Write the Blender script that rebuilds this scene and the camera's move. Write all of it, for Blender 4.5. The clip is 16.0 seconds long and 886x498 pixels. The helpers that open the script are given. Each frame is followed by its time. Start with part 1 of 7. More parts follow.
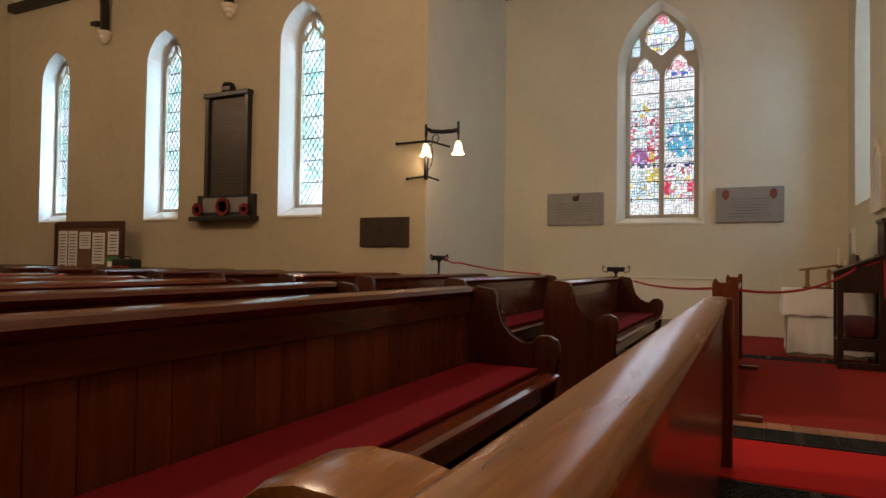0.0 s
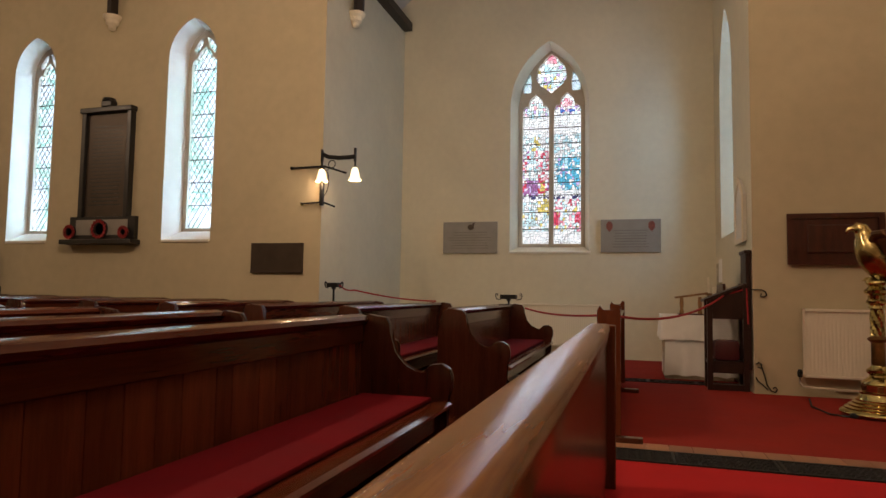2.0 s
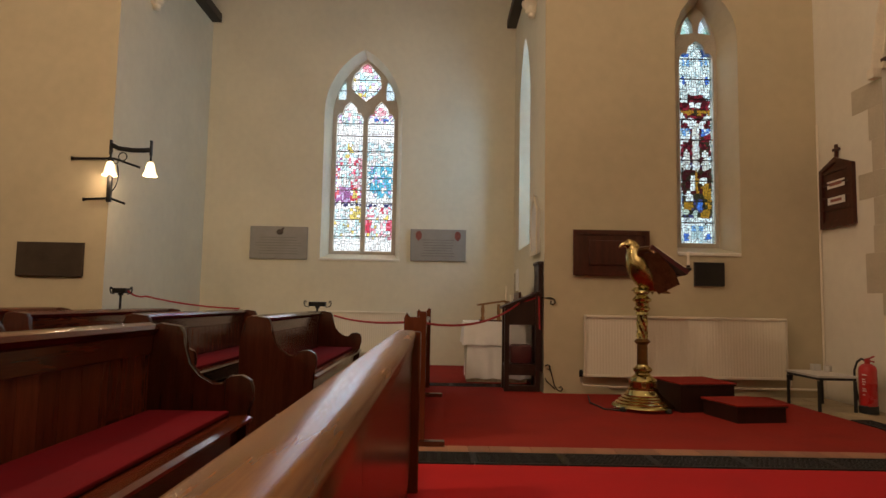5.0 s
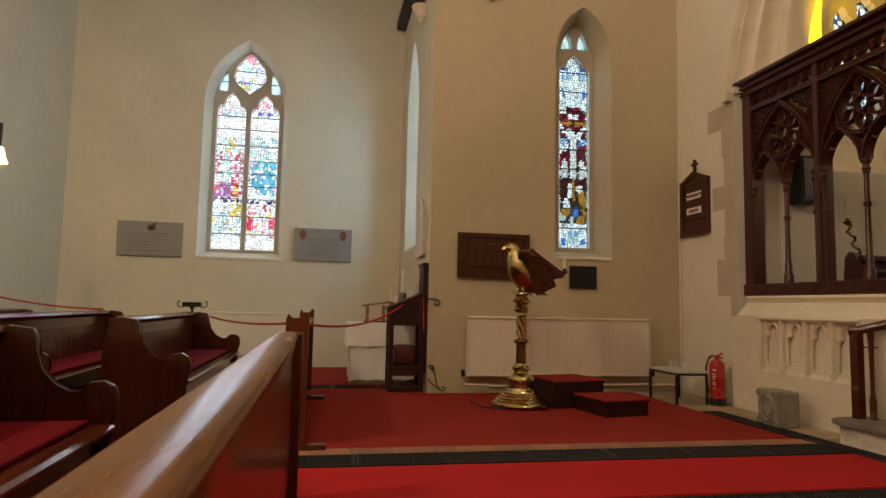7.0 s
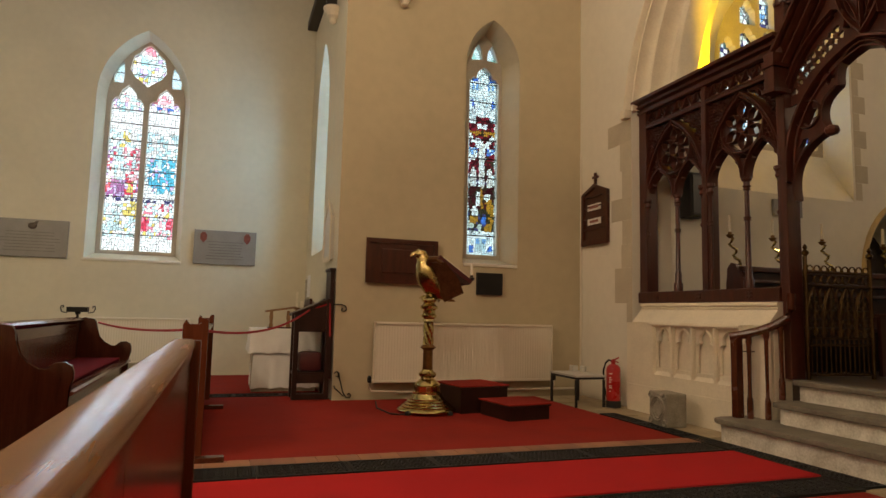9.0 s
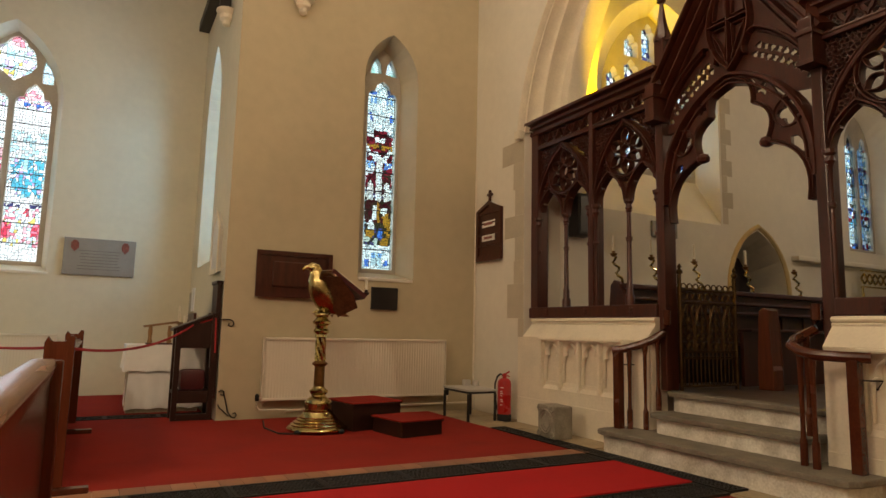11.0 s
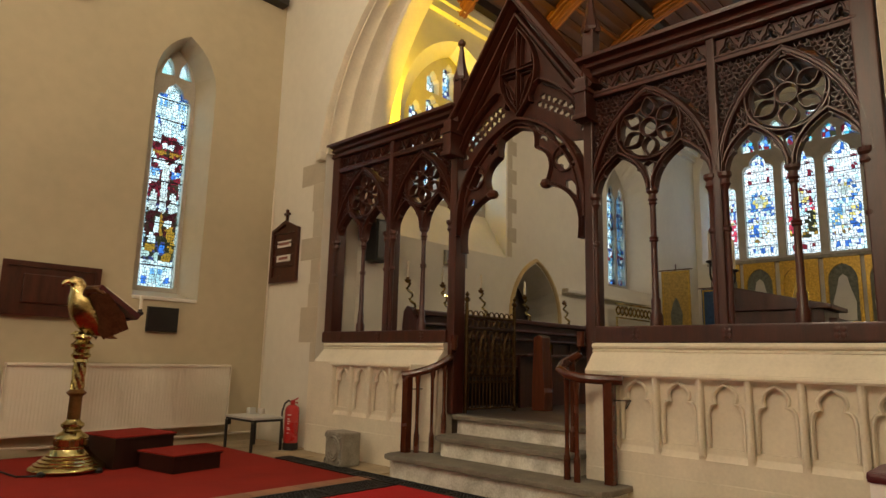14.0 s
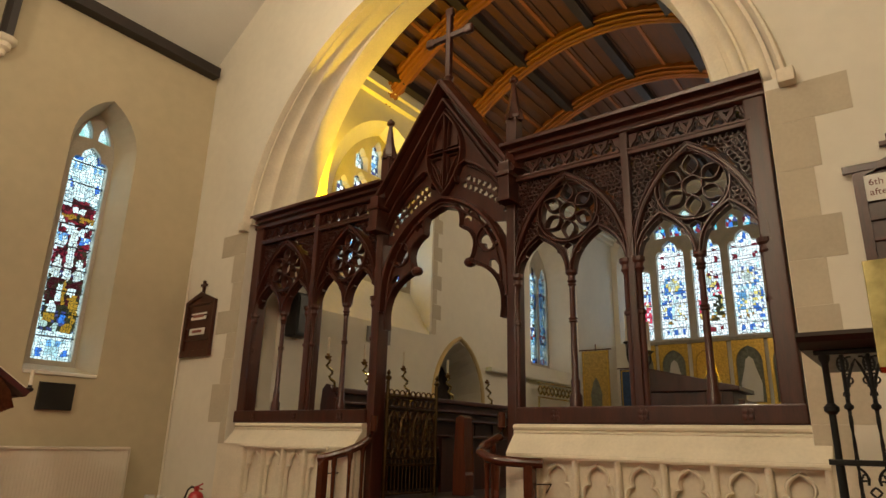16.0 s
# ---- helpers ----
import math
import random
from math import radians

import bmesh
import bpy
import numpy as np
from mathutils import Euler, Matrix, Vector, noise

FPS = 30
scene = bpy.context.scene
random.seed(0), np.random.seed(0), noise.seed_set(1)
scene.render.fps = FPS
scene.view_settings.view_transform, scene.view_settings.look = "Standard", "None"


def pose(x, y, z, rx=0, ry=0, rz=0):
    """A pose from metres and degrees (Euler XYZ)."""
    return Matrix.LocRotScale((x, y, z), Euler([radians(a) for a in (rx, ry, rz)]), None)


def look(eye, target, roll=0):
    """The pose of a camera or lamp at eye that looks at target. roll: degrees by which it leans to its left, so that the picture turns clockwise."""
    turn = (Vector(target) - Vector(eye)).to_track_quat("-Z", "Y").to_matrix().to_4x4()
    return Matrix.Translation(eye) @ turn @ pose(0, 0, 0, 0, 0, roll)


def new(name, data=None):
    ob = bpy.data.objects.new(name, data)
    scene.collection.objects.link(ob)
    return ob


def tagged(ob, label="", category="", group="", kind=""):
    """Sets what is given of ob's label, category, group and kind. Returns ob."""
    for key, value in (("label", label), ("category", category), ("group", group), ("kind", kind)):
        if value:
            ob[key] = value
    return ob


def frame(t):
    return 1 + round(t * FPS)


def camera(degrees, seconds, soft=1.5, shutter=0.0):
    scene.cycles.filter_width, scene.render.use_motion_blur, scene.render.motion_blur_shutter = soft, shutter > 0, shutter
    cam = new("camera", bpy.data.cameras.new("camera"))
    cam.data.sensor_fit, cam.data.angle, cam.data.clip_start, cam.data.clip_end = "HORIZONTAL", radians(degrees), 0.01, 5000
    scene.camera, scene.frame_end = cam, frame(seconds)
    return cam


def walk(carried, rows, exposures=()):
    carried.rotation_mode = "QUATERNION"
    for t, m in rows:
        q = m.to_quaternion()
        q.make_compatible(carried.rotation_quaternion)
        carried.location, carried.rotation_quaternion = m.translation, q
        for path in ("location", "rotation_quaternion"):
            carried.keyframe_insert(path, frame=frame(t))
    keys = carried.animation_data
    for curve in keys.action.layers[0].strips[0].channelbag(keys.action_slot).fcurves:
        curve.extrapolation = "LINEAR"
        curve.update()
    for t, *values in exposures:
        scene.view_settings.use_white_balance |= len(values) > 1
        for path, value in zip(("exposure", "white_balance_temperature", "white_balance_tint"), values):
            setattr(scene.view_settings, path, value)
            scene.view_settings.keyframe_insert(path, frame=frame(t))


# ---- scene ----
cam = camera(70.0, 16.0)
PATH = [
    (0, (0.043, 0.006, 1.044), (-0.827, 1.806, 1.09), 0.8),
    (0.5, (0.043, 0.019, 1.043), (-0.757, 1.85, 1.122), 0.8),
    (1, (0.047, 0.025, 1.047), (-0.679, 1.886, 1.15), 0.8),
    (1.5, (0.051, 0.027, 1.047), (-0.593, 1.917, 1.167), 0.8),
    (2, (0.053, 0.033, 1.05), (-0.516, 1.946, 1.186), 0.9),
    (2.5, (0.054, 0.042, 1.054), (-0.434, 1.975, 1.208), 0.9),
    (3, (0.057, 0.051, 1.054), (-0.34, 2.004, 1.219), 0.9),
    (3.5, (0.058, 0.06, 1.05), (-0.243, 2.03, 1.217), 1.0),
    (4, (0.059, 0.069, 1.049), (-0.137, 2.052, 1.216), 1.0),
    (6.5, (0.062, 0.075, 1.047), (0.356, 2.045, 1.223), 1.2),
    (7, (0.062, 0.077, 1.048), (0.433, 2.034, 1.227), 1.2),
    (7.5, (0.062, 0.084, 1.048), (0.499, 2.027, 1.231), 1.2),
    (8, (0.065, 0.087, 1.048), (0.575, 2.012, 1.236), 1.2),
    (8.5, (0.064, 0.085, 1.049), (0.643, 1.99, 1.244), 1.3),
    (11, (0.095, 0.115, 1.068), (1.037, 1.862, 1.321), 1.3),
    (11.5, (0.11, 0.123, 1.067), (1.131, 1.821, 1.341), 1.3),
    (12, (0.133, 0.126, 1.066), (1.242, 1.763, 1.366), 1.3),
    (12.5, (0.153, 0.135, 1.07), (1.348, 1.706, 1.391), 1.4),
    (13, (0.169, 0.145, 1.071), (1.464, 1.633, 1.398), 1.4),
    (13.5, (0.161, 0.146, 1.068), (1.534, 1.562, 1.401), 1.4),
    (14, (0.147, 0.155, 1.069), (1.578, 1.509, 1.412), 1.4),
    (14.5, (0.17, 0.155, 1.075), (1.643, 1.453, 1.458), 1.4),
    (15, (0.175, 0.154, 1.083), (1.677, 1.392, 1.542), 1.4),
    (15.5, (0.173, 0.156, 1.088), (1.694, 1.343, 1.615), 1.4),
    (16, (0.183, 0.153, 1.084), (1.716, 1.299, 1.665), 1.4),
]
EXPOSURES = [(0,-0.46,6700,24),(1,-0.44,6700,24),(2.5,-0.38,6700,23),(4,-0.34,6690,22),(6.5,-0.2,6600,18),(8.5,-0.1,6560,15),(11,0.03,6500,14),(11.5,0.25,6200,12),(12,0.54,5480,7),(12.5,0.58,5300,5),(13,0.44,5480,7),(14,0.17,6000,9),(15,0.11,6200,9),(16,0.09,6200,9)]
walk(cam, [(t, look(eye, target, roll)) for t, eye, target, roll in PATH], EXPOSURES)

# ---- world and lamps ----
world = bpy.data.worlds.new("sky")
scene.world = world
world.use_nodes = True
wn = world.node_tree.nodes
sky = wn.new("ShaderNodeTexSky")
sky.sky_type, sky.sun_disc = "NISHITA", False
sky.sun_elevation, sky.sun_rotation = radians(38), radians(200)
world.node_tree.links.new(sky.outputs[0], wn["Background"].inputs[0])
wn["Background"].inputs[1].default_value = 0.12


def lamp(name, kind, m, watts, colour, **extra):
    data = bpy.data.lights.new(name, kind)
    data.energy, data.color = watts, colour
    if "size" in extra:
        data.shape, data.size, data.size_y = "RECTANGLE", extra["size"][0], extra["size"][1]
    if "radius" in extra:
        data.shadow_soft_size = extra["radius"]
    if "cone" in extra:
        data.spot_size, data.spot_blend = radians(extra["cone"]), 0.8
    ob = new(name, data)
    ob.matrix_world = m
    return ob


WARM = (1.0, 0.77, 0.50)
DAY = (0.74, 0.88, 1.0)
# nave lamps assumed out of view, placed by cast shadows unless noted
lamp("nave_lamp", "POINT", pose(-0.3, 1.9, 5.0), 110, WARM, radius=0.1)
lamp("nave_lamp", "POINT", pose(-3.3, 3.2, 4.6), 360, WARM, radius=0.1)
# assumed as well, to light the west end
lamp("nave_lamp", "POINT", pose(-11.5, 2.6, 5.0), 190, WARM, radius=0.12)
# fill light with no known fitting, added for the steps and dado
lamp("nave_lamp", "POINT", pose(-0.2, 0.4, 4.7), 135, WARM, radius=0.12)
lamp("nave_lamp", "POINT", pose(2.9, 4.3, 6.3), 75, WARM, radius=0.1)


def daylight(name, x, y, z, w, h, yaw, watts, colour=DAY, spread=1.5, aim=0, glow=None):
    """Sky light just outside a window; yaw 0 shines towards -y."""
    lamp(name, "AREA", pose(x, y, z, 0, 0, yaw + aim) @ pose(0, 0, 0, -90), watts, colour, size=(w, h))
    bm = bmesh.new()
    prism(bm, [(-w * spread, -h * 0.62), (w * spread, -h * 0.62), (w * spread, h * 0.68), (-w * spread, h * 0.68)], "y", 0.14, 0.16)
    me = bpy.data.meshes.new("backdrop")
    bm.to_mesh(me)
    bm.free()
    me.materials.append(glow or SKYGLOW)
    ob = tagged(new("backdrop", me), "bright overcast sky outside the window", "sky", kind="structure")
    ob.matrix_world = pose(x, y, z, 0, 0, yaw)


# ---- materials ----
def material(name, base, rough=0.5, metal=0.0, vary=0.15, scale=6.0, bump=0.15, stretch=(1, 1, 1), fine=60.0, tone=None, coat=0.0, random_tone=0.0, rough_vary=0.12, shine=0.5):
    m = bpy.data.materials.new(name)
    m.use_nodes = True
    n, l = m.node_tree.nodes, m.node_tree.links
    p = n["Principled BSDF"]
    p.inputs["Metallic"].default_value = metal
    p.inputs["Coat Weight"].default_value = coat
    p.inputs["Specular IOR Level"].default_value = shine
    p.inputs["Coat Roughness"].default_value = 0.12
    tc, mp = n.new("ShaderNodeTexCoord"), n.new("ShaderNodeMapping")
    mp.inputs["Scale"].default_value = stretch
    l.new(tc.outputs["Object"], mp.inputs[0])
    big, small = n.new("ShaderNodeTexNoise"), n.new("ShaderNodeTexNoise")
    big.inputs["Scale"].default_value, small.inputs["Scale"].default_value = scale, fine
    big.inputs["Detail"].default_value, small.inputs["Detail"].default_value = 5, 3
    l.new(mp.outputs[0], big.inputs[0]), l.new(mp.outputs[0], small.inputs[0])
    ramp = n.new("ShaderNodeValToRGB")
    dark = tuple(c * (1 - vary * 1.6) for c in base) if tone is None else tone
    ramp.color_ramp.elements[0].color, ramp.color_ramp.elements[1].color = (*dark, 1), (*[min(1, c * (1 + vary)) for c in base], 1)
    ramp.color_ramp.elements[0].position, ramp.color_ramp.elements[1].position = 0.28, 0.7
    mixf = n.new("ShaderNodeMath")
    mixf.operation = "MULTIPLY_ADD"
    mixf.inputs[1].default_value = 0.35
    l.new(small.outputs[0], mixf.inputs[0])
    scaled = n.new("ShaderNodeMath")
    scaled.operation = "MULTIPLY_ADD"
    scaled.inputs[1].default_value, scaled.inputs[2].default_value = 0.65, 0.0
    l.new(big.outputs[0], scaled.inputs[0]), l.new(scaled.outputs[0], mixf.inputs[2])
    l.new(mixf.outputs[0], ramp.inputs[0])
    out = ramp.outputs[0]
    if random_tone:
        info, hsv, mad = n.new("ShaderNodeObjectInfo"), n.new("ShaderNodeHueSaturation"), n.new("ShaderNodeMath")
        mad.operation = "MULTIPLY_ADD"
        mad.inputs[1].default_value, mad.inputs[2].default_value = random_tone, 1 - random_tone / 2
        l.new(info.outputs["Random"], mad.inputs[0]), l.new(mad.outputs[0], hsv.inputs["Value"]), l.new(out, hsv.inputs["Color"])
        out = hsv.outputs[0]
    l.new(out, p.inputs["Base Color"])
    rr = n.new("ShaderNodeMapRange")
    rr.inputs[3].default_value, rr.inputs[4].default_value = max(0.03, rough - rough_vary), min(1, rough + rough_vary)
    l.new(big.outputs[0], rr.inputs[0]), l.new(rr.outputs[0], p.inputs["Roughness"])
    if bump:
        b = n.new("ShaderNodeBump")
        b.inputs["Strength"].default_value, b.inputs["Distance"].default_value = bump, 0.01
        l.new(mixf.outputs[0], b.inputs["Height"]), l.new(b.outputs[0], p.inputs["Normal"])
    return m


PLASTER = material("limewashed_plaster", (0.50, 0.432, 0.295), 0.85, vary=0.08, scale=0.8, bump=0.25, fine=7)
# nave plaster made lighter: the chapel's window light is in the colour
PLASTER_LIT = material("window_lit_plaster", (0.66, 0.615, 0.475), 0.85, vary=0.06, scale=1.1, bump=0.25, fine=9)
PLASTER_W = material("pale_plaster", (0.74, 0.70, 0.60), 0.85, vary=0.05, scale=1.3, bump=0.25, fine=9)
# nave lancet reveals, paler than the wall round them
PLASTER_REVEAL = material("pale_reveal_plaster", (0.76, 0.75, 0.71), 0.85, vary=0.05, scale=1.3, bump=0.2, fine=9)
STONE = material("cream_stone", (0.76, 0.69, 0.55), 0.8, vary=0.09, scale=3.5, bump=0.3, fine=40)
# cream stone darkened, the shade of backlit window frames put into its colour
STONE_BACKLIT = material("backlit_window_stone", (0.46, 0.42, 0.345), 0.85, vary=0.12, scale=5, bump=0.3, fine=40)
QUOIN = material("dressed_stone", (0.51, 0.45, 0.34), 0.8, vary=0.08, scale=4, bump=0.25, fine=40, random_tone=0.12)
STONE_GREY = material("grey_worn_stone", (0.20, 0.178, 0.14), 0.75, vary=0.3, scale=5, bump=0.4, fine=50)
STONE_OLD = material("weathered_carved_stone", (0.30, 0.275, 0.22), 0.9, vary=0.25, scale=9, bump=0.6, fine=60)
RISER = material("chipped_white_riser", (0.86, 0.83, 0.75), 0.8, vary=0.1, scale=7, bump=0.5, tone=(0.42, 0.38, 0.31))
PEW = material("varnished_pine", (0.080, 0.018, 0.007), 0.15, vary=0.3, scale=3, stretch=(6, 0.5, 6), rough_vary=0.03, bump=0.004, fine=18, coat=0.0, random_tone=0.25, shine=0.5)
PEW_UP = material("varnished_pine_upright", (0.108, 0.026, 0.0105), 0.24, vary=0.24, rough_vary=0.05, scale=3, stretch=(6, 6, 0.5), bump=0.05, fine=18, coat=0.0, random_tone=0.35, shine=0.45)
# pew pine darkened for the bench ends, which stand against the light
PEW_BACKLIT = material("backlit_varnished_pine", (0.046, 0.0105, 0.0048), 0.22, vary=0.3, rough_vary=0.05, scale=3, stretch=(6, 6, 0.5), bump=0.04, fine=18, random_tone=0.25, shine=0.5)
RAIL_WOOD = material("worn_golden_pine", (0.20, 0.083, 0.021), 0.25, vary=0.3, scale=2.5, stretch=(9, 0.5, 9), bump=0.04, fine=16, coat=0.0, shine=0.24, rough_vary=0.08, tone=(0.085, 0.030, 0.008))
OAK = material("dark_oak", (0.058, 0.0135, 0.0068), 0.34, vary=0.35, scale=4, stretch=(4, 4, 0.6), bump=0.12, fine=30, coat=0.0, shine=0.5, random_tone=0.2)
OAK_DEEP = material("deep_brown_oak", (0.026, 0.009, 0.006), 0.4, vary=0.3, scale=4, stretch=(4, 4, 0.6), bump=0.1, shine=0.35)
OAK_BLACK = material("black_stained_oak", (0.018, 0.011, 0.009), 0.5, vary=0.3, scale=4, bump=0.15)
HANDRAIL = material("polished_mahogany", (0.085, 0.022, 0.009), 0.25, vary=0.25, scale=5, bump=0.04, shine=0.45)
CARPET = material("red_carpet", (0.27, 0.022, 0.015), 0.95, shine=0.15, vary=0.14, scale=2.2, bump=0.5, fine=260)
RUNNER = material("scarlet_carpet", (0.42, 0.016, 0.018), 0.95, shine=0.15, vary=0.10, scale=2.2, bump=0.5, fine=260)
CUSHION = material("red_seat_cloth", (0.135, 0.006, 0.010), 0.9, shine=0.08, vary=0.12, scale=5, bump=0.4, fine=220)
FLAGS = material("buff_floor_stone", (0.40, 0.32, 0.20), 0.6, vary=0.25, scale=3, bump=0.3, fine=30)
TILE_DARK = material("worn_dark_floor_tile", (0.065, 0.042, 0.03), 0.45, vary=0.35, scale=5, bump=0.15)
HOOD_STONE = material("golden_stone", (0.56, 0.43, 0.22), 0.8, vary=0.12, scale=4, bump=0.3, fine=40)
TILE = material("terracotta_tile", (0.30, 0.14, 0.075), 0.6, vary=0.2, scale=8, bump=0.2, random_tone=0.5)
IRON = material("black_iron", (0.012, 0.012, 0.012), 0.45, vary=0.3, scale=12, bump=0.2, metal=0.5)
GRATE = material("cast_iron_grating", (0.008, 0.008, 0.008), 0.55, vary=0.3, scale=12, bump=0.2, shine=0.3)
BRASS = material("polished_brass", (0.58, 0.485, 0.21), 0.17, metal=1.0, vary=0.22, scale=7, bump=0.08, fine=40)
BRASS_DARK = material("tarnished_brass", (0.26, 0.145, 0.055), 0.3, metal=1.0, vary=0.3, scale=9, bump=0.1)
BRASS_GATE = material("old_brass", (0.095, 0.056, 0.022), 0.38, metal=1.0, vary=0.3, scale=9, bump=0.1)
RADIATOR = material("cream_radiator_paint", (0.74, 0.68, 0.56), 0.45, vary=0.03, scale=3, bump=0.05)
LINEN = material("white_linen", (0.86, 0.85, 0.82), 0.9, vary=0.05, scale=6, bump=0.3, fine=150)
BROCADE = material("faded_brocade", (0.42, 0.38, 0.27), 0.9, vary=0.35, scale=16, bump=0.3)
MARBLE = material("grey_marble", (0.25, 0.235, 0.215), 0.35, vary=0.12, scale=4, bump=0.03)
MARBLE_PALE = material("pale_marble", (0.62, 0.59, 0.53), 0.4, vary=0.08, scale=4, bump=0.03)
BRONZE = material("dark_bronze_tablet", (0.065, 0.047, 0.034), 0.4, metal=0.4, vary=0.2, scale=5, bump=0.08)
SLATE = material("dark_slate_tablet", (0.014, 0.013, 0.013), 0.35, vary=0.2, scale=5, bump=0.05)
GREY_TEXT = material("incised_lettering", (0.17, 0.155, 0.14), 0.6, vary=0.2, scale=5, bump=0)
WHITE_PAPER = material("white_paper", (0.75, 0.74, 0.70), 0.8, vary=0.03, scale=5, bump=0.05)
CORK = material("brown_noticeboard", (0.18, 0.085, 0.045), 0.9, vary=0.15, scale=8, bump=0.3)
RED_PAINT = material("red_enamel", (0.42, 0.016, 0.016), 0.3, vary=0.06, scale=5, bump=0.02, coat=0.3)
RED_PLAIN = material("poppy_red", (0.24, 0.012, 0.012), 0.7, vary=0.2, scale=20, bump=0.3)
ROPE = material("red_cord", (0.40, 0.02, 0.025), 0.8, vary=0.2, scale=40, bump=0.3)
WAX = material("ivory_wax", (0.80, 0.74, 0.60), 0.5, vary=0.04, scale=8, bump=0.03)
GREEN_CARD = material("green_card", (0.05, 0.25, 0.08), 0.8, vary=0.05, scale=5, bump=0)
GOLD_CLOTH = material("gold_embroidered_cloth", (0.45, 0.30, 0.07), 0.55, vary=0.35, scale=18, bump=0.3, metal=0.2)
BLUE_CLOTH = material("blue_banner_cloth", (0.03, 0.07, 0.16), 0.85, vary=0.3, scale=14, bump=0.2)
GILT = material("gilded_panel", (0.55, 0.36, 0.06), 0.4, metal=0.5, vary=0.35, scale=22, bump=0.3)
PANEL_PAINT = material("painted_altar_panel", (0.15, 0.16, 0.12), 0.6, vary=0.4, scale=14, bump=0.15)
ROOF_WOOD = material("stained_roof_boards", (0.085, 0.031, 0.009), 0.6, vary=0.3, scale=3, stretch=(0.6, 5, 5), bump=0.2)
ROOF_RIB = material("orange_pine_ribs", (0.23, 0.075, 0.011), 0.5, vary=0.2, scale=4, bump=0.1)
CEILING = material("ceiling_plaster", (0.62, 0.60, 0.55), 0.9, vary=0.06, scale=1.5, bump=0.2)
GREY_TOP = material("grey_laminate", (0.52, 0.51, 0.48), 0.5, vary=0.05, scale=5, bump=0.02)
BLACK = material("black_rubber", (0.012, 0.012, 0.012), 0.6, vary=0.2, scale=8, bump=0.1)
BOOK = material("red_book_cover", (0.07, 0.008, 0.010), 0.5, vary=0.15, scale=8, bump=0.05)


def glow(name, colour, strength):
    m = bpy.data.materials.new(name)
    m.use_nodes = True
    p = m.node_tree.nodes["Principled BSDF"]
    p.inputs["Base Color"].default_value = (*colour, 1)
    p.inputs["Emission Color"].default_value = (*colour, 1)
    p.inputs["Emission Strength"].default_value = strength
    return m


SKYGLOW = glow("bright_overcast_sky", (0.93, 0.98, 1.0), 2.3)
SKY_SOFT = glow("soft_overcast_sky", (0.90, 0.97, 1.0), 1.45)
SHADE = glow("lit_glass_shade", (1.0, 0.80, 0.48), 3.0)


def stained(name, stops, scale, lead=0.035, clear=0.0, pale=0.0, stretch=1.0):
    """Leaded glass: cells of coloured transparent glass parted by dark lead. stops: (position, colour) for the palette."""
    m = bpy.data.materials.new(name)
    m.use_nodes = True
    n, l = m.node_tree.nodes, m.node_tree.links
    n.remove(n["Principled BSDF"])
    tc, mp = n.new("ShaderNodeTexCoord"), n.new("ShaderNodeMapping")
    mp.inputs["Scale"].default_value = (1, 1, stretch)
    l.new(tc.outputs["Object"], mp.inputs[0])
    warp, add = n.new("ShaderNodeTexNoise"), n.new("ShaderNodeMixRGB")
    warp.inputs["Scale"].default_value = 5
    add.blend_type, add.inputs[0].default_value = "ADD", 0.09
    l.new(mp.outputs[0], warp.inputs[0]), l.new(mp.outputs[0], add.inputs[1]), l.new(warp.outputs["Color"], add.inputs[2])
    cells, edge = n.new("ShaderNodeTexVoronoi"), n.new("ShaderNodeTexVoronoi")
    edge.feature = "DISTANCE_TO_EDGE"
    for v in (cells, edge):
        v.inputs["Scale"].default_value = scale
        l.new(add.outputs[0], v.inputs[0])
    sep = n.new("ShaderNodeSeparateColor")
    l.new(cells.outputs["Color"], sep.inputs[0])
    region = n.new("ShaderNodeTexNoise")
    region.inputs["Scale"].default_value, region.inputs["Detail"].default_value = 2.6, 0
    l.new(mp.outputs[0], region.inputs[0])
    blend = n.new("ShaderNodeMath")
    blend.operation = "MULTIPLY_ADD"
    blend.inputs[1].default_value = 0.42
    l.new(sep.outputs[0], blend.inputs[0])
    off = n.new("ShaderNodeMath")
    off.operation = "MULTIPLY_ADD"
    off.inputs[1].default_value, off.inputs[2].default_value = 1.9, -0.66 - pale
    l.new(region.outputs[0], off.inputs[0]), l.new(off.outputs[0], blend.inputs[2])
    ramp = n.new("ShaderNodeValToRGB")
    ramp.color_ramp.interpolation = "CONSTANT"
    while len(ramp.color_ramp.elements) < len(stops):
        ramp.color_ramp.elements.new(1.0)
    for e, (at, c) in zip(ramp.color_ramp.elements, stops):
        e.position, e.color = at, (*c, 1)
    l.new(blend.outputs[0], ramp.inputs[0])
    fine = n.new("ShaderNodeTexNoise")
    fine.inputs["Scale"].default_value = 45
    l.new(mp.outputs[0], fine.inputs[0])
    tone = n.new("ShaderNodeMixRGB")
    tone.blend_type, tone.inputs[0].default_value = "MULTIPLY", 0.5
    l.new(ramp.outputs[0], tone.inputs[1]), l.new(fine.outputs[0], tone.inputs[2])
    line = n.new("ShaderNodeMath")
    line.operation = "GREATER_THAN"
    line.inputs[1].default_value = lead
    l.new(edge.outputs["Distance"], line.inputs[0])
    dark = n.new("ShaderNodeMixRGB")
    dark.inputs[1].default_value = (0.004, 0.004, 0.005, 1)
    l.new(line.outputs[0], dark.inputs[0]), l.new(tone.outputs[0], dark.inputs[2])
    clearb, diff, gloss = n.new("ShaderNodeBsdfTransparent"), n.new("ShaderNodeBsdfDiffuse"), n.new("ShaderNodeBsdfGlossy")
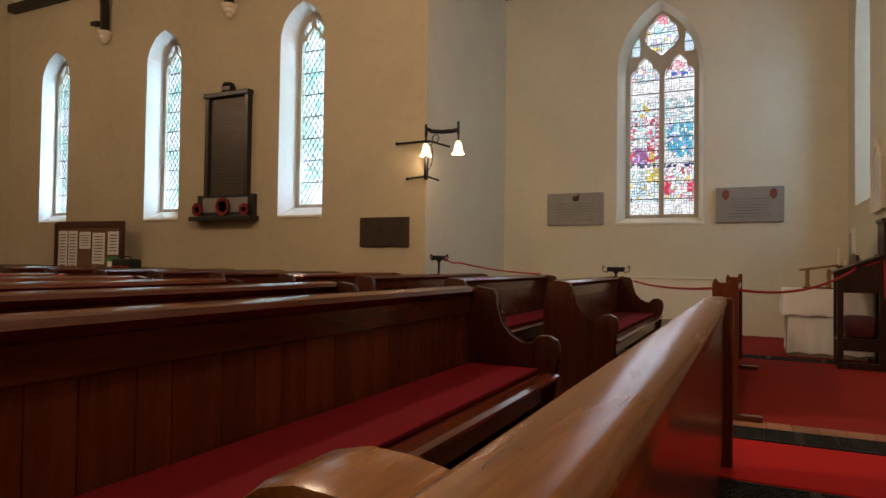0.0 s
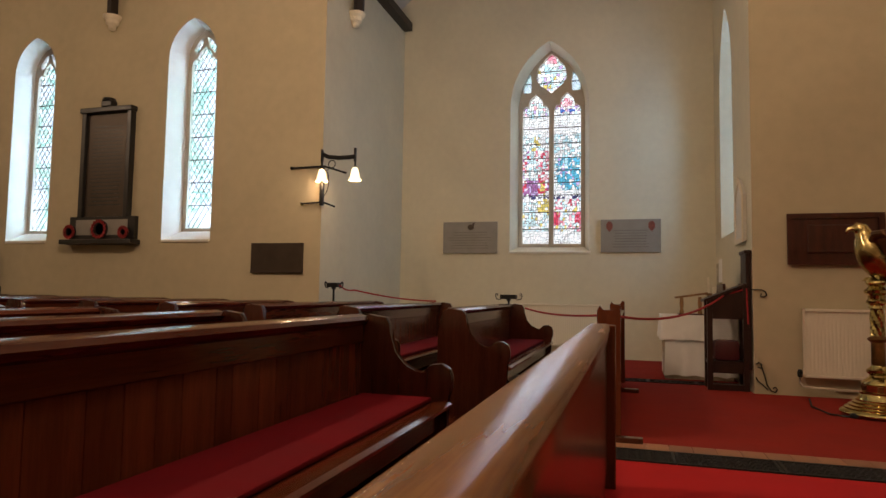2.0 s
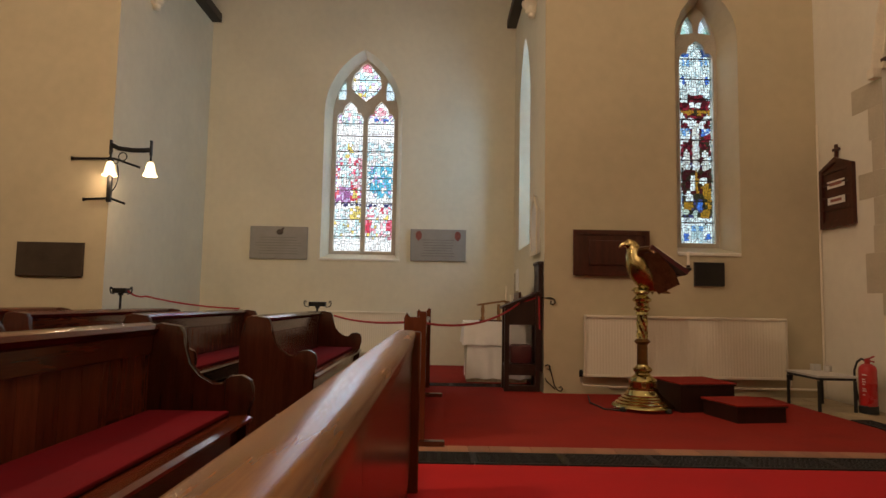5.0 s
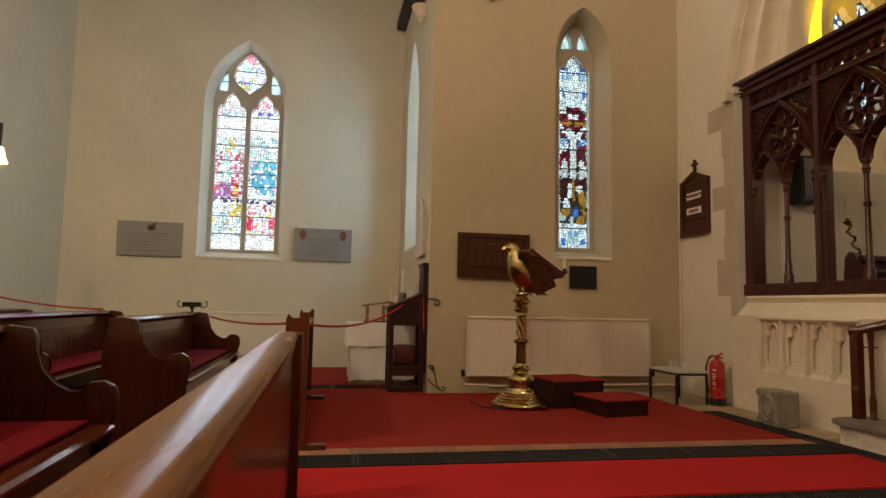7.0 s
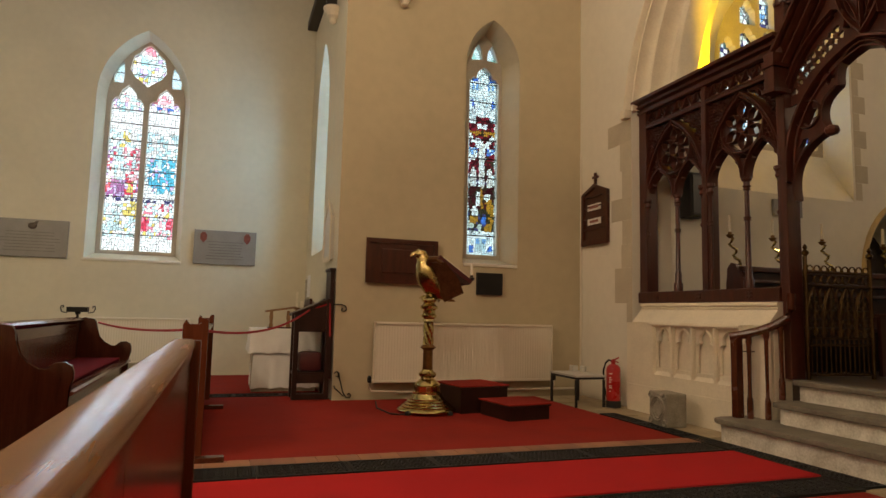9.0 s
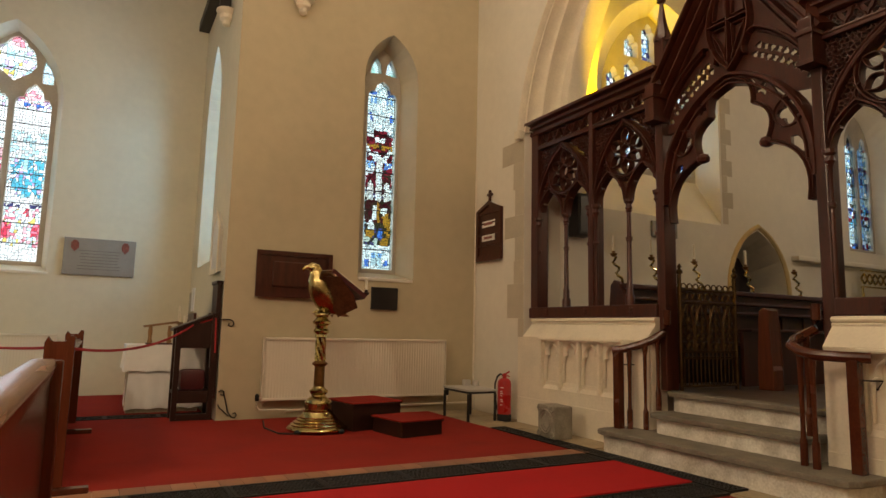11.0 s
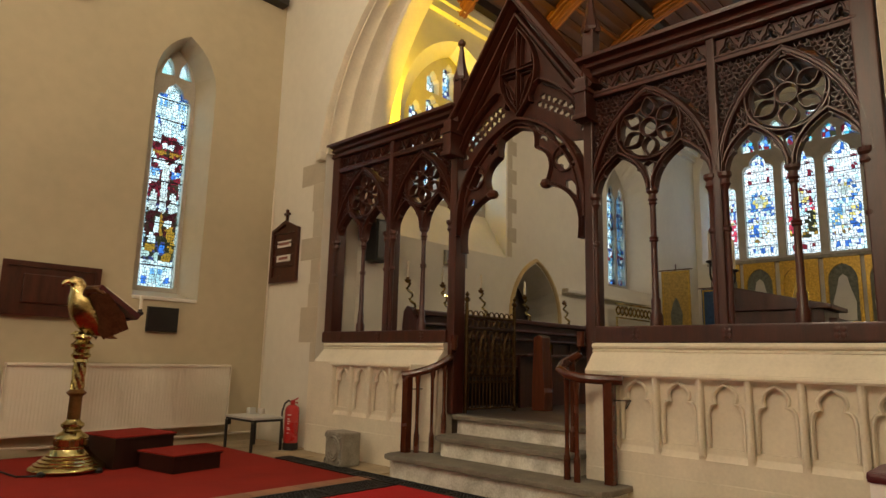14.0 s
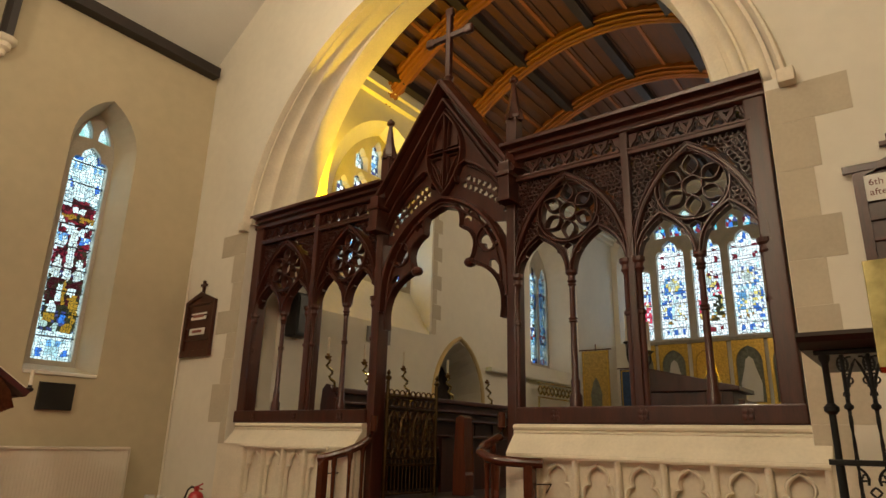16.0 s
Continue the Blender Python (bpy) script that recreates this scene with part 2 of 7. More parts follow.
    l.new(dark.outputs[0], clearb.inputs[0]), l.new(dark.outputs[0], diff.inputs[0])
    gloss.inputs["Roughness"].default_value = 0.1
    m1, m2 = n.new("ShaderNodeMixShader"), n.new("ShaderNodeMixShader")
    m1.inputs[0].default_value, m2.inputs[0].default_value = 0.06, 0.04
    l.new(clearb.outputs[0], m1.inputs[1]), l.new(diff.outputs[0], m1.inputs[2])
    l.new(m1.outputs[0], m2.inputs[1]), l.new(gloss.outputs[0], m2.inputs[2])
    l.new(m2.outputs[0], n["Material Output"].inputs[0])
    return m


GLASS_CLEAR = stained("old_clear_glass", [(0, (0.8, 0.9, 0.97)), (0.40, (0.74, 0.88, 0.9)), (0.58, (0.58, 0.82, 0.8)), (0.72, (0.8, 0.92, 0.97)), (0.9, (0.66, 0.86, 0.84))], 4, -1)


def plain_glass(name, colour):
    return stained(name, [(0, colour), (0.5, tuple(c * 0.8 for c in colour)), (0.7, colour)], 9, 0.012)


def pane_glass(name, colour):
    return stained(name, [(0, colour), (0.5, tuple(c * 0.86 for c in colour)), (0.7, colour)], 9, -1)


TINT = {name: pane_glass(name + "_pot_glass", colour) for name, colour in (
    ("white", (0.90, 0.93, 0.94)), ("ice", (0.62, 0.82, 0.86)), ("lilac", (0.62, 0.50, 0.78)), ("plum", (0.42, 0.16, 0.42)), ("red", (0.72, 0.06, 0.12)), ("rose", (0.85, 0.30, 0.40)), ("pink", (0.88, 0.55, 0.62)),
    ("gold_pale", (0.80, 0.68, 0.20)), ("aqua_pale", (0.50, 0.80, 0.88)), ("turquoise", (0.10, 0.52, 0.72)), ("navy", (0.05, 0.06, 0.2)), ("blue", (0.05, 0.18, 0.60)), ("blue_mid", (0.16, 0.40, 0.70)), ("sage", (0.42, 0.56, 0.52)),
    ("frost", (0.66, 0.80, 0.82)), ("frost_deep", (0.40, 0.60, 0.66)), ("bone", (0.58, 0.66, 0.62)), ("maroon", (0.055, 0.008, 0.012)), ("ruby", (0.20, 0.014, 0.03)), ("amber", (0.32, 0.185, 0.02)), ("olive", (0.035, 0.036, 0.018)))}
PANE_DULL = plain_glass("obscured_glass", (0.30, 0.38, 0.42))


# ---- building blocks ----
def part(name, bm, mat, parent, label="", smooth=False):
    me = bpy.data.meshes.new(name)
    bmesh.ops.recalc_face_normals(bm, faces=bm.faces)
    bm.to_mesh(me)
    bm.free()
    me.materials.append(mat)
    if smooth:
        for f in me.polygons:
            f.use_smooth = True
        me.set_sharp_from_angle(angle=radians(35))
    ob = new(name, me)
    if parent is not None:
        ob.parent = parent
    return tagged(ob, label)


def thing(name, label, category, m=None, group="", kind=""):
    ob = new(name)
    ob.empty_display_size = 0.1
    if m is not None:
        ob.matrix_world = m
    return tagged(ob, label, category, group, kind)


def solid(name, bm, mat, label, category, group="", kind="", smooth=False):
    return tagged(part(name, bm, mat, None, smooth=smooth), label, category, group, kind)


def box(bm, x0, x1, y0, y1, z0, z1, bevel=0.0):
    vs = [bm.verts.new((x, y, z)) for z in (z0, z1) for x, y in ((x0, y0), (x1, y0), (x1, y1), (x0, y1))]
    fs = [bm.faces.new([vs[i] for i in q]) for q in ((3, 2, 1, 0), (4, 5, 6, 7), (0, 1, 5, 4), (1, 2, 6, 5), (2, 3, 7, 6), (3, 0, 4, 7))]
    if bevel:
        es = {e for f in fs for e in f.edges}
        bmesh.ops.bevel(bm, geom=list(es), offset=bevel, segments=2, profile=0.6, affect="EDGES")
    return bm


def cube(*a, **k):
    return box(bmesh.new(), *a, **k)


def place(axis, u, d, z):
    return (d, u, z) if axis == "x" else (u, d, z) if axis == "y" else (u, z, d)


def prism(bm, pts, axis, d0, d1, bevel=0.0):
    """A polygon in the plane across axis, given as (u, v), made solid from d0 to d1."""
    a = [bm.verts.new(place(axis, u, d0, v)) for u, v in pts]
    b = [bm.verts.new(place(axis, u, d1, v)) for u, v in pts]
    f = [bm.faces.new(a), bm.faces.new(b[::-1])]
    n = len(pts)
    for i in range(n):
        bm.faces.new((a[i], b[i], b[(i + 1) % n], a[(i + 1) % n]))
    if bevel:
        bmesh.ops.bevel(bm, geom=list({e for q in f for e in q.edges}), offset=bevel, segments=2, profile=0.6, affect="EDGES")
    return bm


def rib(bm, pts, w, axis, d0, d1, closed=False, wave=None):
    """A moulded bar of width w that follows the points (u, v) in the plane across axis, from depth d0 to d1, with a rounded nose at d0."""
    n = len(pts)
    rings = []
    for i, (u, v) in enumerate(pts):
        p = pts[i - 1] if (i or closed) else pts[0]
        q = pts[(i + 1) % n] if (i < n - 1 or closed) else pts[-1]
        tu, tv = q[0] - p[0], q[1] - p[1]
        k = math.hypot(tu, tv) or 1
        nu, nv = -tv / k, tu / k
        nose = d0 + (d1 - d0) * 0.4
        ring = [(-0.5, nose), (-0.18, d0), (0.18, d0), (0.5, nose), (0.5, d1), (-0.5, d1)]
        rings.append([bm.verts.new(place(axis, u + nu * w * s, d, v + nv * w * s)) for s, d in ring])
    for i in range(n if closed else n - 1):
        a, b = rings[i], rings[(i + 1) % n]
        for j in range(6):
            bm.faces.new((a[j], a[(j + 1) % 6], b[(j + 1) % 6], b[j]))
    if not closed:
        bm.faces.new(rings[0][::-1]), bm.faces.new(rings[-1])
    return bm


def tube(bm, pts, r, seg=8):
    """A round bar through 3D points; r may be a list."""
    rings, n = [], len(pts)
    up = Vector((0, 0, 1))
    for i, p in enumerate(pts):
        t = (Vector(pts[min(i + 1, n - 1)]) - Vector(pts[max(i - 1, 0)])).normalized()
        a = t.cross(up if abs(t.z) < 0.95 else Vector((1, 0, 0))).normalized()
        b = t.cross(a)
        rad = r[i] if isinstance(r, (list, tuple)) else r
        rings.append([bm.verts.new(Vector(p) + (a * math.cos(k * math.tau / seg) + b * math.sin(k * math.tau / seg)) * rad) for k in range(seg)])
    for a, b in zip(rings, rings[1:]):
        for j in range(seg):
            bm.faces.new((a[j], a[(j + 1) % seg], b[(j + 1) % seg], b[j]))
    bm.faces.new(rings[0][::-1]), bm.faces.new(rings[-1])
    return bm


def lathe(bm, prof, x=0, y=0, z=0, seg=16):
    """A turned form from (radius, height) pairs."""
    rings = [[bm.verts.new((x + r * math.cos(k * math.tau / seg), y + r * math.sin(k * math.tau / seg), z + h)) for k in range(seg)] for r, h in prof]
    for a, b in zip(rings, rings[1:]):
        for j in range(seg):
            bm.faces.new((a[j], a[(j + 1) % seg], b[(j + 1) % seg], b[j]))
    bm.faces.new(rings[0][::-1]), bm.faces.new(rings[-1])
    return bm


def arch(c, hw, zs, za, n=8):
    """Points of a pointed arch from left springing over the apex to right springing."""
    h = za - zs
    r = (hw * hw + h * h) / (2 * hw)
    a1 = math.atan2(h, r - hw)
    left = [(c - hw + r - r * math.cos(a1 * i / n), zs + r * math.sin(a1 * i / n)) for i in range(n + 1)]
    return left + [(2 * c - u, v) for u, v in left[-2::-1]]


def opening(c, hw, z0, zs, za, n=8):
    return [(c - hw, z0)] + arch(c, hw, zs, za, n) + [(c + hw, z0)]


def circle(c, v, r, n=24):
    return [(c + r * math.cos(i * math.tau / n), v + r * math.sin(i * math.tau / n)) for i in range(n)]


def lobed(c, v, r, lobes, depth, n=48, turn=90):
    return [(c + (r * (1 - depth + depth * abs(math.cos(lobes / 2 * i * math.tau / n)))) * math.cos(i * math.tau / n + radians(turn)),
             v + (r * (1 - depth + depth * abs(math.cos(lobes / 2 * i * math.tau / n)))) * math.sin(i * math.tau / n + radians(turn))) for i in range(n)]


def cusped(c, hw, z0, zs, za):
    """A light's outline with a cusped head."""
    a = [(-1, 0), (-0.97, 0.18), (-0.78, 0.36), (-0.55, 0.36), (-0.52, 0.5), (-0.42, 0.72), (-0.18, 0.88), (0, 1)]
    left = [(c + hw * u, zs + (za - zs) * v) for u, v in a]
    return [(c - hw, z0)] + left + [(2 * c - u, v) for u, v in left[-2::-1]] + [(c + hw, z0)]


def holed(bm, axis, front, back, outline, holes):
    """A slab with openings. holes: (loop at the front, loop at the back) with as many points each."""
    def side(d, loops):
        es, out = [], []
        for loop in loops:
            vs = [bm.verts.new(place(axis, u, d, v)) for u, v in loop]
            es += [bm.edges.new((vs[i], vs[(i + 1) % len(vs)])) for i in range(len(vs))]
            out.append(vs)
        bmesh.ops.triangle_fill(bm, use_beauty=True, edges=es)
        return out
    f = side(front, [outline] + [h[0] for h in holes])
    b = side(back, [outline] + [h[1] for h in holes])
    for va, vb in zip(f, b):
        for i in range(len(va)):
            j = (i + 1) % len(va)
            bm.faces.new((va[i], va[j], vb[j], vb[i]))
    return bm


def rect(u0, u1, z0, z1):
    return [(u0, z0), (u1, z0), (u1, z1), (u0, z1)]


def wall(name, axis, front, back, outline, holes=(), mat=None, label="painted plaster church wall"):
    return tagged(part(name, holed(bmesh.new(), axis, front, back, outline, list(holes)), mat or PLASTER, None), label, "wall", kind="structure")


def curve3(p, q, r, n=7):
    """A smooth bend from p to r that leans to q."""
    return [((1 - t) ** 2 * p[0] + 2 * t * (1 - t) * q[0] + t * t * r[0], (1 - t) ** 2 * p[1] + 2 * t * (1 - t) * q[1] + t * t * r[1]) for t in (i / n for i in range(n + 1))]


# ---- large structure ----
NW, TW, XW, XE, CX = 7.68, 10.78, -3.94, 1.34, 4.684   # nave wall, transept end wall, its sides, chancel-arch wall
TOP = 6.15


def lancet_holes(c, sc, hw=0.42, gw=0.30, z0=1.74, zg=1.9, zs=4.45, za=5.03):
    """Splayed opening: wide at the room side, narrow at the glass."""
    return (opening(c, hw, z0, zs, za, 7), opening(sc, gw, zg, zs + 0.1, za - 0.02, 7))


WEST_WINDOWS = ((-6.10, -6.17), (-9.08, -9.22), (-12.03, -12.28))
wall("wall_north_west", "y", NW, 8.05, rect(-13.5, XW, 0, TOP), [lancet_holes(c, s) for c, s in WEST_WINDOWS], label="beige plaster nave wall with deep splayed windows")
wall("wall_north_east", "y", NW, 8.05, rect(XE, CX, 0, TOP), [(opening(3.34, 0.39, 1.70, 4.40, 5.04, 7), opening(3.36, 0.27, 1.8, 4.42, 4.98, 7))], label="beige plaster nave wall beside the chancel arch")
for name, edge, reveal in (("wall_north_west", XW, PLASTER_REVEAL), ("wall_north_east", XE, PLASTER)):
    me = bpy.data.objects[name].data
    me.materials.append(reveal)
    me.materials.append(PLASTER_LIT)
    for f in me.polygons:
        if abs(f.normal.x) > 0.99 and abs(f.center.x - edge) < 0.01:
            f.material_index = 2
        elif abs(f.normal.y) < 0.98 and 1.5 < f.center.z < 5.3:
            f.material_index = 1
wall("wall_transept_end", "y", TW, 11.1, rect(XW - 0.3, XE + 0.3, 0, 9.0), [(opening(-1.28, 0.67, 1.76, 4.3, 5.42, 9), opening(-1.28, 0.58, 1.86, 4.32, 5.36, 9))], mat=PLASTER_LIT, label="side-chapel end wall, plaster toned lighter for its window light")
wall("wall_transept_west", "x", XW, XW - 0.35, rect(8.05, TW, 0, TOP), mat=PLASTER_LIT, label="side-chapel plaster wall toned lighter for the window light on it")
wall("wall_transept_east", "x", XE, XE + 0.35, rect(8.05, TW, 0, TOP), [(opening(9.55, 0.60, 1.9, 4.0, 5.15, 8), opening(9.55, 0.42, 2.0, 4.0, 5.05, 8))], mat=PLASTER_LIT, label="chapel plaster wall with a splayed window, toned lighter for window light")
wall("wall_west", "x", -13.5, -13.9, rect(-4.0, 8.05, 0, 9.6))
# unseen wall added to close the room against outside light
wall("wall_south", "y", -4.0, -4.3, rect(-13.9, CX, 0, 9.6))
# gable walls above the chapel opening, behind the edge of the frame
wall("wall_chapel_head", "y", NW + 0.001, 8.049, rect(XW, XE, TOP - 0.002, 6.9))

# chancel-arch wall: flat jambs up to the springing, then a moulded arch
AC = 3.60
JAMB0, JAMB1, SPRING = 0.715, 6.505, 3.58


def arch_ring(f, n=44):
    """Points of the arch above the springing; f from 0 at the hood mould to 1 at the inner edge."""
    c, hw, zs, za = 3.56, 3.03 - 0.57 * f, 3.2 + 0.3 * f, 6.24 + 0.1 * f
    pts = arch(c, hw, zs, za, n)
    inside = [i for i, p in enumerate(pts) if p[1] > SPRING]
    a, b = inside[0], inside[-1]
    k = (SPRING - pts[a - 1][1]) / (pts[a][1] - pts[a - 1][1])
    u = pts[a - 1][0] + (pts[a][0] - pts[a - 1][0]) * k
    return [(u, SPRING)] + pts[a:b + 1] + [(2 * c - u, SPRING)]


def rings_of(profile, n=44):
    loops = []
    for f, d in profile:
        pts = arch_ring(f, n)
        k = 2 * n - 5
        loops.append([(pts[round(i * (len(pts) - 1) / k)], d) for i in range(k + 1)])
    return loops


head = arch_ring(0.12)
loop = [(JAMB0, 0.02), (JAMB0, SPRING)] + head + [(JAMB1, SPRING), (JAMB1, 0.02)]
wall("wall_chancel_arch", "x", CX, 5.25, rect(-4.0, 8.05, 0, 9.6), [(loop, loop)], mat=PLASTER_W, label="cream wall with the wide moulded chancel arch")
bm = bmesh.new()
PROFILE = [(0.13, 0.0), (0.13, -0.012), (0.19, -0.012), (0.19, 0.03), (0.215, 0.08), (0.255, 0.12), (0.31, 0.145), (0.37, 0.155), (0.43, 0.15), (0.43, 0.115), (0.455, 0.10), (0.49, 0.11), (0.505, 0.15),
           (0.505, 0.20), (0.53, 0.26), (0.58, 0.305), (0.65, 0.325), (0.72, 0.32), (0.72, 0.285), (0.78, 0.28), (0.96, 0.285), (1.0, 0.32), (1.0, 0.565), (0.10, 0.565)]
rows = [[bm.verts.new((CX + d, p[0], p[1])) for p, d in ring] for ring in rings_of(PROFILE)]
for a, b in zip(rows, rows[1:]):
    for i in range(len(a) - 1):
        bm.faces.new((a[i], a[i + 1], b[i + 1], b[i]))
solid("arch_moulding", bm, STONE, "carved cream stone mouldings of the chancel arch", "moulding", kind="structure", smooth=True)
bm = bmesh.new()
HOOD = [(0.115, 0.002), (0.10, -0.05), (0.06, -0.085), (0.02, -0.085), (0.0, -0.055), (-0.012, 0.002)]
rows = [[bm.verts.new((CX + d, p[0], p[1])) for p, d in ring] for ring in rings_of(HOOD)]
for a, b in zip(rows, rows[1:]):
    for i in range(len(a) - 1):
        bm.faces.new((a[i], a[i + 1], b[i + 1], b[i]))
for u in (6.555, 0.565):
    box(bm, CX - 0.095, CX + 0.0, u - 0.055, u + 0.055, SPRING - 0.09, SPRING + 0.02, 0.015)
solid("hood_mould", bm, STONE, "projecting stone hood mould over the chancel arch", "moulding", kind="structure", smooth=True)

# floors
solid("floor", cube(-13.9, CX + 0.1, -4.3, 11.1, -0.2, 0), FLAGS, "worn buff stone church floor", "floor", kind="structure")
solid("floor_chancel", cube(4.86, 17.2, 0.2, 7.0, -0.2, 0.54), TILE_DARK, "raised chancel floor of worn dark tiles", "floor", kind="structure")

# ceilings
def sheet(pts, t=0.12):
    bm = bmesh.new()
    a = [bm.verts.new(p) for p in pts]
    b = [bm.verts.new((p[0], p[1], p[2] + t)) for p in pts]
    bm.faces.new(a), bm.faces.new(b[::-1])
    for i in range(len(a)):
        bm.faces.new((a[i], b[i], b[(i + 1) % len(a)], a[(i + 1) % len(a)]))
    return bm


solid("ceiling_north", sheet([(-13.9, 8.05, 6.0), (5.0, 8.05, 6.0), (5.0, 3.65, 9.4), (-13.9, 3.65, 9.4)]), CEILING, "pale plaster sloping ceiling", "ceiling", kind="structure")
solid("ceiling_south", sheet([(-13.9, -4.3, 6.0), (5.0, -4.3, 6.0), (5.0, 3.65, 9.4), (-13.9, 3.65, 9.4)]), CEILING, "pale plaster sloping ceiling", "ceiling", kind="structure")
solid("ceiling_chapel_west", sheet([(XW - 0.3, 7.7, 6.1), (XW - 0.3, 11.1, 6.1), (-1.3, 11.1, 8.6), (-1.3, 7.7, 8.6)]), CEILING, "pale plaster sloping chapel ceiling", "ceiling", kind="structure")
solid("ceiling_chapel_east", sheet([(XE + 0.3, 7.7, 6.1), (XE + 0.3, 11.1, 6.1), (-1.3, 11.1, 8.6), (-1.3, 7.7, 8.6)]), CEILING, "pale plaster sloping chapel ceiling", "ceiling", kind="structure")
solid("wall_plate", cube(XE + 0.3, 4.62, NW - 0.16, NW + 0.02, 5.98, 6.13, bevel=0.01), OAK_BLACK, "black timber wall plate under the ceiling", "beam", kind="structure")
solid("wall_plate", cube(-13.4, XW - 0.3, NW - 0.16, NW + 0.02, 5.98, 6.13, bevel=0.01), OAK_BLACK, "black timber wall plate under the ceiling", "beam", kind="structure")
for x0, x1 in ((XW - 0.02, XW + 0.16), (XE - 0.16, XE + 0.02)):
    solid("wall_plate", cube(x0, x1, NW + 0.1, TW - 0.05, 5.83, 5.98, bevel=0.01), OAK_BLACK, "black timber wall plate in the chapel", "beam", kind="structure")

# chancel shell
CN, CS, CE = 6.4, 0.9, 16.2
wall("wall_chancel_north", "y", CN, CN + 0.6, rect(5.25, CE, 0.4, 6.7),
     [(opening(7.02, 1.22, 2.72, 4.5, 6.0, 9), opening(7.42, 1.0, 3.5, 4.6, 6.1, 9)),
      (opening(9.08, 0.68, 0.54, 1.75, 2.72, 7), opening(9.2, 0.5, 0.56, 1.7, 2.5, 7)),
      (opening(12.75, 1.15, 2.6, 4.6, 6.1, 7), opening(13.1, 0.48, 2.75, 4.6, 5.5, 7))], mat=PLASTER_W, label="pale chancel wall with window recess and doorway")
wall("wall_chancel_south", "y", CS, CS - 0.5, rect(5.25, CE, 0.4, 6.7), mat=PLASTER_W)
wall("wall_chancel_east", "x", CE, CE + 0.4, rect(0.3, 7.0, 0.4, 9.0), [(opening(AC, 2.66, 3.6, 5.6, 7.5, 9), opening(AC, 2.6, 3.66, 5.6, 7.45, 9))], mat=PLASTER_W, label="pale chancel end wall with a large traceried window")


def vault(y):
    """Height of the chancel's low wagon roof."""
    return 7.80 - 0.165 * (y - AC) ** 2


def roof_line(drop, n=26, half=2.86):
    return [(AC - half + 2 * half * i / n, vault(AC - half + 2 * half * i / n) - drop) for i in range(n + 1)]


bm = bmesh.new()
prism(bm, roof_line(0.0) + roof_line(-0.12)[::-1], "x", 5.26, CE + 0.3)
for i in range(27):
    y = AC - 2.8 + 5.6 * i / 26
    box(bm, 5.28, CE, y - 0.1, y + 0.1, vault(y) - 0.022 - 0.006 * (i % 2), vault(y) + 0.01)
solid("ceiling_chancel", bm, ROOF_WOOD, "brown stained boarded wagon roof", "ceiling", kind="structure")
for x in (6.94, 8.8, 10.66, 12.52, 14.38):
    bm = bmesh.new()
    rib(bm, roof_line(0.05), 0.14, "x", x - 0.17, x + 0.17)
    rib(bm, roof_line(0.15), 0.1, "x", x - 0.10, x + 0.10)
    for o, h in ((-0.16, 0.10), (0.16, 0.10), (-0.10, 0.155), (0.10, 0.155), (-0.045, 0.205), (0.045, 0.205)):
        rib(bm, roof_line(h), 0.05, "x", x + o - 0.022, x + o + 0.022)
    solid("roof_rib", bm, ROOF_RIB, "orange-stained moulded timber roof rib", "roof rib", group="chancel roof ribs", kind="structure", smooth=True)
for y in (AC - 2.55, AC - 1.27, AC, AC + 1.27, AC + 2.55):
    solid("purlin", cube(5.3, CE, y - 0.075, y + 0.075, vault(y) - 0.17, vault(y) - 0.01, bevel=0.01), OAK_BLACK, "dark timber purlin along the chancel roof", "purlin", group="chancel roof purlins", kind="structure")
for y in (AC - 1.91, AC - 0.63, AC + 0.63, AC + 1.91):
    solid("roof_batten", cube(5.3, CE, y - 0.03, y + 0.03, vault(y) - 0.06, vault(y) - 0.012, bevel=0.006), ROOF_RIB, "thin orange batten between roof boards", "batten", group="chancel roof battens", kind="structure")
bm = bmesh.new()
box(bm, 5.3, CE, CN - 0.16, CN + 0.02, 6.42, 6.62, 0.01), box(bm, 5.3, CE, CN - 0.10, CN + 0.02, 6.28, 6.42, 0.01), box(bm, 5.3, CE, CN - 0.2, CN + 0.02, 6.62, 6.68)
solid("cornice", bm, PLASTER_W, "moulded cream cornice along the chancel wall", "cornice", kind="structure")

# dressed stones beside the chancel arch
quoins = thing("arch_quoins", "faint dressed stone quoins beside the chancel arch", "quoins", kind="structure")
for z0, z1, left, right in ((3.22, 3.50, 7.0, 0.22), (2.87, 3.22, 6.74, 0.44), (2.53, 2.87, 6.70, 0.49), (2.25, 2.53, 6.93, 0.38), (1.95, 2.25, 6.70, 0.50), (1.66, 1.95, 6.72, 0.47), (1.23, 1.66, 6.86, 0.36), (1.0, 1.23, 6.62, 0.50)):
    part("stone", cube(CX - 0.003, CX + 0.03, JAMB1 + 0.004, left, z0 + 0.001, z1 - 0.001, bevel=0.001), QUOIN, quoins)
    part("stone", cube(CX - 0.003, CX + 0.03, right, JAMB0 - 0.004, z0 + 0.001, z1 - 0.001, bevel=0.001), QUOIN, quoins)
for k in range(11):
    w = 0.24 if k % 2 else 0.12
    z = 2.75 + k * 0.25
    part("stone", cube(8.28, 8.28 + w, CN - 0.004, CN + 0.03, z, z + 0.245, bevel=0.002), QUOIN, quoins)

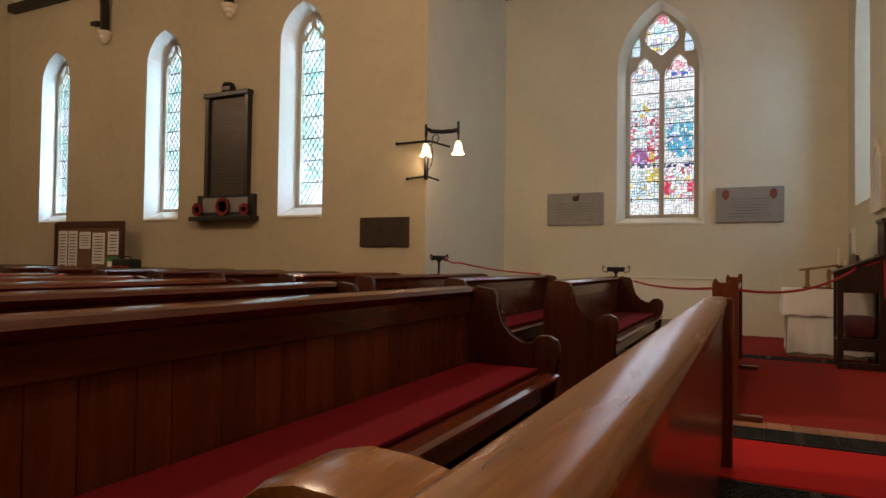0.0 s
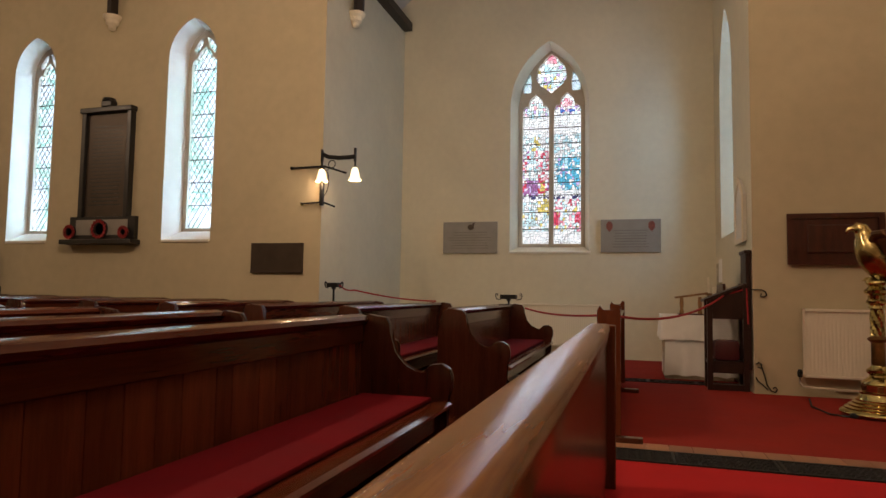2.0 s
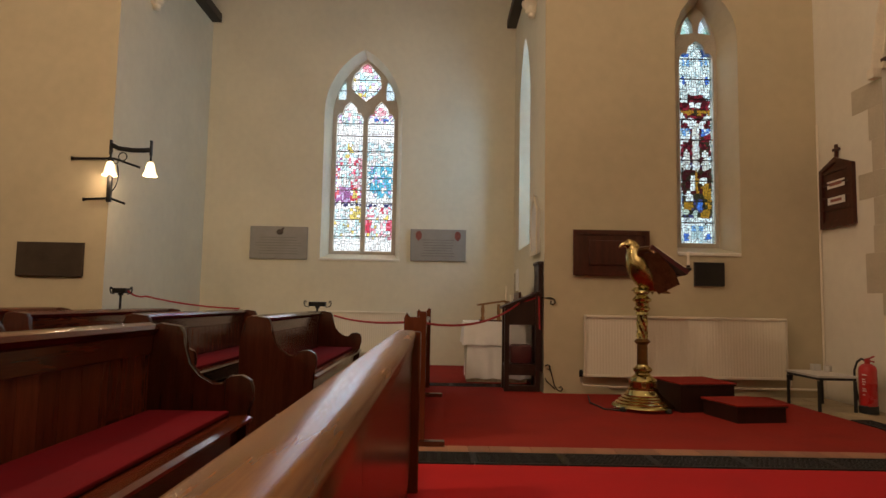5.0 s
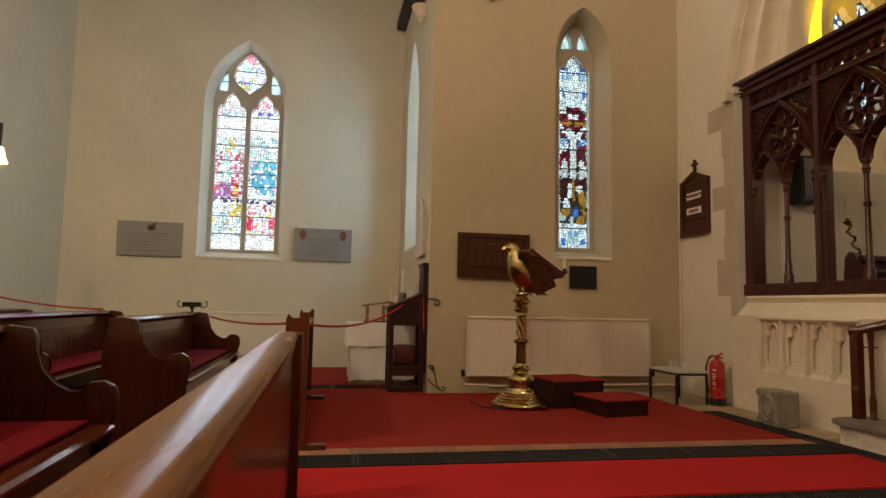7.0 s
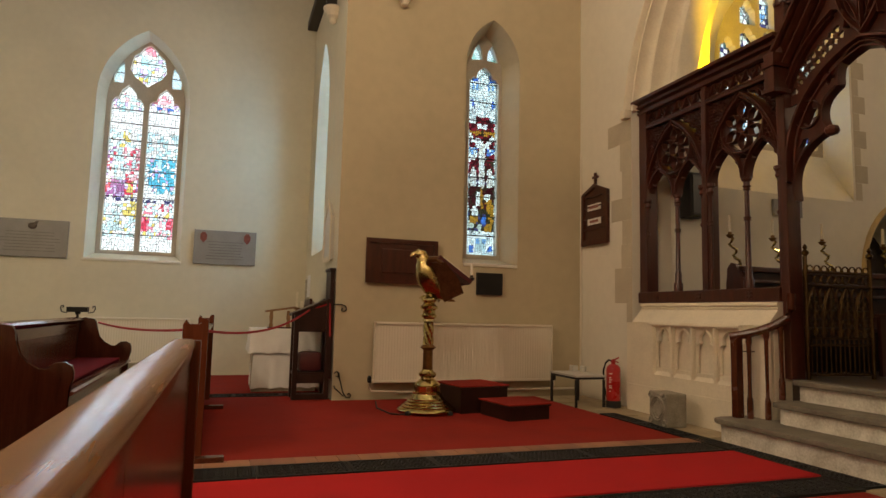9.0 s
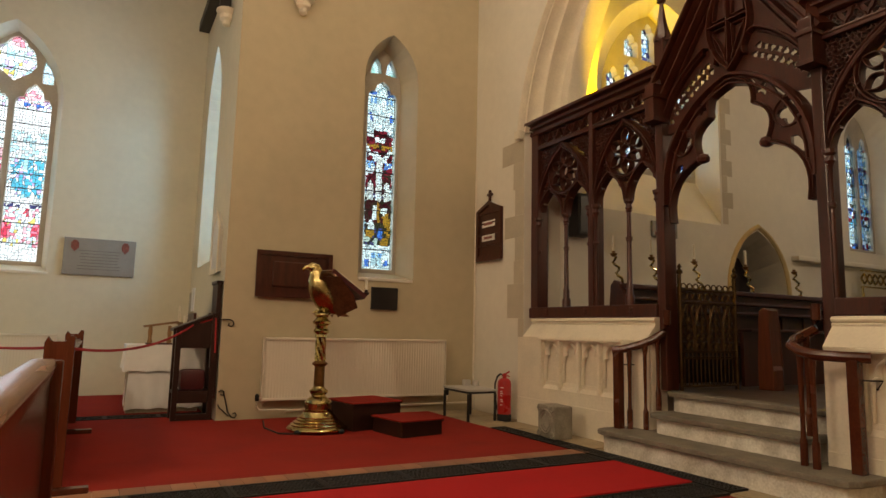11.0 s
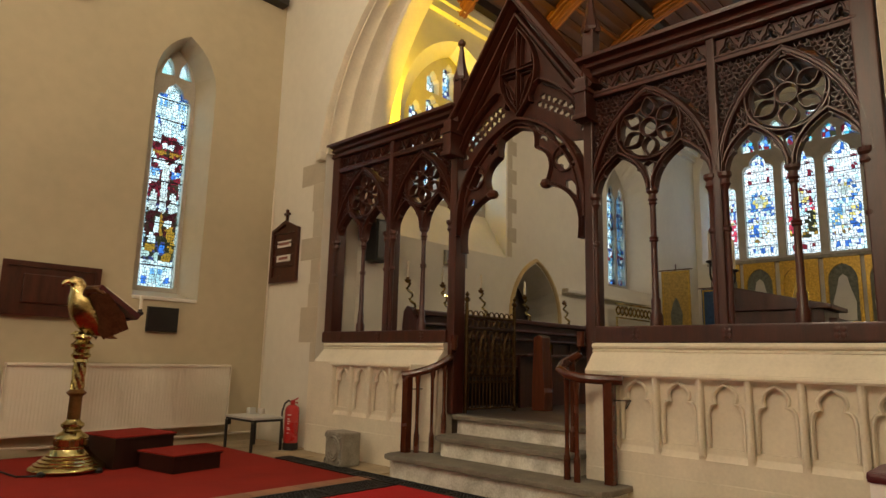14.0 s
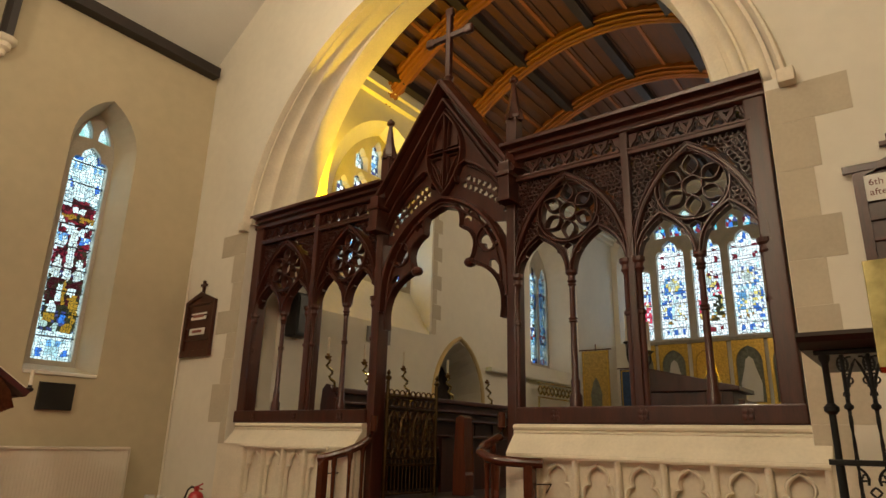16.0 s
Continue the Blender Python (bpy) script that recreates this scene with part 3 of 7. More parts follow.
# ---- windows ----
def window(label, axis, d, holes, outline, panes, bars, sill, thick=0.11, mat=STONE_BACKLIT):
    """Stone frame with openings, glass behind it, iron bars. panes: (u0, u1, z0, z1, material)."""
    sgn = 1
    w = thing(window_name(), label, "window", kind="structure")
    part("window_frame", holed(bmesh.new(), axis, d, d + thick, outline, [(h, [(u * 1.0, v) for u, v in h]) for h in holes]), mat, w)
    for u0, u1, z0, z1, g in panes:
        bm = bmesh.new()
        prism(bm, rect(u0, u1, z0, z1), axis, d + thick * 0.55, d + thick * 0.55 + 0.006)
        part("pane", bm, g, w)
    for u0, u1, z in bars:
        bm = bmesh.new()
        prism(bm, rect(u0, u1, z - 0.007, z + 0.007), axis, d + thick * 0.4, d + thick * 0.52)
        part("saddle_bar", bm, IRON, w)
    if sill:
        u0, u1, z, d0 = sill
        bm = bmesh.new()
        if axis == "y":
            box(bm, u0, u1, d0 - 0.02, d + 0.0, z - 0.035, z + 0.004, 0.008)
        else:
            box(bm, d0 - 0.02, d + 0.0, u0, u1, z - 0.035, z + 0.004, 0.008)
        part("window_sill", bm, PLASTER_W, w)
    return w


window_count = [0]
def window_name():
    window_count[0] += 1
    return f"window_{window_count[0]}"


def steps_between(a, b, n):
    return [a + (b - a) * i / n for i in range(n + 1)]


# nave lancets with diamond quarries
for c, s in WEST_WINDOWS:
    gl, gr, z0 = s - 0.25, s + 0.25, 1.95
    head = cusped(s, 0.23, z0, 4.45, 4.75)
    eyes = [[(s - 0.2, 4.72), (s - 0.17, 4.62), (s - 0.06, 4.74), (s - 0.02, 4.9), (s - 0.1, 4.86)], [(s + 0.2, 4.72), (s + 0.1, 4.86), (s + 0.02, 4.9), (s + 0.06, 4.74), (s + 0.17, 4.62)]]
    w = window("pale stone lancet window with diamond-leaded clear glass", "y", 8.052, [head] + eyes, rect(s - 0.5, s + 0.5, 1.7, 5.2),
               [(gl, gr, z0 - 0.02, 3.3, GLASS_CLEAR), (gl, gr, 3.301, 5.0, GLASS_CLEAR)], [(gl, gr, z) for z in steps_between(2.3, 4.4, 6)], (c - 0.41, c + 0.41, 1.745, NW))
    bm = bmesh.new()
    k = 0.115
    for i in range(-40, 60):
        for slope in (1, -1):
            zc = z0 + i * k * 1.25
            p, q = (gl, zc), (gr, zc + slope * 0.5 * 1.55)
            if q[1] < z0 or p[1] < z0 - 0.4 or p[1] > 4.75 + 0.4:
                continue
            rib(bm, [p, q], 0.009, "y", 8.10, 8.109)
    part("leading", bm, IRON, w)
    daylight("sky_light", s + 0.12, 8.36, 3.3, 0.55, 3.3, 0, 180, spread=1.9, aim=-32)

# side-chapel window of two lights
c = -1.28
lights = [cusped(c - 0.275, 0.235, 1.92, 4.25, 4.6), cusped(c + 0.275, 0.235, 1.92, 4.25, 4.6)]
quatre = [(c, 4.6), (c + 0.2, 4.75), (c + 0.27, 4.86), (c + 0.25, 5.0), (c + 0.22, 5.1), (c + 0.14, 5.16), (c + 0.1, 5.24), (c, 5.3), (c - 0.1, 5.24), (c - 0.14, 5.16), (c - 0.22, 5.1), (c - 0.25, 5.0), (c - 0.27, 4.86), (c - 0.2, 4.75)]
eye_r = [(c + 0.36, 4.62), (c + 0.5, 4.62), (c + 0.5, 4.74), (c + 0.44, 4.9), (c + 0.37, 4.98), (c + 0.35, 4.8)]
eye_l = [(2 * c - u, v) for u, v in eye_r[::-1]]
pane_list = []
pane_list += [(c - 0.55, c - 0.302, 4.625, 5.05, GLASS_CLEAR), (c + 0.302, c + 0.55, 4.625, 5.05, GLASS_CLEAR)]
window("two-light stone window with red, blue and pale stained glass", "y", 11.102, lights + [quatre, eye_r, eye_l], rect(c - 0.8, c + 0.8, 1.6, 5.6), pane_list,
       [(c - 0.53, c + 0.53, z) for z in (2.18, 2.48, 2.78, 3.0, 3.22, 3.44, 3.7, 3.98, 4.2, 4.8, 5.0)], (c - 0.69, c + 0.69, 1.76, TW))
daylight("sky_light", c, 11.4, 3.6, 1.3, 3.7, 0, 70, glow=SKY_SOFT)

w = bpy.data.objects["window_4"]


def mosaic(w, u0, u1, z0, z1, d, size, design, seed, came=0.006, axis="y"):
    """Leaded stained glass: small uneven pieces, joined colour by colour, with lead cames between them."""
    rng = random.Random(seed)
    nu, nz = max(3, round((u1 - u0) / size)), round((z1 - z0) / (size * 1.15))
    du, dz = (u1 - u0) / nu, (z1 - z0) / nz
    grid = {}
    for i in range(nu + 1):
        for k in range(nz + 1):
            ju = 0 if i in (0, nu) else rng.uniform(-0.36, 0.36) * du
            grid[i, k] = (u0 + i * du + ju, z0 + k * dz + rng.uniform(-0.33, 0.33) * dz * (k not in (0, nz)))
    pieces = {}
    cames = bmesh.new()
    for i in range(nu):
        for k in range(nz):
            p, q, r, s = grid[i, k], grid[i + 1, k], grid[i + 1, k + 1], grid[i, k + 1]
            kinds = []
            for shape in ([[p, q, r], [p, r, s]] if rng.random() < 0.3 else [[p, q, r, s]]):
                cu, cz = sum(v[0] for v in shape) / len(shape), sum(v[1] for v in shape) / len(shape)
                kinds.append(design((cu - (u0 + u1) / 2) / (u1 - u0) * 2, cz, rng))
                pieces.setdefault(kinds[-1].name, []).append(shape)
            if len(kinds) == 2 and kinds[0] is not kinds[1]:
                rib(cames, [p, r], came, axis, d - 0.004, d - 0.001)
            if rng.random() < 0.85:
                rib(cames, [p, q], came, axis, d - 0.004, d - 0.001)
            if rng.random() < 0.8:
                rib(cames, [p, s], came, axis, d - 0.004, d - 0.001)
    for key, shapes in pieces.items():
        bm = bmesh.new()
        for shape in shapes:
            bm.faces.new([bm.verts.new(place(axis, u, d, v)) for u, v in shape])
        ob = part("glass_pieces", bm, bpy.data.materials[key], w)
        tagged(ob, kind="stuff")
    part("lead_cames", cames, IRON, w)


def pale(rng, extra=()):
    return rng.choice([TINT["white"]] * 7 + [TINT["ice"]] * 3 + [TINT[e] for e in extra])


def knight_light(u, z, rng):
    if 4.18 < z < 4.46:
        return pale(rng, ("lilac", "ice", "ice", "aqua_pale", "pink"))
    if 3.6 < z < 3.85:
        return TINT["gold_pale"] if abs(u) < 0.3 and rng.random() < 0.45 else pale(rng, ("ice", "ice"))
    if 3.05 < z <= 3.6:
        if u < -0.55:
            return rng.choice([TINT["red"], TINT["plum"], TINT["lilac"], TINT["white"], TINT["white"], TINT["ice"]])
        if u > 0.35 or abs(u - (3.5 - z) * 0.9) < 0.16:
            return rng.choice([TINT["rose"], TINT["red"], TINT["ice"], TINT["pink"], TINT["white"], TINT["white"]])
        return pale(rng, ("ice", "aqua_pale", "ice"))
    if 2.79 < z <= 3.05:
        if abs(u - 0.45) < 0.2:
            return rng.choice([TINT["red"], TINT["gold_pale"], TINT["red"]])
        if abs(u + 0.25) < 0.35:
            return rng.choice([TINT["plum"], TINT["plum"], TINT["lilac"]])
        return rng.choice([TINT["red"], TINT["plum"], TINT["white"], TINT["lilac"], TINT["white"]])
    if 2.70 < z <= 2.79:
        return rng.choice([TINT["navy"], TINT["white"]])
    if 2.48 < z <= 2.70:
        return rng.choice([TINT["gold_pale"], TINT["gold_pale"], TINT["white"]]) if 0.1 < u else pale(rng, ("ice", "ice", "sage"))
    if 2.14 < z <= 2.48:
        return pale(rng, ("sage", "sage", "ice", "ice", "ice", "gold_pale"))
    return TINT["white"]


def queen_light(u, z, rng):
    if 4.36 < z < 4.5:
        return rng.choice([TINT["pink"], TINT["rose"], TINT["white"]])
    if 4.2 < z < 4.36:
        return TINT["blue"] if 0.2 < abs(u) < 0.5 and 4.24 < z < 4.3 else pale(rng, ("lilac", "lilac", "pink"))
    if 3.42 < z < 3.85:
        return pale(rng, ("aqua_pale", "aqua_pale", "ice", "ice"))
    if 2.88 < z <= 3.42:
        edge = -0.75 + 0.6 * max(0, 3.05 - z) * 4
        if edge < u < 0.9:
            return rng.choice([TINT["turquoise"]] * 9 + [TINT["white"], TINT["white"], TINT["aqua_pale"], TINT["lilac"]])
        return pale(rng)
    if 2.70 < z <= 2.76:
        return rng.choice([TINT["navy"], TINT["white"]])
    if 2.14 < z <= 2.70:
        if (abs(abs(u) - 0.8) < 0.25 and 2.26 < z < 2.46) or (0.1 < u < 0.4 and z > 2.58):
            return rng.choice([TINT["red"], TINT["rose"]])
        return pale(rng, ("rose", "pink", "gold_pale"))
    return TINT["white"]


for u0, u1, design in ((-1.80, -1.31, knight_light), (-1.25, -0.76, queen_light)):
    mosaic(w, u0, u1, 1.9, 4.64, 11.15, 0.042, design, 5 + int(u1 < -1.3))

mosaic(w, -1.57, -0.99, 4.645, 5.34, 11.151, 0.055, lambda u, z, rng: rng.choice([TINT["rose"], TINT["pink"]]) if z > 5.17 and abs(u) < 0.3 else pale(rng, ("ice", "lilac", "gold_pale", "aqua_pale")), 8)

# single light beside the chancel arch
c = 3.365
eyes = [[(c - 0.03, 4.62), (c - 0.05, 4.75), (c - 0.11, 4.85), (c - 0.17, 4.72), (c - 0.2, 4.6)], [(c + 0.03, 4.62), (c + 0.2, 4.6), (c + 0.17, 4.72), (c + 0.11, 4.85), (c + 0.05, 4.75)]]
zz = steps_between(1.86, 4.56, 10)
window("narrow stone lancet with blue, gold and dark red stained glass", "y", 8.052, [cusped(c, 0.22, 1.86, 4.25, 4.52)] + eyes, rect(c - 0.5, c + 0.5, 1.6, 5.2),
       [(c - 0.26, c + 0.26, 4.56, 5.0, GLASS_CLEAR)], [(c - 0.25, c + 0.25, z) for z in zz[1:]], (2.96, 3.72, 1.705, NW))
daylight("sky_light", c, 8.34, 3.4, 0.6, 3.2, 0, 26, glow=SKY_SOFT)

w = bpy.data.objects["window_5"]


def crucifix_light(u, z, rng):
    side = abs(u)

    def near(a, b, ra, rb):
        return ((u - a) / ra) ** 2 + ((z - b) / rb) ** 2 < 1
    pale_tint = TINT["frost"] if rng.random() < 0.75 else TINT["frost_deep"]
    if side > 0.82:
        return pale_tint
    if z > 3.80:
        if (z > 4.31 and z < 4.40 and side > 0.4) or (z > 4.40 and side > 0.55):
            return TINT["blue"]
        if 4.20 < z < 4.28 and (0.28 < side < 0.42 or 0.6 < side < 0.78):
            return TINT["blue_mid"]
        if 3.93 < z < 4.06 and 0.56 < side < 0.80:
            return TINT["blue"]
        return pale_tint
    if z > 3.27:
        if z > 3.72 and side > 0.5:
            return pale_tint
        if 3.64 < z < 3.69 and side < 0.35:
            return TINT["frost"]
        if 3.545 < z < 3.61 and side < 0.8:
            return TINT["amber"] if side > 0.14 else TINT["olive"]
        if near(-0.22, 3.44, 0.26, 0.075) or abs(u - 0.25 - (z - 3.38) * 3.2) < 0.15 and u > 0.1 or abs(u + 0.5 + (z - 3.42) * 3.0) < 0.12 and z > 3.42:
            return TINT["frost"]
        if side < 0.24 and z < 3.42:
            return TINT["bone"]
        if z < 3.37 and side > 0.3:
            return rng.choice([TINT["blue_mid"], TINT["frost"], TINT["blue"]])
        return rng.choice([TINT["maroon"], TINT["maroon"], TINT["ruby"]])
    if z > 2.80:
        if side < 0.25 - (3.27 - z) * 0.2 or near(-0.56, 3.02, 0.2, 0.05) or near(0.56, 3.02, 0.2, 0.05) or near(-0.56, 2.89, 0.27, 0.1) or near(0.56, 2.89, 0.27, 0.1):
            return TINT["bone"] if rng.random() < 0.6 else TINT["frost"]
        if z > 3.18 and side > 0.4:
            return TINT["frost"] if u < 0 else TINT["ruby"]
        return rng.choice([TINT["ruby"], TINT["maroon"], TINT["olive"]]) if z > 2.95 else rng.choice([TINT["olive"], TINT["maroon"], TINT["navy"]])
    if z > 2.19:
        if near(0.38, 2.67, 0.2, 0.055) or near(-0.2, 2.63, 0.16, 0.12) or near(-0.42, 2.46, 0.25, 0.07):
            return TINT["frost"]
        if near(-0.5, 2.36, 0.28, 0.08) or near(0.52, 2.55, 0.24, 0.1) or near(0.5, 2.24, 0.3, 0.05) or (-0.06 < u < 0.12 and z > 2.5) or near(0.68, 2.42, 0.14, 0.16):
            return TINT["amber"]
        if near(0.2, 2.34, 0.13, 0.07):
            return TINT["blue"]
        if near(-0.7, 2.28, 0.22, 0.05) or near(-0.1, 2.24, 0.2, 0.05):
            return TINT["sage"]
        return rng.choice([TINT["maroon"], TINT["olive"], TINT["maroon"]]) if z > 2.5 else rng.choice([TINT["olive"], TINT["navy"], TINT["olive"]])
    if 0.5 < side < 0.80 and 1.90 < z < 1.99:
        return TINT["blue"]
    if side < 0.36 and 1.93 < z < 2.09:
        return TINT["blue_mid"] if z > 2.03 and 0.12 < side < 0.3 else TINT["frost_deep"]
    return pale_tint


mosaic(w, c - 0.225, c + 0.225, 1.85, 4.56, 8.098, 0.030, crucifix_light, 9, came=0.005)

# chapel side window
window("tall pale window in the side wall of the chapel", "x", XE + 0.352, [opening(9.55, 0.36, 2.05, 4.0, 4.95)], rect(8.9, 10.2, 1.8, 5.3), [(9.15, 9.95, 2.0, 3.5, PANE_DULL), (9.15, 9.95, 3.502, 5.0, PANE_DULL)], [(9.2, 9.9, z) for z in (2.6, 3.2, 3.8, 4.4)], None)
daylight("sky_light", XE + 0.7, 9.55, 3.5, 0.9, 3.2, -90, 1150)

# chancel side windows and the large end window
c = 7.42
lights = []
for k in range(5):
    m = c + (k - 2) * 0.37
    top = 4.6 + 1.5 * (1 - (abs(m - c) / 1.0) ** 1.8) - 0.12
    lights += [cusped(m, 0.155, 3.6, 4.42, 4.66)]
    if top > 5.05:
        lights += [cusped(m, 0.15, 4.72, min(5.14, top - 0.2), min(5.3, top))]
    if top > 5.6:
        lights += [cusped(m, 0.145, 5.34, top - 0.2, top)]


def chancel_light(u, z, rng):
    if 0.25 < (z * 1.3) % 1 < 0.8:
        return rng.choice([TINT[k] for k in ("frost", "frost_deep", "sage", "blue", "blue_mid", "ruby", "navy", "turquoise", "olive", "white")])
    return rng.choice([TINT[k] for k in ("frost", "frost_deep", "ice", "white", "frost_deep", "blue_mid", "sage")])


window("stone window with tracery and stained glass in the chancel", "y", CN + 0.602, lights, rect(c - 1.3, c + 1.3, 3.4, 6.3), [], [(c - 0.9, c + 0.9, z) for z in (3.9, 4.2)], None, thick=0.16)
mosaic(bpy.data.objects["window_7"], c - 0.98, c + 0.98, 3.55, 6.1, CN + 0.72, 0.07, lambda u, z, rng: rng.choice([TINT[k] for k in ("frost_deep", "white", "white", "frost", "blue_mid", "frost", "bone", "navy", "ice")]), 11, came=0.01)
daylight("sky_light", c, CN + 1.0, 4.75, 1.9, 2.6, 0, 30, spread=1.0, glow=SKY_SOFT)
c = 13.1
window("narrow stained-glass window in the chancel", "y", CN + 0.602, [cusped(c - 0.22, 0.19, 2.8, 4.7, 5.1), cusped(c + 0.22, 0.19, 2.8, 4.7, 5.1)], rect(c - 0.7, c + 0.7, 2.5, 5.8), [], [(c - 0.42, c + 0.42, z) for z in steps_between(3.0, 4.7, 6)], None)
mosaic(bpy.data.objects["window_8"], c - 0.43, c + 0.43, 2.78, 5.15, CN + 0.65, 0.06, chancel_light, 12, came=0.008)
daylight("sky_light", c, CN + 0.95, 3.9, 0.9, 2.5, 0, 9, spread=1.0, glow=SKY_SOFT)
EAST = [AC + (i - 2.5) * 0.905 for i in range(6)]
lights = []
for m in EAST:
    top = 6.34 if abs(m - AC) < 2 else 5.85
    lights.append(cusped(m, 0.36, 3.72, top - 0.45, top))
    if abs(m - AC) < 2:
        for o in (-0.2, 0.2):
            lights.append(cusped(m + o, 0.15, 6.42, 6.62, 6.8))
for o in (-0.9, 0.0, 0.9):
    lights.append(lobed(AC + o, 6.98 if o else 7.15, 0.15 if o else 0.2, 4, 0.3))


def east_light(m):
    """Figures under white canopies; the robes differ from light to light."""
    k = EAST.index(m)
    robe = (("blue", "red"), ("olive", "red"), ("blue_mid", "blue"), ("red", "olive"), ("blue", "white"), ("blue", "red"))[k]

    def design(u, z, rng):
        side = abs(u)
        if side > 0.82:
            return TINT["white"] if rng.random() < 0.8 else TINT["ice"]
        if z > 5.55:
            if z > 6.05:
                return rng.choice([TINT[q] for q in ("white", "white", "ice", "blue")])
            return TINT["ruby"] if 0.45 < side < 0.75 and (5.62 < z < 5.72 or 5.86 < z < 5.94) else rng.choice([TINT["white"]] * 5 + [TINT["frost"]])
        ring = math.hypot(u * 0.36, z - 5.12)
        if ring < 0.1:
            return TINT["bone"]
        if ring < 0.17:
            return rng.choice([TINT["white"], TINT["gold_pale"]])
        if ring < 0.26:
            return rng.choice([TINT["blue"], TINT["white"], TINT["ruby" if k % 2 else "blue_mid"], TINT["white"]])
        if 4.25 < z < 5.1:
            if side < 0.24:
                return rng.choice([TINT["white"], TINT["white"], TINT["ice"]])
            if z < 4.75:
                return TINT[robe[0 if u > 0 else 1]] if rng.random() < 0.55 else rng.choice([TINT["white"], TINT["white"], TINT["gold_pale"]])
            return rng.choice([TINT["white"], TINT["white"], TINT["ice"], TINT[robe[0]]])
        if 4.08 < z <= 4.25:
            return rng.choice([TINT["white"], TINT["amber"], TINT[robe[1]], TINT["white"], TINT["white"]])
        if 3.85 < z < 3.95 and (0.0 < side < 0.16 or 0.45 < side < 0.62):
            return TINT["ruby" if k % 2 else "blue"]
        return TINT["white"] if rng.random() < 0.8 else TINT["ice"]
    return design


window("large six-light end window with tracery and stained glass", "x", CE + 0.402, lights, rect(AC - 2.8, AC + 2.8, 3.4, 7.7), [], [(AC - 2.6, AC + 2.6, z) for z in steps_between(4.0, 5.9, 6)], None, thick=0.16)
w = bpy.data.objects["window_9"]
for i, m in enumerate(EAST):
    mosaic(w, m - 0.36, m + 0.36, 3.68, 6.38, CE + 0.5, 0.062, east_light(m), 20 + i, came=0.009, axis="x")
mosaic(w, AC - 1.9, AC + 1.9, 6.4, 7.4, CE + 0.501, 0.09, chancel_light, 31, came=0.009, axis="x")
daylight("sky_light", CE + 0.9, AC, 5.5, 5.2, 4.0, -90, 55, spread=0.6, glow=SKY_SOFT)
# warm lamp hidden behind the chancel arch, known by its yellow light
lamp("chancel_lamp", "SPOT", look((5.40, 6.05, 3.72), (6.05, 6.15, 6.2)), 480, (1.0, 0.60, 0.0), radius=0.05, cone=118)
# general warm fill added for the chancel, with no lamp known there
lamp("chancel_lamp", "POINT", pose(10.0, 2.2, 4.6), 105, WARM, radius=0.15)


# ---- chancel step and dado ----
def step_outline(x0, x1, y0, y1, r):
    """Plan of a step with rounded front corners."""
    return [(x1, y0), (x0 + r, y0), (x0 + r * 0.3, y0 + r * 0.3), (x0, y0 + r), (x0, y1 - r), (x0 + r * 0.3, y1 - r * 0.3), (x0 + r, y1), (x1, y1)]


steps = thing("chancel_steps", "worn grey stone steps with chipped white risers", "steps", kind="structure")
for x0, y0, y1, z0, z1 in ((4.18, 2.42, 4.72, 0.0, 0.20), (4.47, 2.84, 4.36, 0.20, 0.375), (4.74, 2.86, 4.40, 0.375, 0.55)):
    part("riser", prism(bmesh.new(), step_outline(x0 + 0.05, 4.9, y0 + 0.04, y1 - 0.04, 0.1), "z", z0 + 0.001, z1 - 0.045), RISER, steps, "chipped white riser")
    part("tread", prism(bmesh.new(), step_outline(x0, 4.9, y0, y1, 0.12), "z", z1 - 0.045, z1, 0.012), STONE_GREY, steps, "worn grey stone tread")


def trefoil_head(c, hw, z0):
    """A panel's outline: straight sides, two shoulder cusps and a small pointed head."""
    left = [(-0.95, z0), (-0.95, 0.70), (-0.93, 0.745), (-0.86, 0.785), (-0.74, 0.808), (-0.52, 0.818), (-0.60, 0.845), (-0.60, 0.872), (-0.50, 0.900), (-0.30, 0.924), (0.0, 0.945)]
    left = [(c + hw * u, v) for u, v in left]
    return left + [(2 * c - u, v) for u, v in left[-2::-1]]


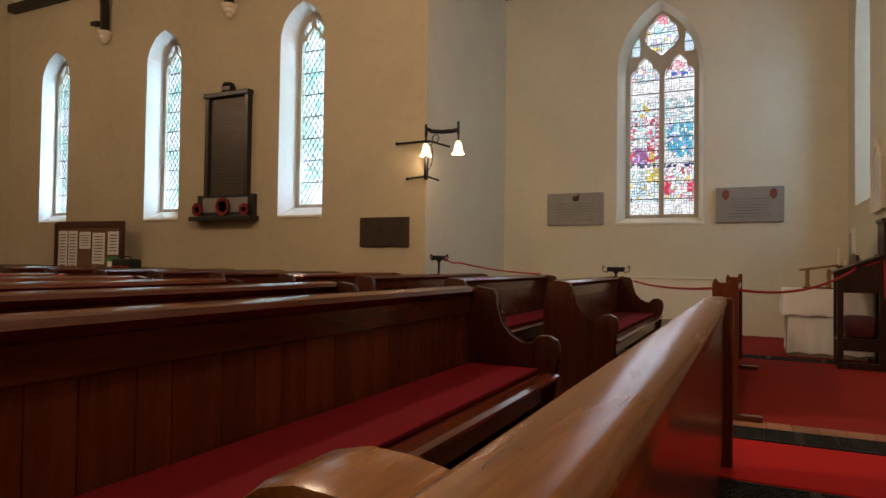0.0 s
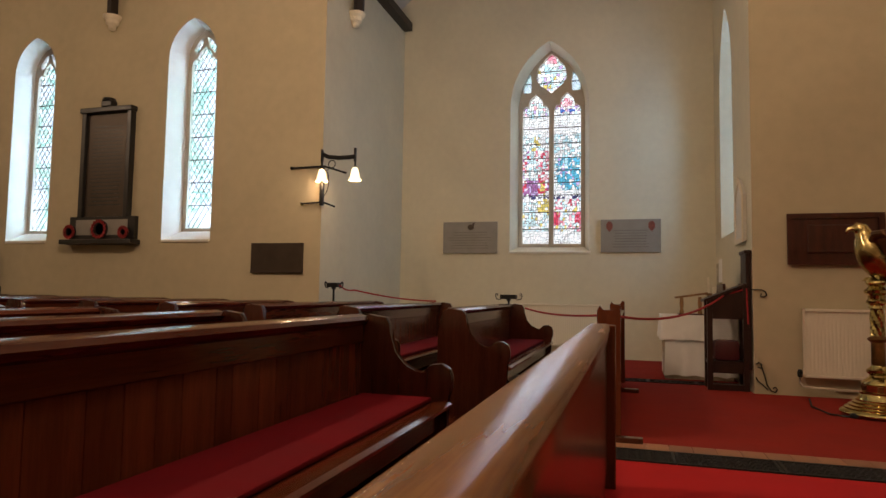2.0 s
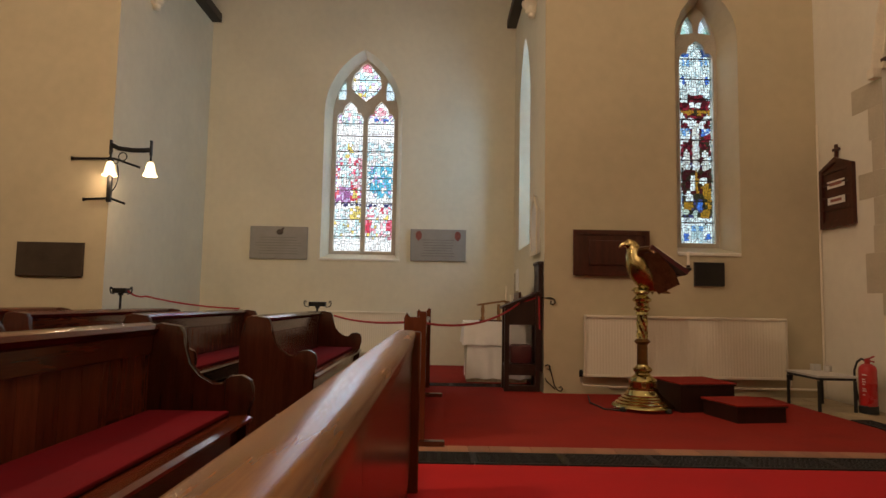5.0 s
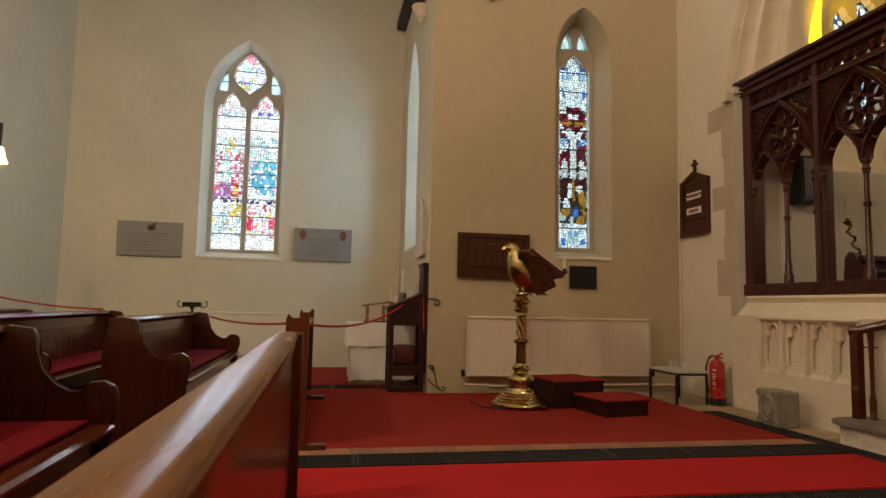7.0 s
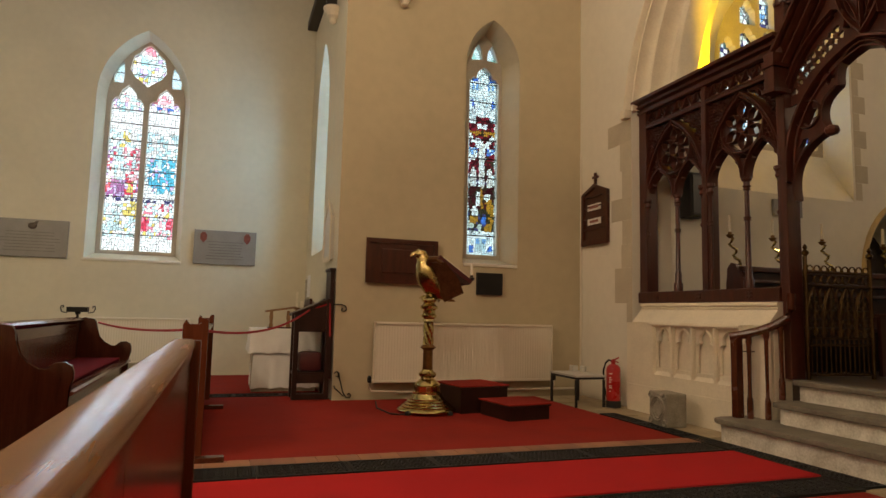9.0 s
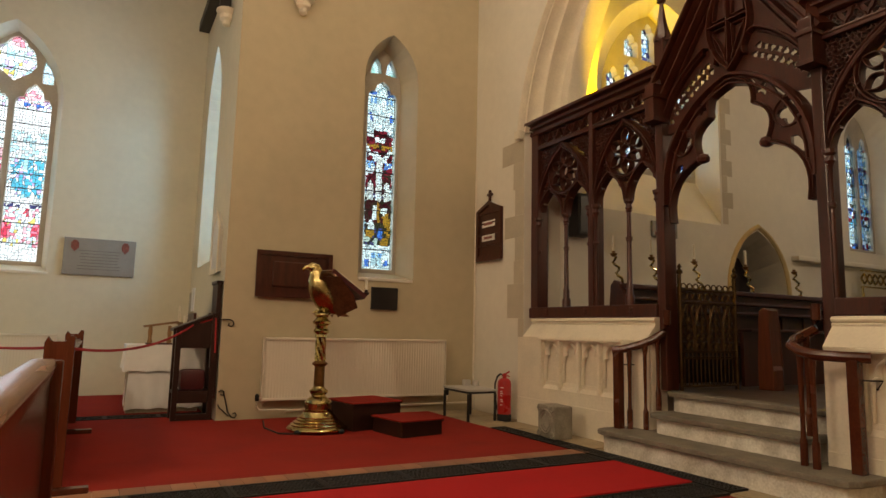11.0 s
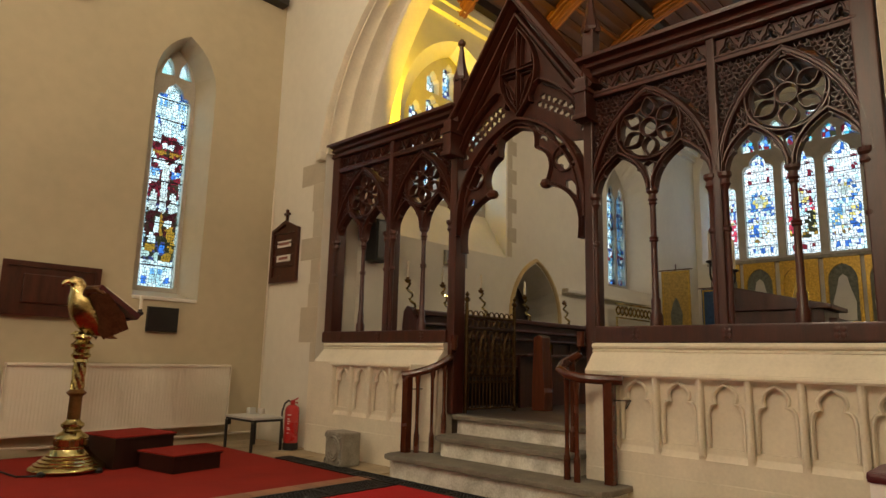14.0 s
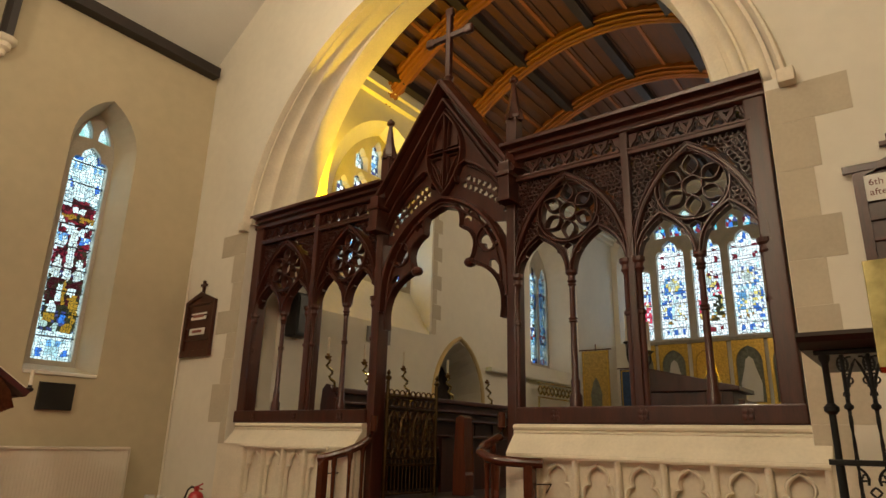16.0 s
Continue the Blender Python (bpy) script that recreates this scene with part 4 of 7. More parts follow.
def dado(y0, y1, first, pitch, count, head0, head1, label):
    """Low stone wall under the screen: sunk panels with trefoil heads, a sloping head and a coping."""
    d = thing("dado_wall", label, "dado", kind="structure")
    F = 4.60
    mids = [first - pitch * (i + 0.5) for i in range(count)]
    hw = pitch * 0.43
    recess = [(rect(c - hw, c + hw, 0.44, 0.957), rect(c - hw, c + hw, 0.465, 0.957)) for c in mids]
    part("panelling", holed(bmesh.new(), "x", F, F + 0.032, rect(y0, y1, 0.30, 1.0), recess), STONE, d)
    for c in mids:
        loop = trefoil_head(c, hw, 0.52)
        t = part("trefoil_panel", holed(bmesh.new(), "x", F + 0.033, F + 0.062, rect(c - pitch / 2 + 0.001, c + pitch / 2 - 0.001, 0.45, 0.99), [(loop, loop)]), STONE, d)
        bm = bmesh.new()
        rib(bm, trefoil_head(c, hw * 0.93, 0.52), 0.026, "x", F + 0.014, F + 0.045)
        part("roll_moulding", bm, STONE, t, smooth=True)
        part("sill", prism(bmesh.new(), [(F + 0.004, 0.442), (F + 0.062, 0.52), (F + 0.062, 0.442)], "y", c - hw + 0.001, c + hw - 0.001), STONE, d)
    for k in range(count + 1):
        u = first - pitch * k
        part("mullion", rib(bmesh.new(), [(u, 0.47), (u, 1.0)], pitch * 0.12, "x", F - 0.022, F + 0.004), STONE, d)
    part("backing", cube(F + 0.063, 4.86, y0, y1, 0.0, 1.0), STONE, d)
    part("plinth", prism(bmesh.new(), [(F - 0.003, 0.0), (F - 0.003, 0.295), (F, 0.2995), (F + 0.062, 0.2995), (F + 0.062, 0.0)], "y", y0, y1), STONE, d)
    part("string_course", prism(bmesh.new(), [(F - 0.028, 0.975), (F - 0.035, 0.99), (F - 0.03, 1.005), (F + 0.08, 1.015), (F + 0.08, 0.975)], "y", first - pitch * count - 0.02, min(first + 0.02, y1)), STONE, d)
    part("sloping_head", prism(bmesh.new(), [(F - 0.008, 1.001), (F - 0.008, 1.012), (F + 0.13, 1.165), (4.82, 1.165), (4.84, 1.001)], "y", head0, head1, 0.004), STONE, d)
    part("coping", prism(bmesh.new(), [(F + 0.135, 1.150), (F + 0.115, 1.160), (F + 0.115, 1.172), (F + 0.13, 1.18), (F + 0.11, 1.19), (F + 0.105, 1.205), (F + 0.12, 1.225), (4.78, 1.23), (4.93, 1.23), (4.93, 1.150)], "y", head0, head1), STONE, d)
    return d


dado(4.44, 6.50, 6.03, 0.315, 4, 4.44, 6.39, "cream stone dado with four blind traceried arches")
dado(-0.2, 2.80, 2.545, 0.316, 6, 0.62, 2.80, "cream stone dado with a row of blind traceried arches")

# ---- chancel screen ----
SX0, SX1 = 4.80, 4.92
screen = thing("chancel_screen", "carved dark oak chancel screen with traceried openings", "rood screen", kind="")
for y in (6.42, 5.39, 4.41, 2.85, 1.79, 0.81):
    w = 0.07 if y in (6.42, 0.81) else 0.045 if y in (4.41, 2.85) else 0.032
    part("post", cube(SX0 - 0.02, SX1 + 0.02, y - w, y + w, 1.23 if y not in (4.41, 2.85) else 0.55, 3.55, bevel=0.012), OAK, screen)
for y0, y1 in ((4.46, 6.5), (0.73, 2.8)):
    part("bottom_rail", cube(SX0 - 0.04, SX1 + 0.04, y0, y1, 1.232, 1.36, bevel=0.012), OAK, screen)
    for k in range(3):
        yy = y0 + (y1 - y0) * (k + 0.5) / 3
        bm = bmesh.new()
        for a in range(4):
            lathe(bm, [(0.001, -0.01), (0.02, -0.01), (0.02, 0.006), (0.001, 0.01)], 0, 0, 0, 8)
        for i, v in enumerate(bm.verts):
            q = (i // 32) % 4
            x, y, z = v.co
            v.co = (SX0 - 0.045 - z, yy + y + 0.018 * (1 if q in (0, 1) else -1), 1.296 + x + 0.018 * (1 if q in (0, 2) else -1))
        part("rosette", bm, OAK, screen, smooth=True)


def petals(c, v, r0, r1, n, width):
    """Pointed petals between a hub and a ring, as closed outlines."""
    out = []
    for i in range(n):
        a = math.tau * i / n + math.pi / 2
        ca, sa = math.cos(a), math.sin(a)
        shape = []
        for side in (1, -1):
            for j in range(8):
                f = j / 8 if side > 0 else 1 - j / 8
                w = side * width * math.sin(math.pi * f ** 0.85)
                d = r0 + (r1 - r0) * f
                shape.append((c + ca * d - sa * w, v + sa * d + ca * w))
        out.append(shape)
    return out


def trefoil_hole(c, v, r, turn=0.0, n=18):
    return [(c + r * (0.62 + 0.38 * math.cos(3 * (a - math.pi / 2 - turn))) * math.cos(a), v + r * (0.62 + 0.38 * math.cos(3 * (a - math.pi / 2 - turn))) * math.sin(a)) for a in (i * math.tau / n for i in range(n))]


def bay(y0, y1):
    """Tracery of one bay: two cusped heads on a colonnette, a six-petalled rose, a pointed enclosing arch and carved spandrels."""
    c, hw = (y0 + y1) / 2, (y1 - y0) / 2
    bm = bmesh.new()
    rib(bm, arch(c, hw - 0.012, 2.45, 3.30, 14), 0.058, "x", SX0 - 0.005, SX1)
    rib(bm, arch(c, hw - 0.002, 2.45, 3.318, 14), 0.016, "x", SX0 - 0.022, SX0 + 0.03)
    rib(bm, arch(c, hw - 0.036, 2.45, 3.268, 14), 0.016, "x", SX0 - 0.014, SX0 + 0.03)
    part("enclosing_arch", bm, OAK, screen, smooth=True)
    R, V = 0.272, 2.975
    bm = bmesh.new()
    rib(bm, circle(c, V, R, 32), 0.03, "x", SX0 + 0.005, SX1 - 0.015, closed=True)
    rib(bm, circle(c, V, R - 0.026, 32), 0.014, "x", SX0 + 0.022, SX1 - 0.02, closed=True)
    rose = part("rose", bm, OAK, screen, smooth=True)
    part("hub", rib(bmesh.new(), circle(c, V, 0.074, 18), 0.024, "x", SX0 + 0.02, SX1 - 0.03, closed=True), OAK, rose, smooth=True)
    for p in petals(c, V, 0.084, R - 0.02, 6, 0.058):
        part("petal", rib(bmesh.new(), p, 0.02, "x", SX0 + 0.02, SX1 - 0.03, closed=True), OAK, rose, smooth=True)
    for s in (-1, 1):
        a, b = c + s * 0.014, c + s * (hw - 0.03)
        m = (a + b) / 2
        top = (m + s * 0.012, 2.80)
        bm = bmesh.new()
        for e, k in ((a, 1), (b, -1)):
            low = (e, 2.45)
            rib(bm, curve3(low, (e + s * k * 0.005, 2.67), top, 10), 0.034, "x", SX0 + 0.0, SX1 - 0.01)
            rib(bm, curve3((e + s * k * 0.02, 2.45), (e + s * k * 0.028, 2.65), (top[0], top[1] - 0.03), 10), 0.012, "x", SX0 + 0.02, SX1 - 0.02)
            # cusp: a barbed point on each side of the light
            prism(bm, [(e + s * k * 0.012, 2.50), (e + s * k * 0.05, 2.585), (e + s * k * 0.098, 2.622), (e + s * k * 0.088, 2.66), (e + s * k * 0.105, 2.735), (e + s * k * 0.055, 2.665), (e + s * k * 0.02, 2.60)][::1 if s * k > 0 else -1], "x", SX0 + 0.03, SX1 - 0.035)
        rib(bm, curve3((top[0], 2.80), (top[0] + s * 0.03, 2.86), (c + s * (R - 0.02) * 0.95, 2.92), 5), 0.02, "x", SX0 + 0.01, SX1 - 0.02)
        part("light_head", bm, OAK, screen, smooth=True)
        # foliage carved between the rose, the heads and the arch
        bm = bmesh.new()
        rng = random.Random(int(100 * (c + s)))
        for i in range(11):
            for j in range(22):
                u, v = c + s * (hw - 0.03 - i * 0.041 - 0.02 * (j % 2)), 3.315 - j * 0.036
                au = min(1.0, abs(u - c) / (hw - 0.012))
                lim = 2.45 + 0.85 * math.sqrt(max(0.0, 1 - au ** 1.75))
                outside = lim + 0.035 < v < 3.325
                inside = v < lim - 0.035 and math.hypot(u - c, v - V) > R + 0.022 and v > 2.64 + 1.0 * (1 - abs(abs(u - m) / (hw * 0.5))) * 0.16 and abs(u - c) > 0.16
                if outside or inside:
                    u, v = u + rng.uniform(-0.009, 0.009), v + rng.uniform(-0.009, 0.009)
                    rib(bm, lobed(u, v, 0.027 + rng.uniform(-0.003, 0.004), 3, 0.5, 9, turn=rng.uniform(0, 360)), 0.015, "x", SX0 + 0.03 + rng.uniform(-0.006, 0.008), SX1 - 0.04, closed=True)
        tagged(part("spandrel", bm, OAK, screen), kind="stuff")
    # centre drop between the two heads
    part("eye", rib(bmesh.new(), [(c, 2.50), (c - 0.032, 2.60), (c - 0.045, 2.66), (c, 2.69), (c + 0.045, 2.66), (c + 0.032, 2.60)], 0.014, "x", SX0 + 0.02, SX1 - 0.03, closed=True), OAK, screen)
    # pierced frieze
    n = 6
    pitch = (y1 - y0 - 0.10) / n
    holes = []
    for i in range(n):
        u = y0 + 0.05 + pitch * (i + 0.5)
        holes.append((trefoil_hole(u, 3.438, 0.056),) * 2)
        if i < n - 1:
            t = trefoil_hole(u + pitch / 2, 3.487, 0.026, math.pi)
            holes.append((t, t))
    part("frieze", holed(bmesh.new(), "x", SX0 + 0.03, SX0 + 0.07, rect(y0 + 0.03, y1 - 0.03, 3.375, 3.53), holes), OAK, screen)
    for i in range(n):
        u = y0 + 0.05 + pitch * (i + 0.5)
        w = pitch / 2
        bm = bmesh.new()
        rib(bm, [(u - w, 3.39), (u - w * 0.8, 3.43), (u - w * 0.42, 3.455), (u - w * 0.25, 3.50), (u, 3.522), (u + w * 0.25, 3.50), (u + w * 0.42, 3.455), (u + w * 0.8, 3.43), (u + w, 3.39)], 0.014, "x", SX0 + 0.008, SX0 + 0.04)
        part("frieze_arch", bm, OAK, screen, smooth=True)
    bm = bmesh.new()
    box(bm, SX0 - 0.015, SX1, y0 + 0.03, y1 - 0.03, 3.33, 3.375, 0.008)
    box(bm, SX0 - 0.025, SX0 + 0.0, y0 + 0.03, y1 - 0.03, 3.362, 3.380, 0.005)
    part("transom", bm, OAK, screen)
    # colonnette
    bm = bmesh.new()
    lathe(bm, [(0.05, 1.36), (0.05, 1.44), (0.036, 1.47), (0.036, 1.56), (0.028, 1.58), (0.024, 2.02), (0.038, 2.03), (0.03, 2.042), (0.038, 2.055), (0.024, 2.07), (0.023, 2.32), (0.036, 2.335), (0.026, 2.35), (0.04, 2.365), (0.03, 2.38), (0.03, 2.41), (0.05, 2.43), (0.05, 2.46)], (SX0 + SX1) / 2, c, 0, 12)
    part("colonnette", bm, OAK, screen, smooth=True)
    for e in (y0 + 0.05, y1 - 0.05):
        bm = bmesh.new()
        lathe(bm, [(0.022, 1.36), (0.022, 2.02), (0.034, 2.035), (0.034, 2.055), (0.022, 2.07), (0.022, 2.34), (0.03, 2.36), (0.042, 2.38), (0.034, 2.40), (0.034, 2.42), (0.05, 2.44), (0.05, 2.47)], SX0 + 0.01, e, 0, 10)
        part("shaft", bm, OAK, screen, smooth=True)


for a, b in ((5.39, 6.42), (4.41, 5.39), (1.79, 2.85), (0.81, 1.79)):
    bay(a, b)
for y0, y1 in ((4.36, 6.5), (0.73, 2.9)):
    bm = bmesh.new()
    prism(bm, [(SX0 - 0.01, 3.525), (SX0 - 0.035, 3.535), (SX0 - 0.04, 3.555), (SX0 - 0.02, 3.565), (SX0 - 0.03, 3.585), (SX0 - 0.075, 3.60), (SX0 - 0.08, 3.615), (SX0 - 0.055, 3.622), (SX0 - 0.07, 3.64), (SX0 - 0.13, 3.655), (SX0 - 0.135, 3.685), (SX1 + 0.1, 3.70), (SX1 + 0.1, 3.58), (SX1, 3.525)], "y", y0, y1)
    part("cornice", bm, OAK, screen)

# central arch and gable
GC = 3.63
bm = bmesh.new()
rib(bm, [(2.90, 2.3)] + arch(GC, 0.73, 2.45, 3.36, 10) + [(4.36, 2.3)], 0.06, "x", SX0 - 0.03, SX1)
rib(bm, arch(GC, 0.66, 2.45, 3.28, 10), 0.03, "x", SX0 + 0.0, SX1 - 0.02)
part("central_arch", bm, OAK, screen, smooth=True)
def bow(p, q, bulge, n=9):
    """An arc from p to q that bulges to its left by the given part of its length."""
    (a, b), (c, d) = p, q
    k = bulge * 2
    return curve3(p, ((a + c) / 2 - (d - b) * k, (b + d) / 2 + (c - a) * k), q, n)


for s in (-1, 1):
    m = lambda pts: [(GC + s * u, v) for u, v in pts]
    extrados = [(u - GC, v) for u, v in arch(GC, 0.70, 2.45, 3.34, 14)][14:]
    lower = bow((0.662, 2.12), (0.335, 2.665), -0.22)
    middle = bow((0.335, 2.685), (0.215, 3.03), -0.26)
    upper = bow((0.215, 3.03), (0.0, 3.315), -0.24)
    edge = lower + middle + upper
    plate = extrados + [(0.70, 2.12)] + edge[:-1]
    quatre = [(u, v) for u, v in lobed(0.525, 2.865, 0.104, 4, 0.42, 32)]
    tre = trefoil_hole(0.295, 3.125, 0.068, -0.5)
    slots = [[(0.42, 3.06), (0.45, 3.0), (0.50, 3.02), (0.47, 3.10), (0.41, 3.16), (0.38, 3.15)], [(0.17, 3.24), (0.21, 3.19), (0.245, 3.20), (0.21, 3.25), (0.15, 3.285)],
             [(0.53, 2.60), (0.58, 2.54), (0.635, 2.42), (0.65, 2.50), (0.635, 2.59), (0.58, 2.66), (0.53, 2.66)]]
    holes = [(m(h), m(h)) for h in [quatre, tre] + slots]
    cusp = part("arch_cusping", holed(bmesh.new(), "x", SX0 + 0.025, SX0 + 0.065, m(plate), holes), OAK, screen)
    bm = bmesh.new()
    for line in (lower, middle, upper):
        rib(bm, m(line), 0.024, "x", SX0 - 0.005, SX0 + 0.085)
        rib(bm, m([(u + 0.022, v + 0.01) for u, v in line]), 0.012, "x", SX0 + 0.005, SX0 + 0.04)
    rib(bm, m([(0.525 + 0.122 * math.cos(a * math.tau / 24), 2.865 + 0.122 * math.sin(a * math.tau / 24)) for a in range(24)]), 0.014, "x", SX0 + 0.0, SX0 + 0.08, closed=True)
    part("roll_moulding", bm, OAK, cusp, smooth=True)
    bm = bmesh.new()
    lathe(bm, [(0.018, 2.625), (0.05, 2.64), (0.062, 2.67), (0.05, 2.70), (0.02, 2.715)], SX0 + 0.04, GC + s * 0.315, 0, 9)
    part("boss", bm, OAK, cusp)
for s in (-1, 1):
    bm = bmesh.new()
    rib(bm, [(GC + s * 0.86, 3.42), (GC, 4.62)], 0.11, "x", SX0 - 0.10, SX1 + 0.04)
    rib(bm, [(GC + s * 0.76, 3.36), (GC, 4.44)], 0.05, "x", SX0 - 0.04, SX1)
    rib(bm, [(GC + s * 0.845, 3.40), (GC, 4.585)], 0.022, "x", SX0 - 0.125, SX0 - 0.06)
    rib(bm, [(GC + s * 0.71, 3.33), (GC, 4.36)], 0.02, "x", SX0 + 0.02, SX0 + 0.08)
    part("gable_rake", bm, OAK, screen)
low = [p for p in arch(GC, 0.74, 2.45, 3.37, 12) if p[1] > 3.0]
ring = [(GC - 0.80, 3.0)] + low + [(GC + 0.80, 3.0), (GC + 0.80, 3.44), (GC, 4.52), (GC - 0.80, 3.44)]
dots = []
for sgn in (-1, 1):
    for i in range(9):
        f = i / 8
        for o in (0.0, 0.078):
            u, v = GC + sgn * (0.69 - 0.47 * f + o * 0.5), 3.13 + 0.345 * f ** 0.75 + o * 0.85
            if abs(u - GC) < 0.8 - (v - 3.4) * 0.74 - 0.10 and 0.17 < abs(u - GC) < 0.72:
                dots.append(((lobed(u, v, 0.036, 4 if i % 2 else 3, 0.45, 16, turn=90 + 35 * i),) * 2))
part("gable_panel", holed(bmesh.new(), "x", SX0 + 0.07, SX0 + 0.10, ring, dots), OAK, screen)
bm = bmesh.new()
rib(bm, curve3((GC, 3.4), (GC - 0.42, 3.82), (GC, 4.3), 10), 0.03, "x", SX0 - 0.01, SX0 + 0.075)
rib(bm, curve3((GC, 3.4), (GC + 0.42, 3.82), (GC, 4.3), 10), 0.03, "x", SX0 - 0.01, SX0 + 0.075)
rib(bm, [(GC, 3.42), (GC, 4.28)], 0.022, "x", SX0 - 0.005, SX0 + 0.075)
rib(bm, [(GC - 0.2, 3.86), (GC + 0.2, 3.86)], 0.022, "x", SX0 - 0.005, SX0 + 0.075)
for s in (-1, 1):
    rib(bm, curve3((GC + s * 0.76, 3.14), (GC + s * 0.62, 3.52), (GC + s * 0.26, 3.70), 8) + curve3((GC + s * 0.24, 3.70), (GC + s * 0.11, 3.66), (GC + s * 0.15, 3.50), 5), 0.024, "x", SX0 + 0.0, SX0 + 0.075)
    rib(bm, curve3((GC + s * 0.73, 3.14), (GC + s * 0.60, 3.48), (GC + s * 0.27, 3.66), 8), 0.012, "x", SX0 + 0.02, SX0 + 0.075)
    for k in (0.30, -0.26):
        rib(bm, curve3((GC + s * 0.03, 3.86 + k * 0.16), (GC + s * 0.03, 3.86 + k * 1.1), (GC + s * 0.06, 3.86 + k * 1.25), 5), 0.014, "x", SX0 + 0.02, SX0 + 0.075)
        rib(bm, curve3((GC + s * 0.06, 3.86 + k * 1.25), (GC + s * 0.15, 3.86 + k * 0.9), (GC + s * 0.16, 3.86 + k * 0.16), 6) + [(GC + s * 0.03, 3.86 + k * 0.16)], 0.014, "x", SX0 + 0.02, SX0 + 0.075)
    rib(bm, curve3((GC + s * 0.03, 3.5), (GC + s * 0.09, 3.7), (GC + s * 0.16, 3.78), 5), 0.016, "x", SX0 + 0.01, SX0 + 0.075)
part("gable_cross", bm, OAK, screen)
for y in (4.41, 2.85):
    bm = bmesh.new()
    box(bm, SX0 - 0.14, SX0 + 0.04, y - 0.055, y + 0.055, 3.14, 3.5, 0.01)
    box(bm, SX0 - 0.16, SX0 + 0.05, y - 0.07, y + 0.07, 3.12, 3.16, 0.006)
    box(bm, SX0 - 0.16, SX0 + 0.05, y - 0.07, y + 0.07, 3.36, 3.40, 0.006)
    lathe(bm, [(0.075, 3.5), (0.04, 3.62), (0.012, 3.7)], SX0 - 0.05, y, 0, 4)
    part("buttress", bm, OAK, screen)
    bm = bmesh.new()
    box(bm, SX0 - 0.0, SX1, y - 0.055, y + 0.055, 3.66, 4.0, 0.01)
    lathe(bm, [(0.085, 4.0), (0.09, 4.03), (0.05, 4.17), (0.022, 4.36), (0.02, 4.39), (0.045, 4.41), (0.045, 4.44), (0.01, 4.48)], (SX0 + SX1) / 2, y, 0, 6)
    for a in range(4):
        ax, ay = math.cos(a * math.pi / 2), math.sin(a * math.pi / 2)
        lathe(bm, [(0.035, 0), (0.03, 0.06), (0.005, 0.13)], (SX0 + SX1) / 2 + ax * 0.065, y + ay * 0.065, 3.98, 4)
    part("pinnacle", bm, OAK, screen)
bm = bmesh.new()
box(bm, 4.83, 4.89, GC - 0.028, GC + 0.028, 4.5, 5.52, 0.006), box(bm, 4.835, 4.885, GC - 0.24, GC + 0.24, 5.2, 5.26, 0.006)
for u, v in ((GC - 0.25, 5.23), (GC + 0.25, 5.23), (GC, 5.53)):
    box(bm, 4.83, 4.89, u - 0.05, u + 0.05, v - 0.05, v + 0.05, 0.02)
lathe(bm, [(0.06, 4.58), (0.075, 4.62), (0.04, 4.68), (0.06, 4.72), (0.03, 4.76)], 4.86, GC, 0, 8)
part("cross", bm, OAK, screen)


# ---- pews ----
END = [(-0.62, 0.0), (-0.62, 0.70), (-0.60, 0.83), (-0.565, 0.90), (-0.50, 0.915), (-0.40, 0.90), (-0.375, 0.86), (-0.37, 0.78), (-0.345, 0.70), (-0.29, 0.635), (-0.22, 0.595), (-0.17, 0.59), (-0.155, 0.615),
       (-0.12, 0.645), (-0.06, 0.65), (-0.015, 0.625), (0.0, 0.58), (0.0, 0.52), (-0.03, 0.46), (-0.03, 0.0)]


def pew(x, y0, y1, group):
    """A bench that faces +x; x is the front of its ends."""
    p = thing("pew", "varnished dark pine church pew with scrolled ends and boarded back", "pew", pose(x, 0, 0), group)
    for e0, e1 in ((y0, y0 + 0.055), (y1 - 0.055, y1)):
        part("bench_end", prism(bmesh.new(), END, "y", e0, e1, 0.008), PEW_BACKLIT, p, smooth=True)
    a, b = y0 + 0.055, y1 - 0.055
    bm = bmesh.new()
    prism(bm, [(-0.585, 0.865), (-0.60, 0.885), (-0.59, 0.91), (-0.555, 0.918), (-0.515, 0.905), (-0.50, 0.885), (-0.515, 0.862), (-0.53, 0.85), (-0.53, 0.76), (-0.585, 0.76)], "y", a, b)
    part("top_rail", bm, PEW, p, smooth=True)
    n = max(4, round((b - a) / 0.15))
    random.seed(int(100 * (x + 40) + 10 * y0))
    cuts = [a] + sorted(a + (b - a) * (i + random.uniform(-0.22, 0.22)) / n for i in range(1, n)) + [b]
    for c0, c1 in zip(cuts, cuts[1:]):
        part("board", cube(-0.57, -0.545, c0 + 0.0015, c1 - 0.0015, 0.44, 0.762, bevel=0.004), PEW_UP, p)
    part("lower_back", cube(-0.575, -0.54, a, b, 0.08, 0.44), PEW, p)
    part("back_bead", cube(-0.548, -0.535, a, b, 0.752, 0.766, bevel=0.004), PEW, p)
    part("seat", prism(bmesh.new(), [(-0.55, 0.40), (-0.02, 0.405), (0.005, 0.42), (0.005, 0.435), (-0.02, 0.445), (-0.55, 0.43)], "y", a, b), PEW, p)
    part("seat_front", cube(-0.09, -0.065, a, b, 0.30, 0.40), PEW, p)
    c = cube(-0.53, -0.11, a + 0.01, b - 0.015, 0.446, 0.468, bevel=0.009)
    ob = solid("seat_runner", c, CUSHION, "thin red cloth runner on the pew seat", "seat cushion", group + " runners")
    ob.matrix_world = pose(x, 0, 0)
    return p


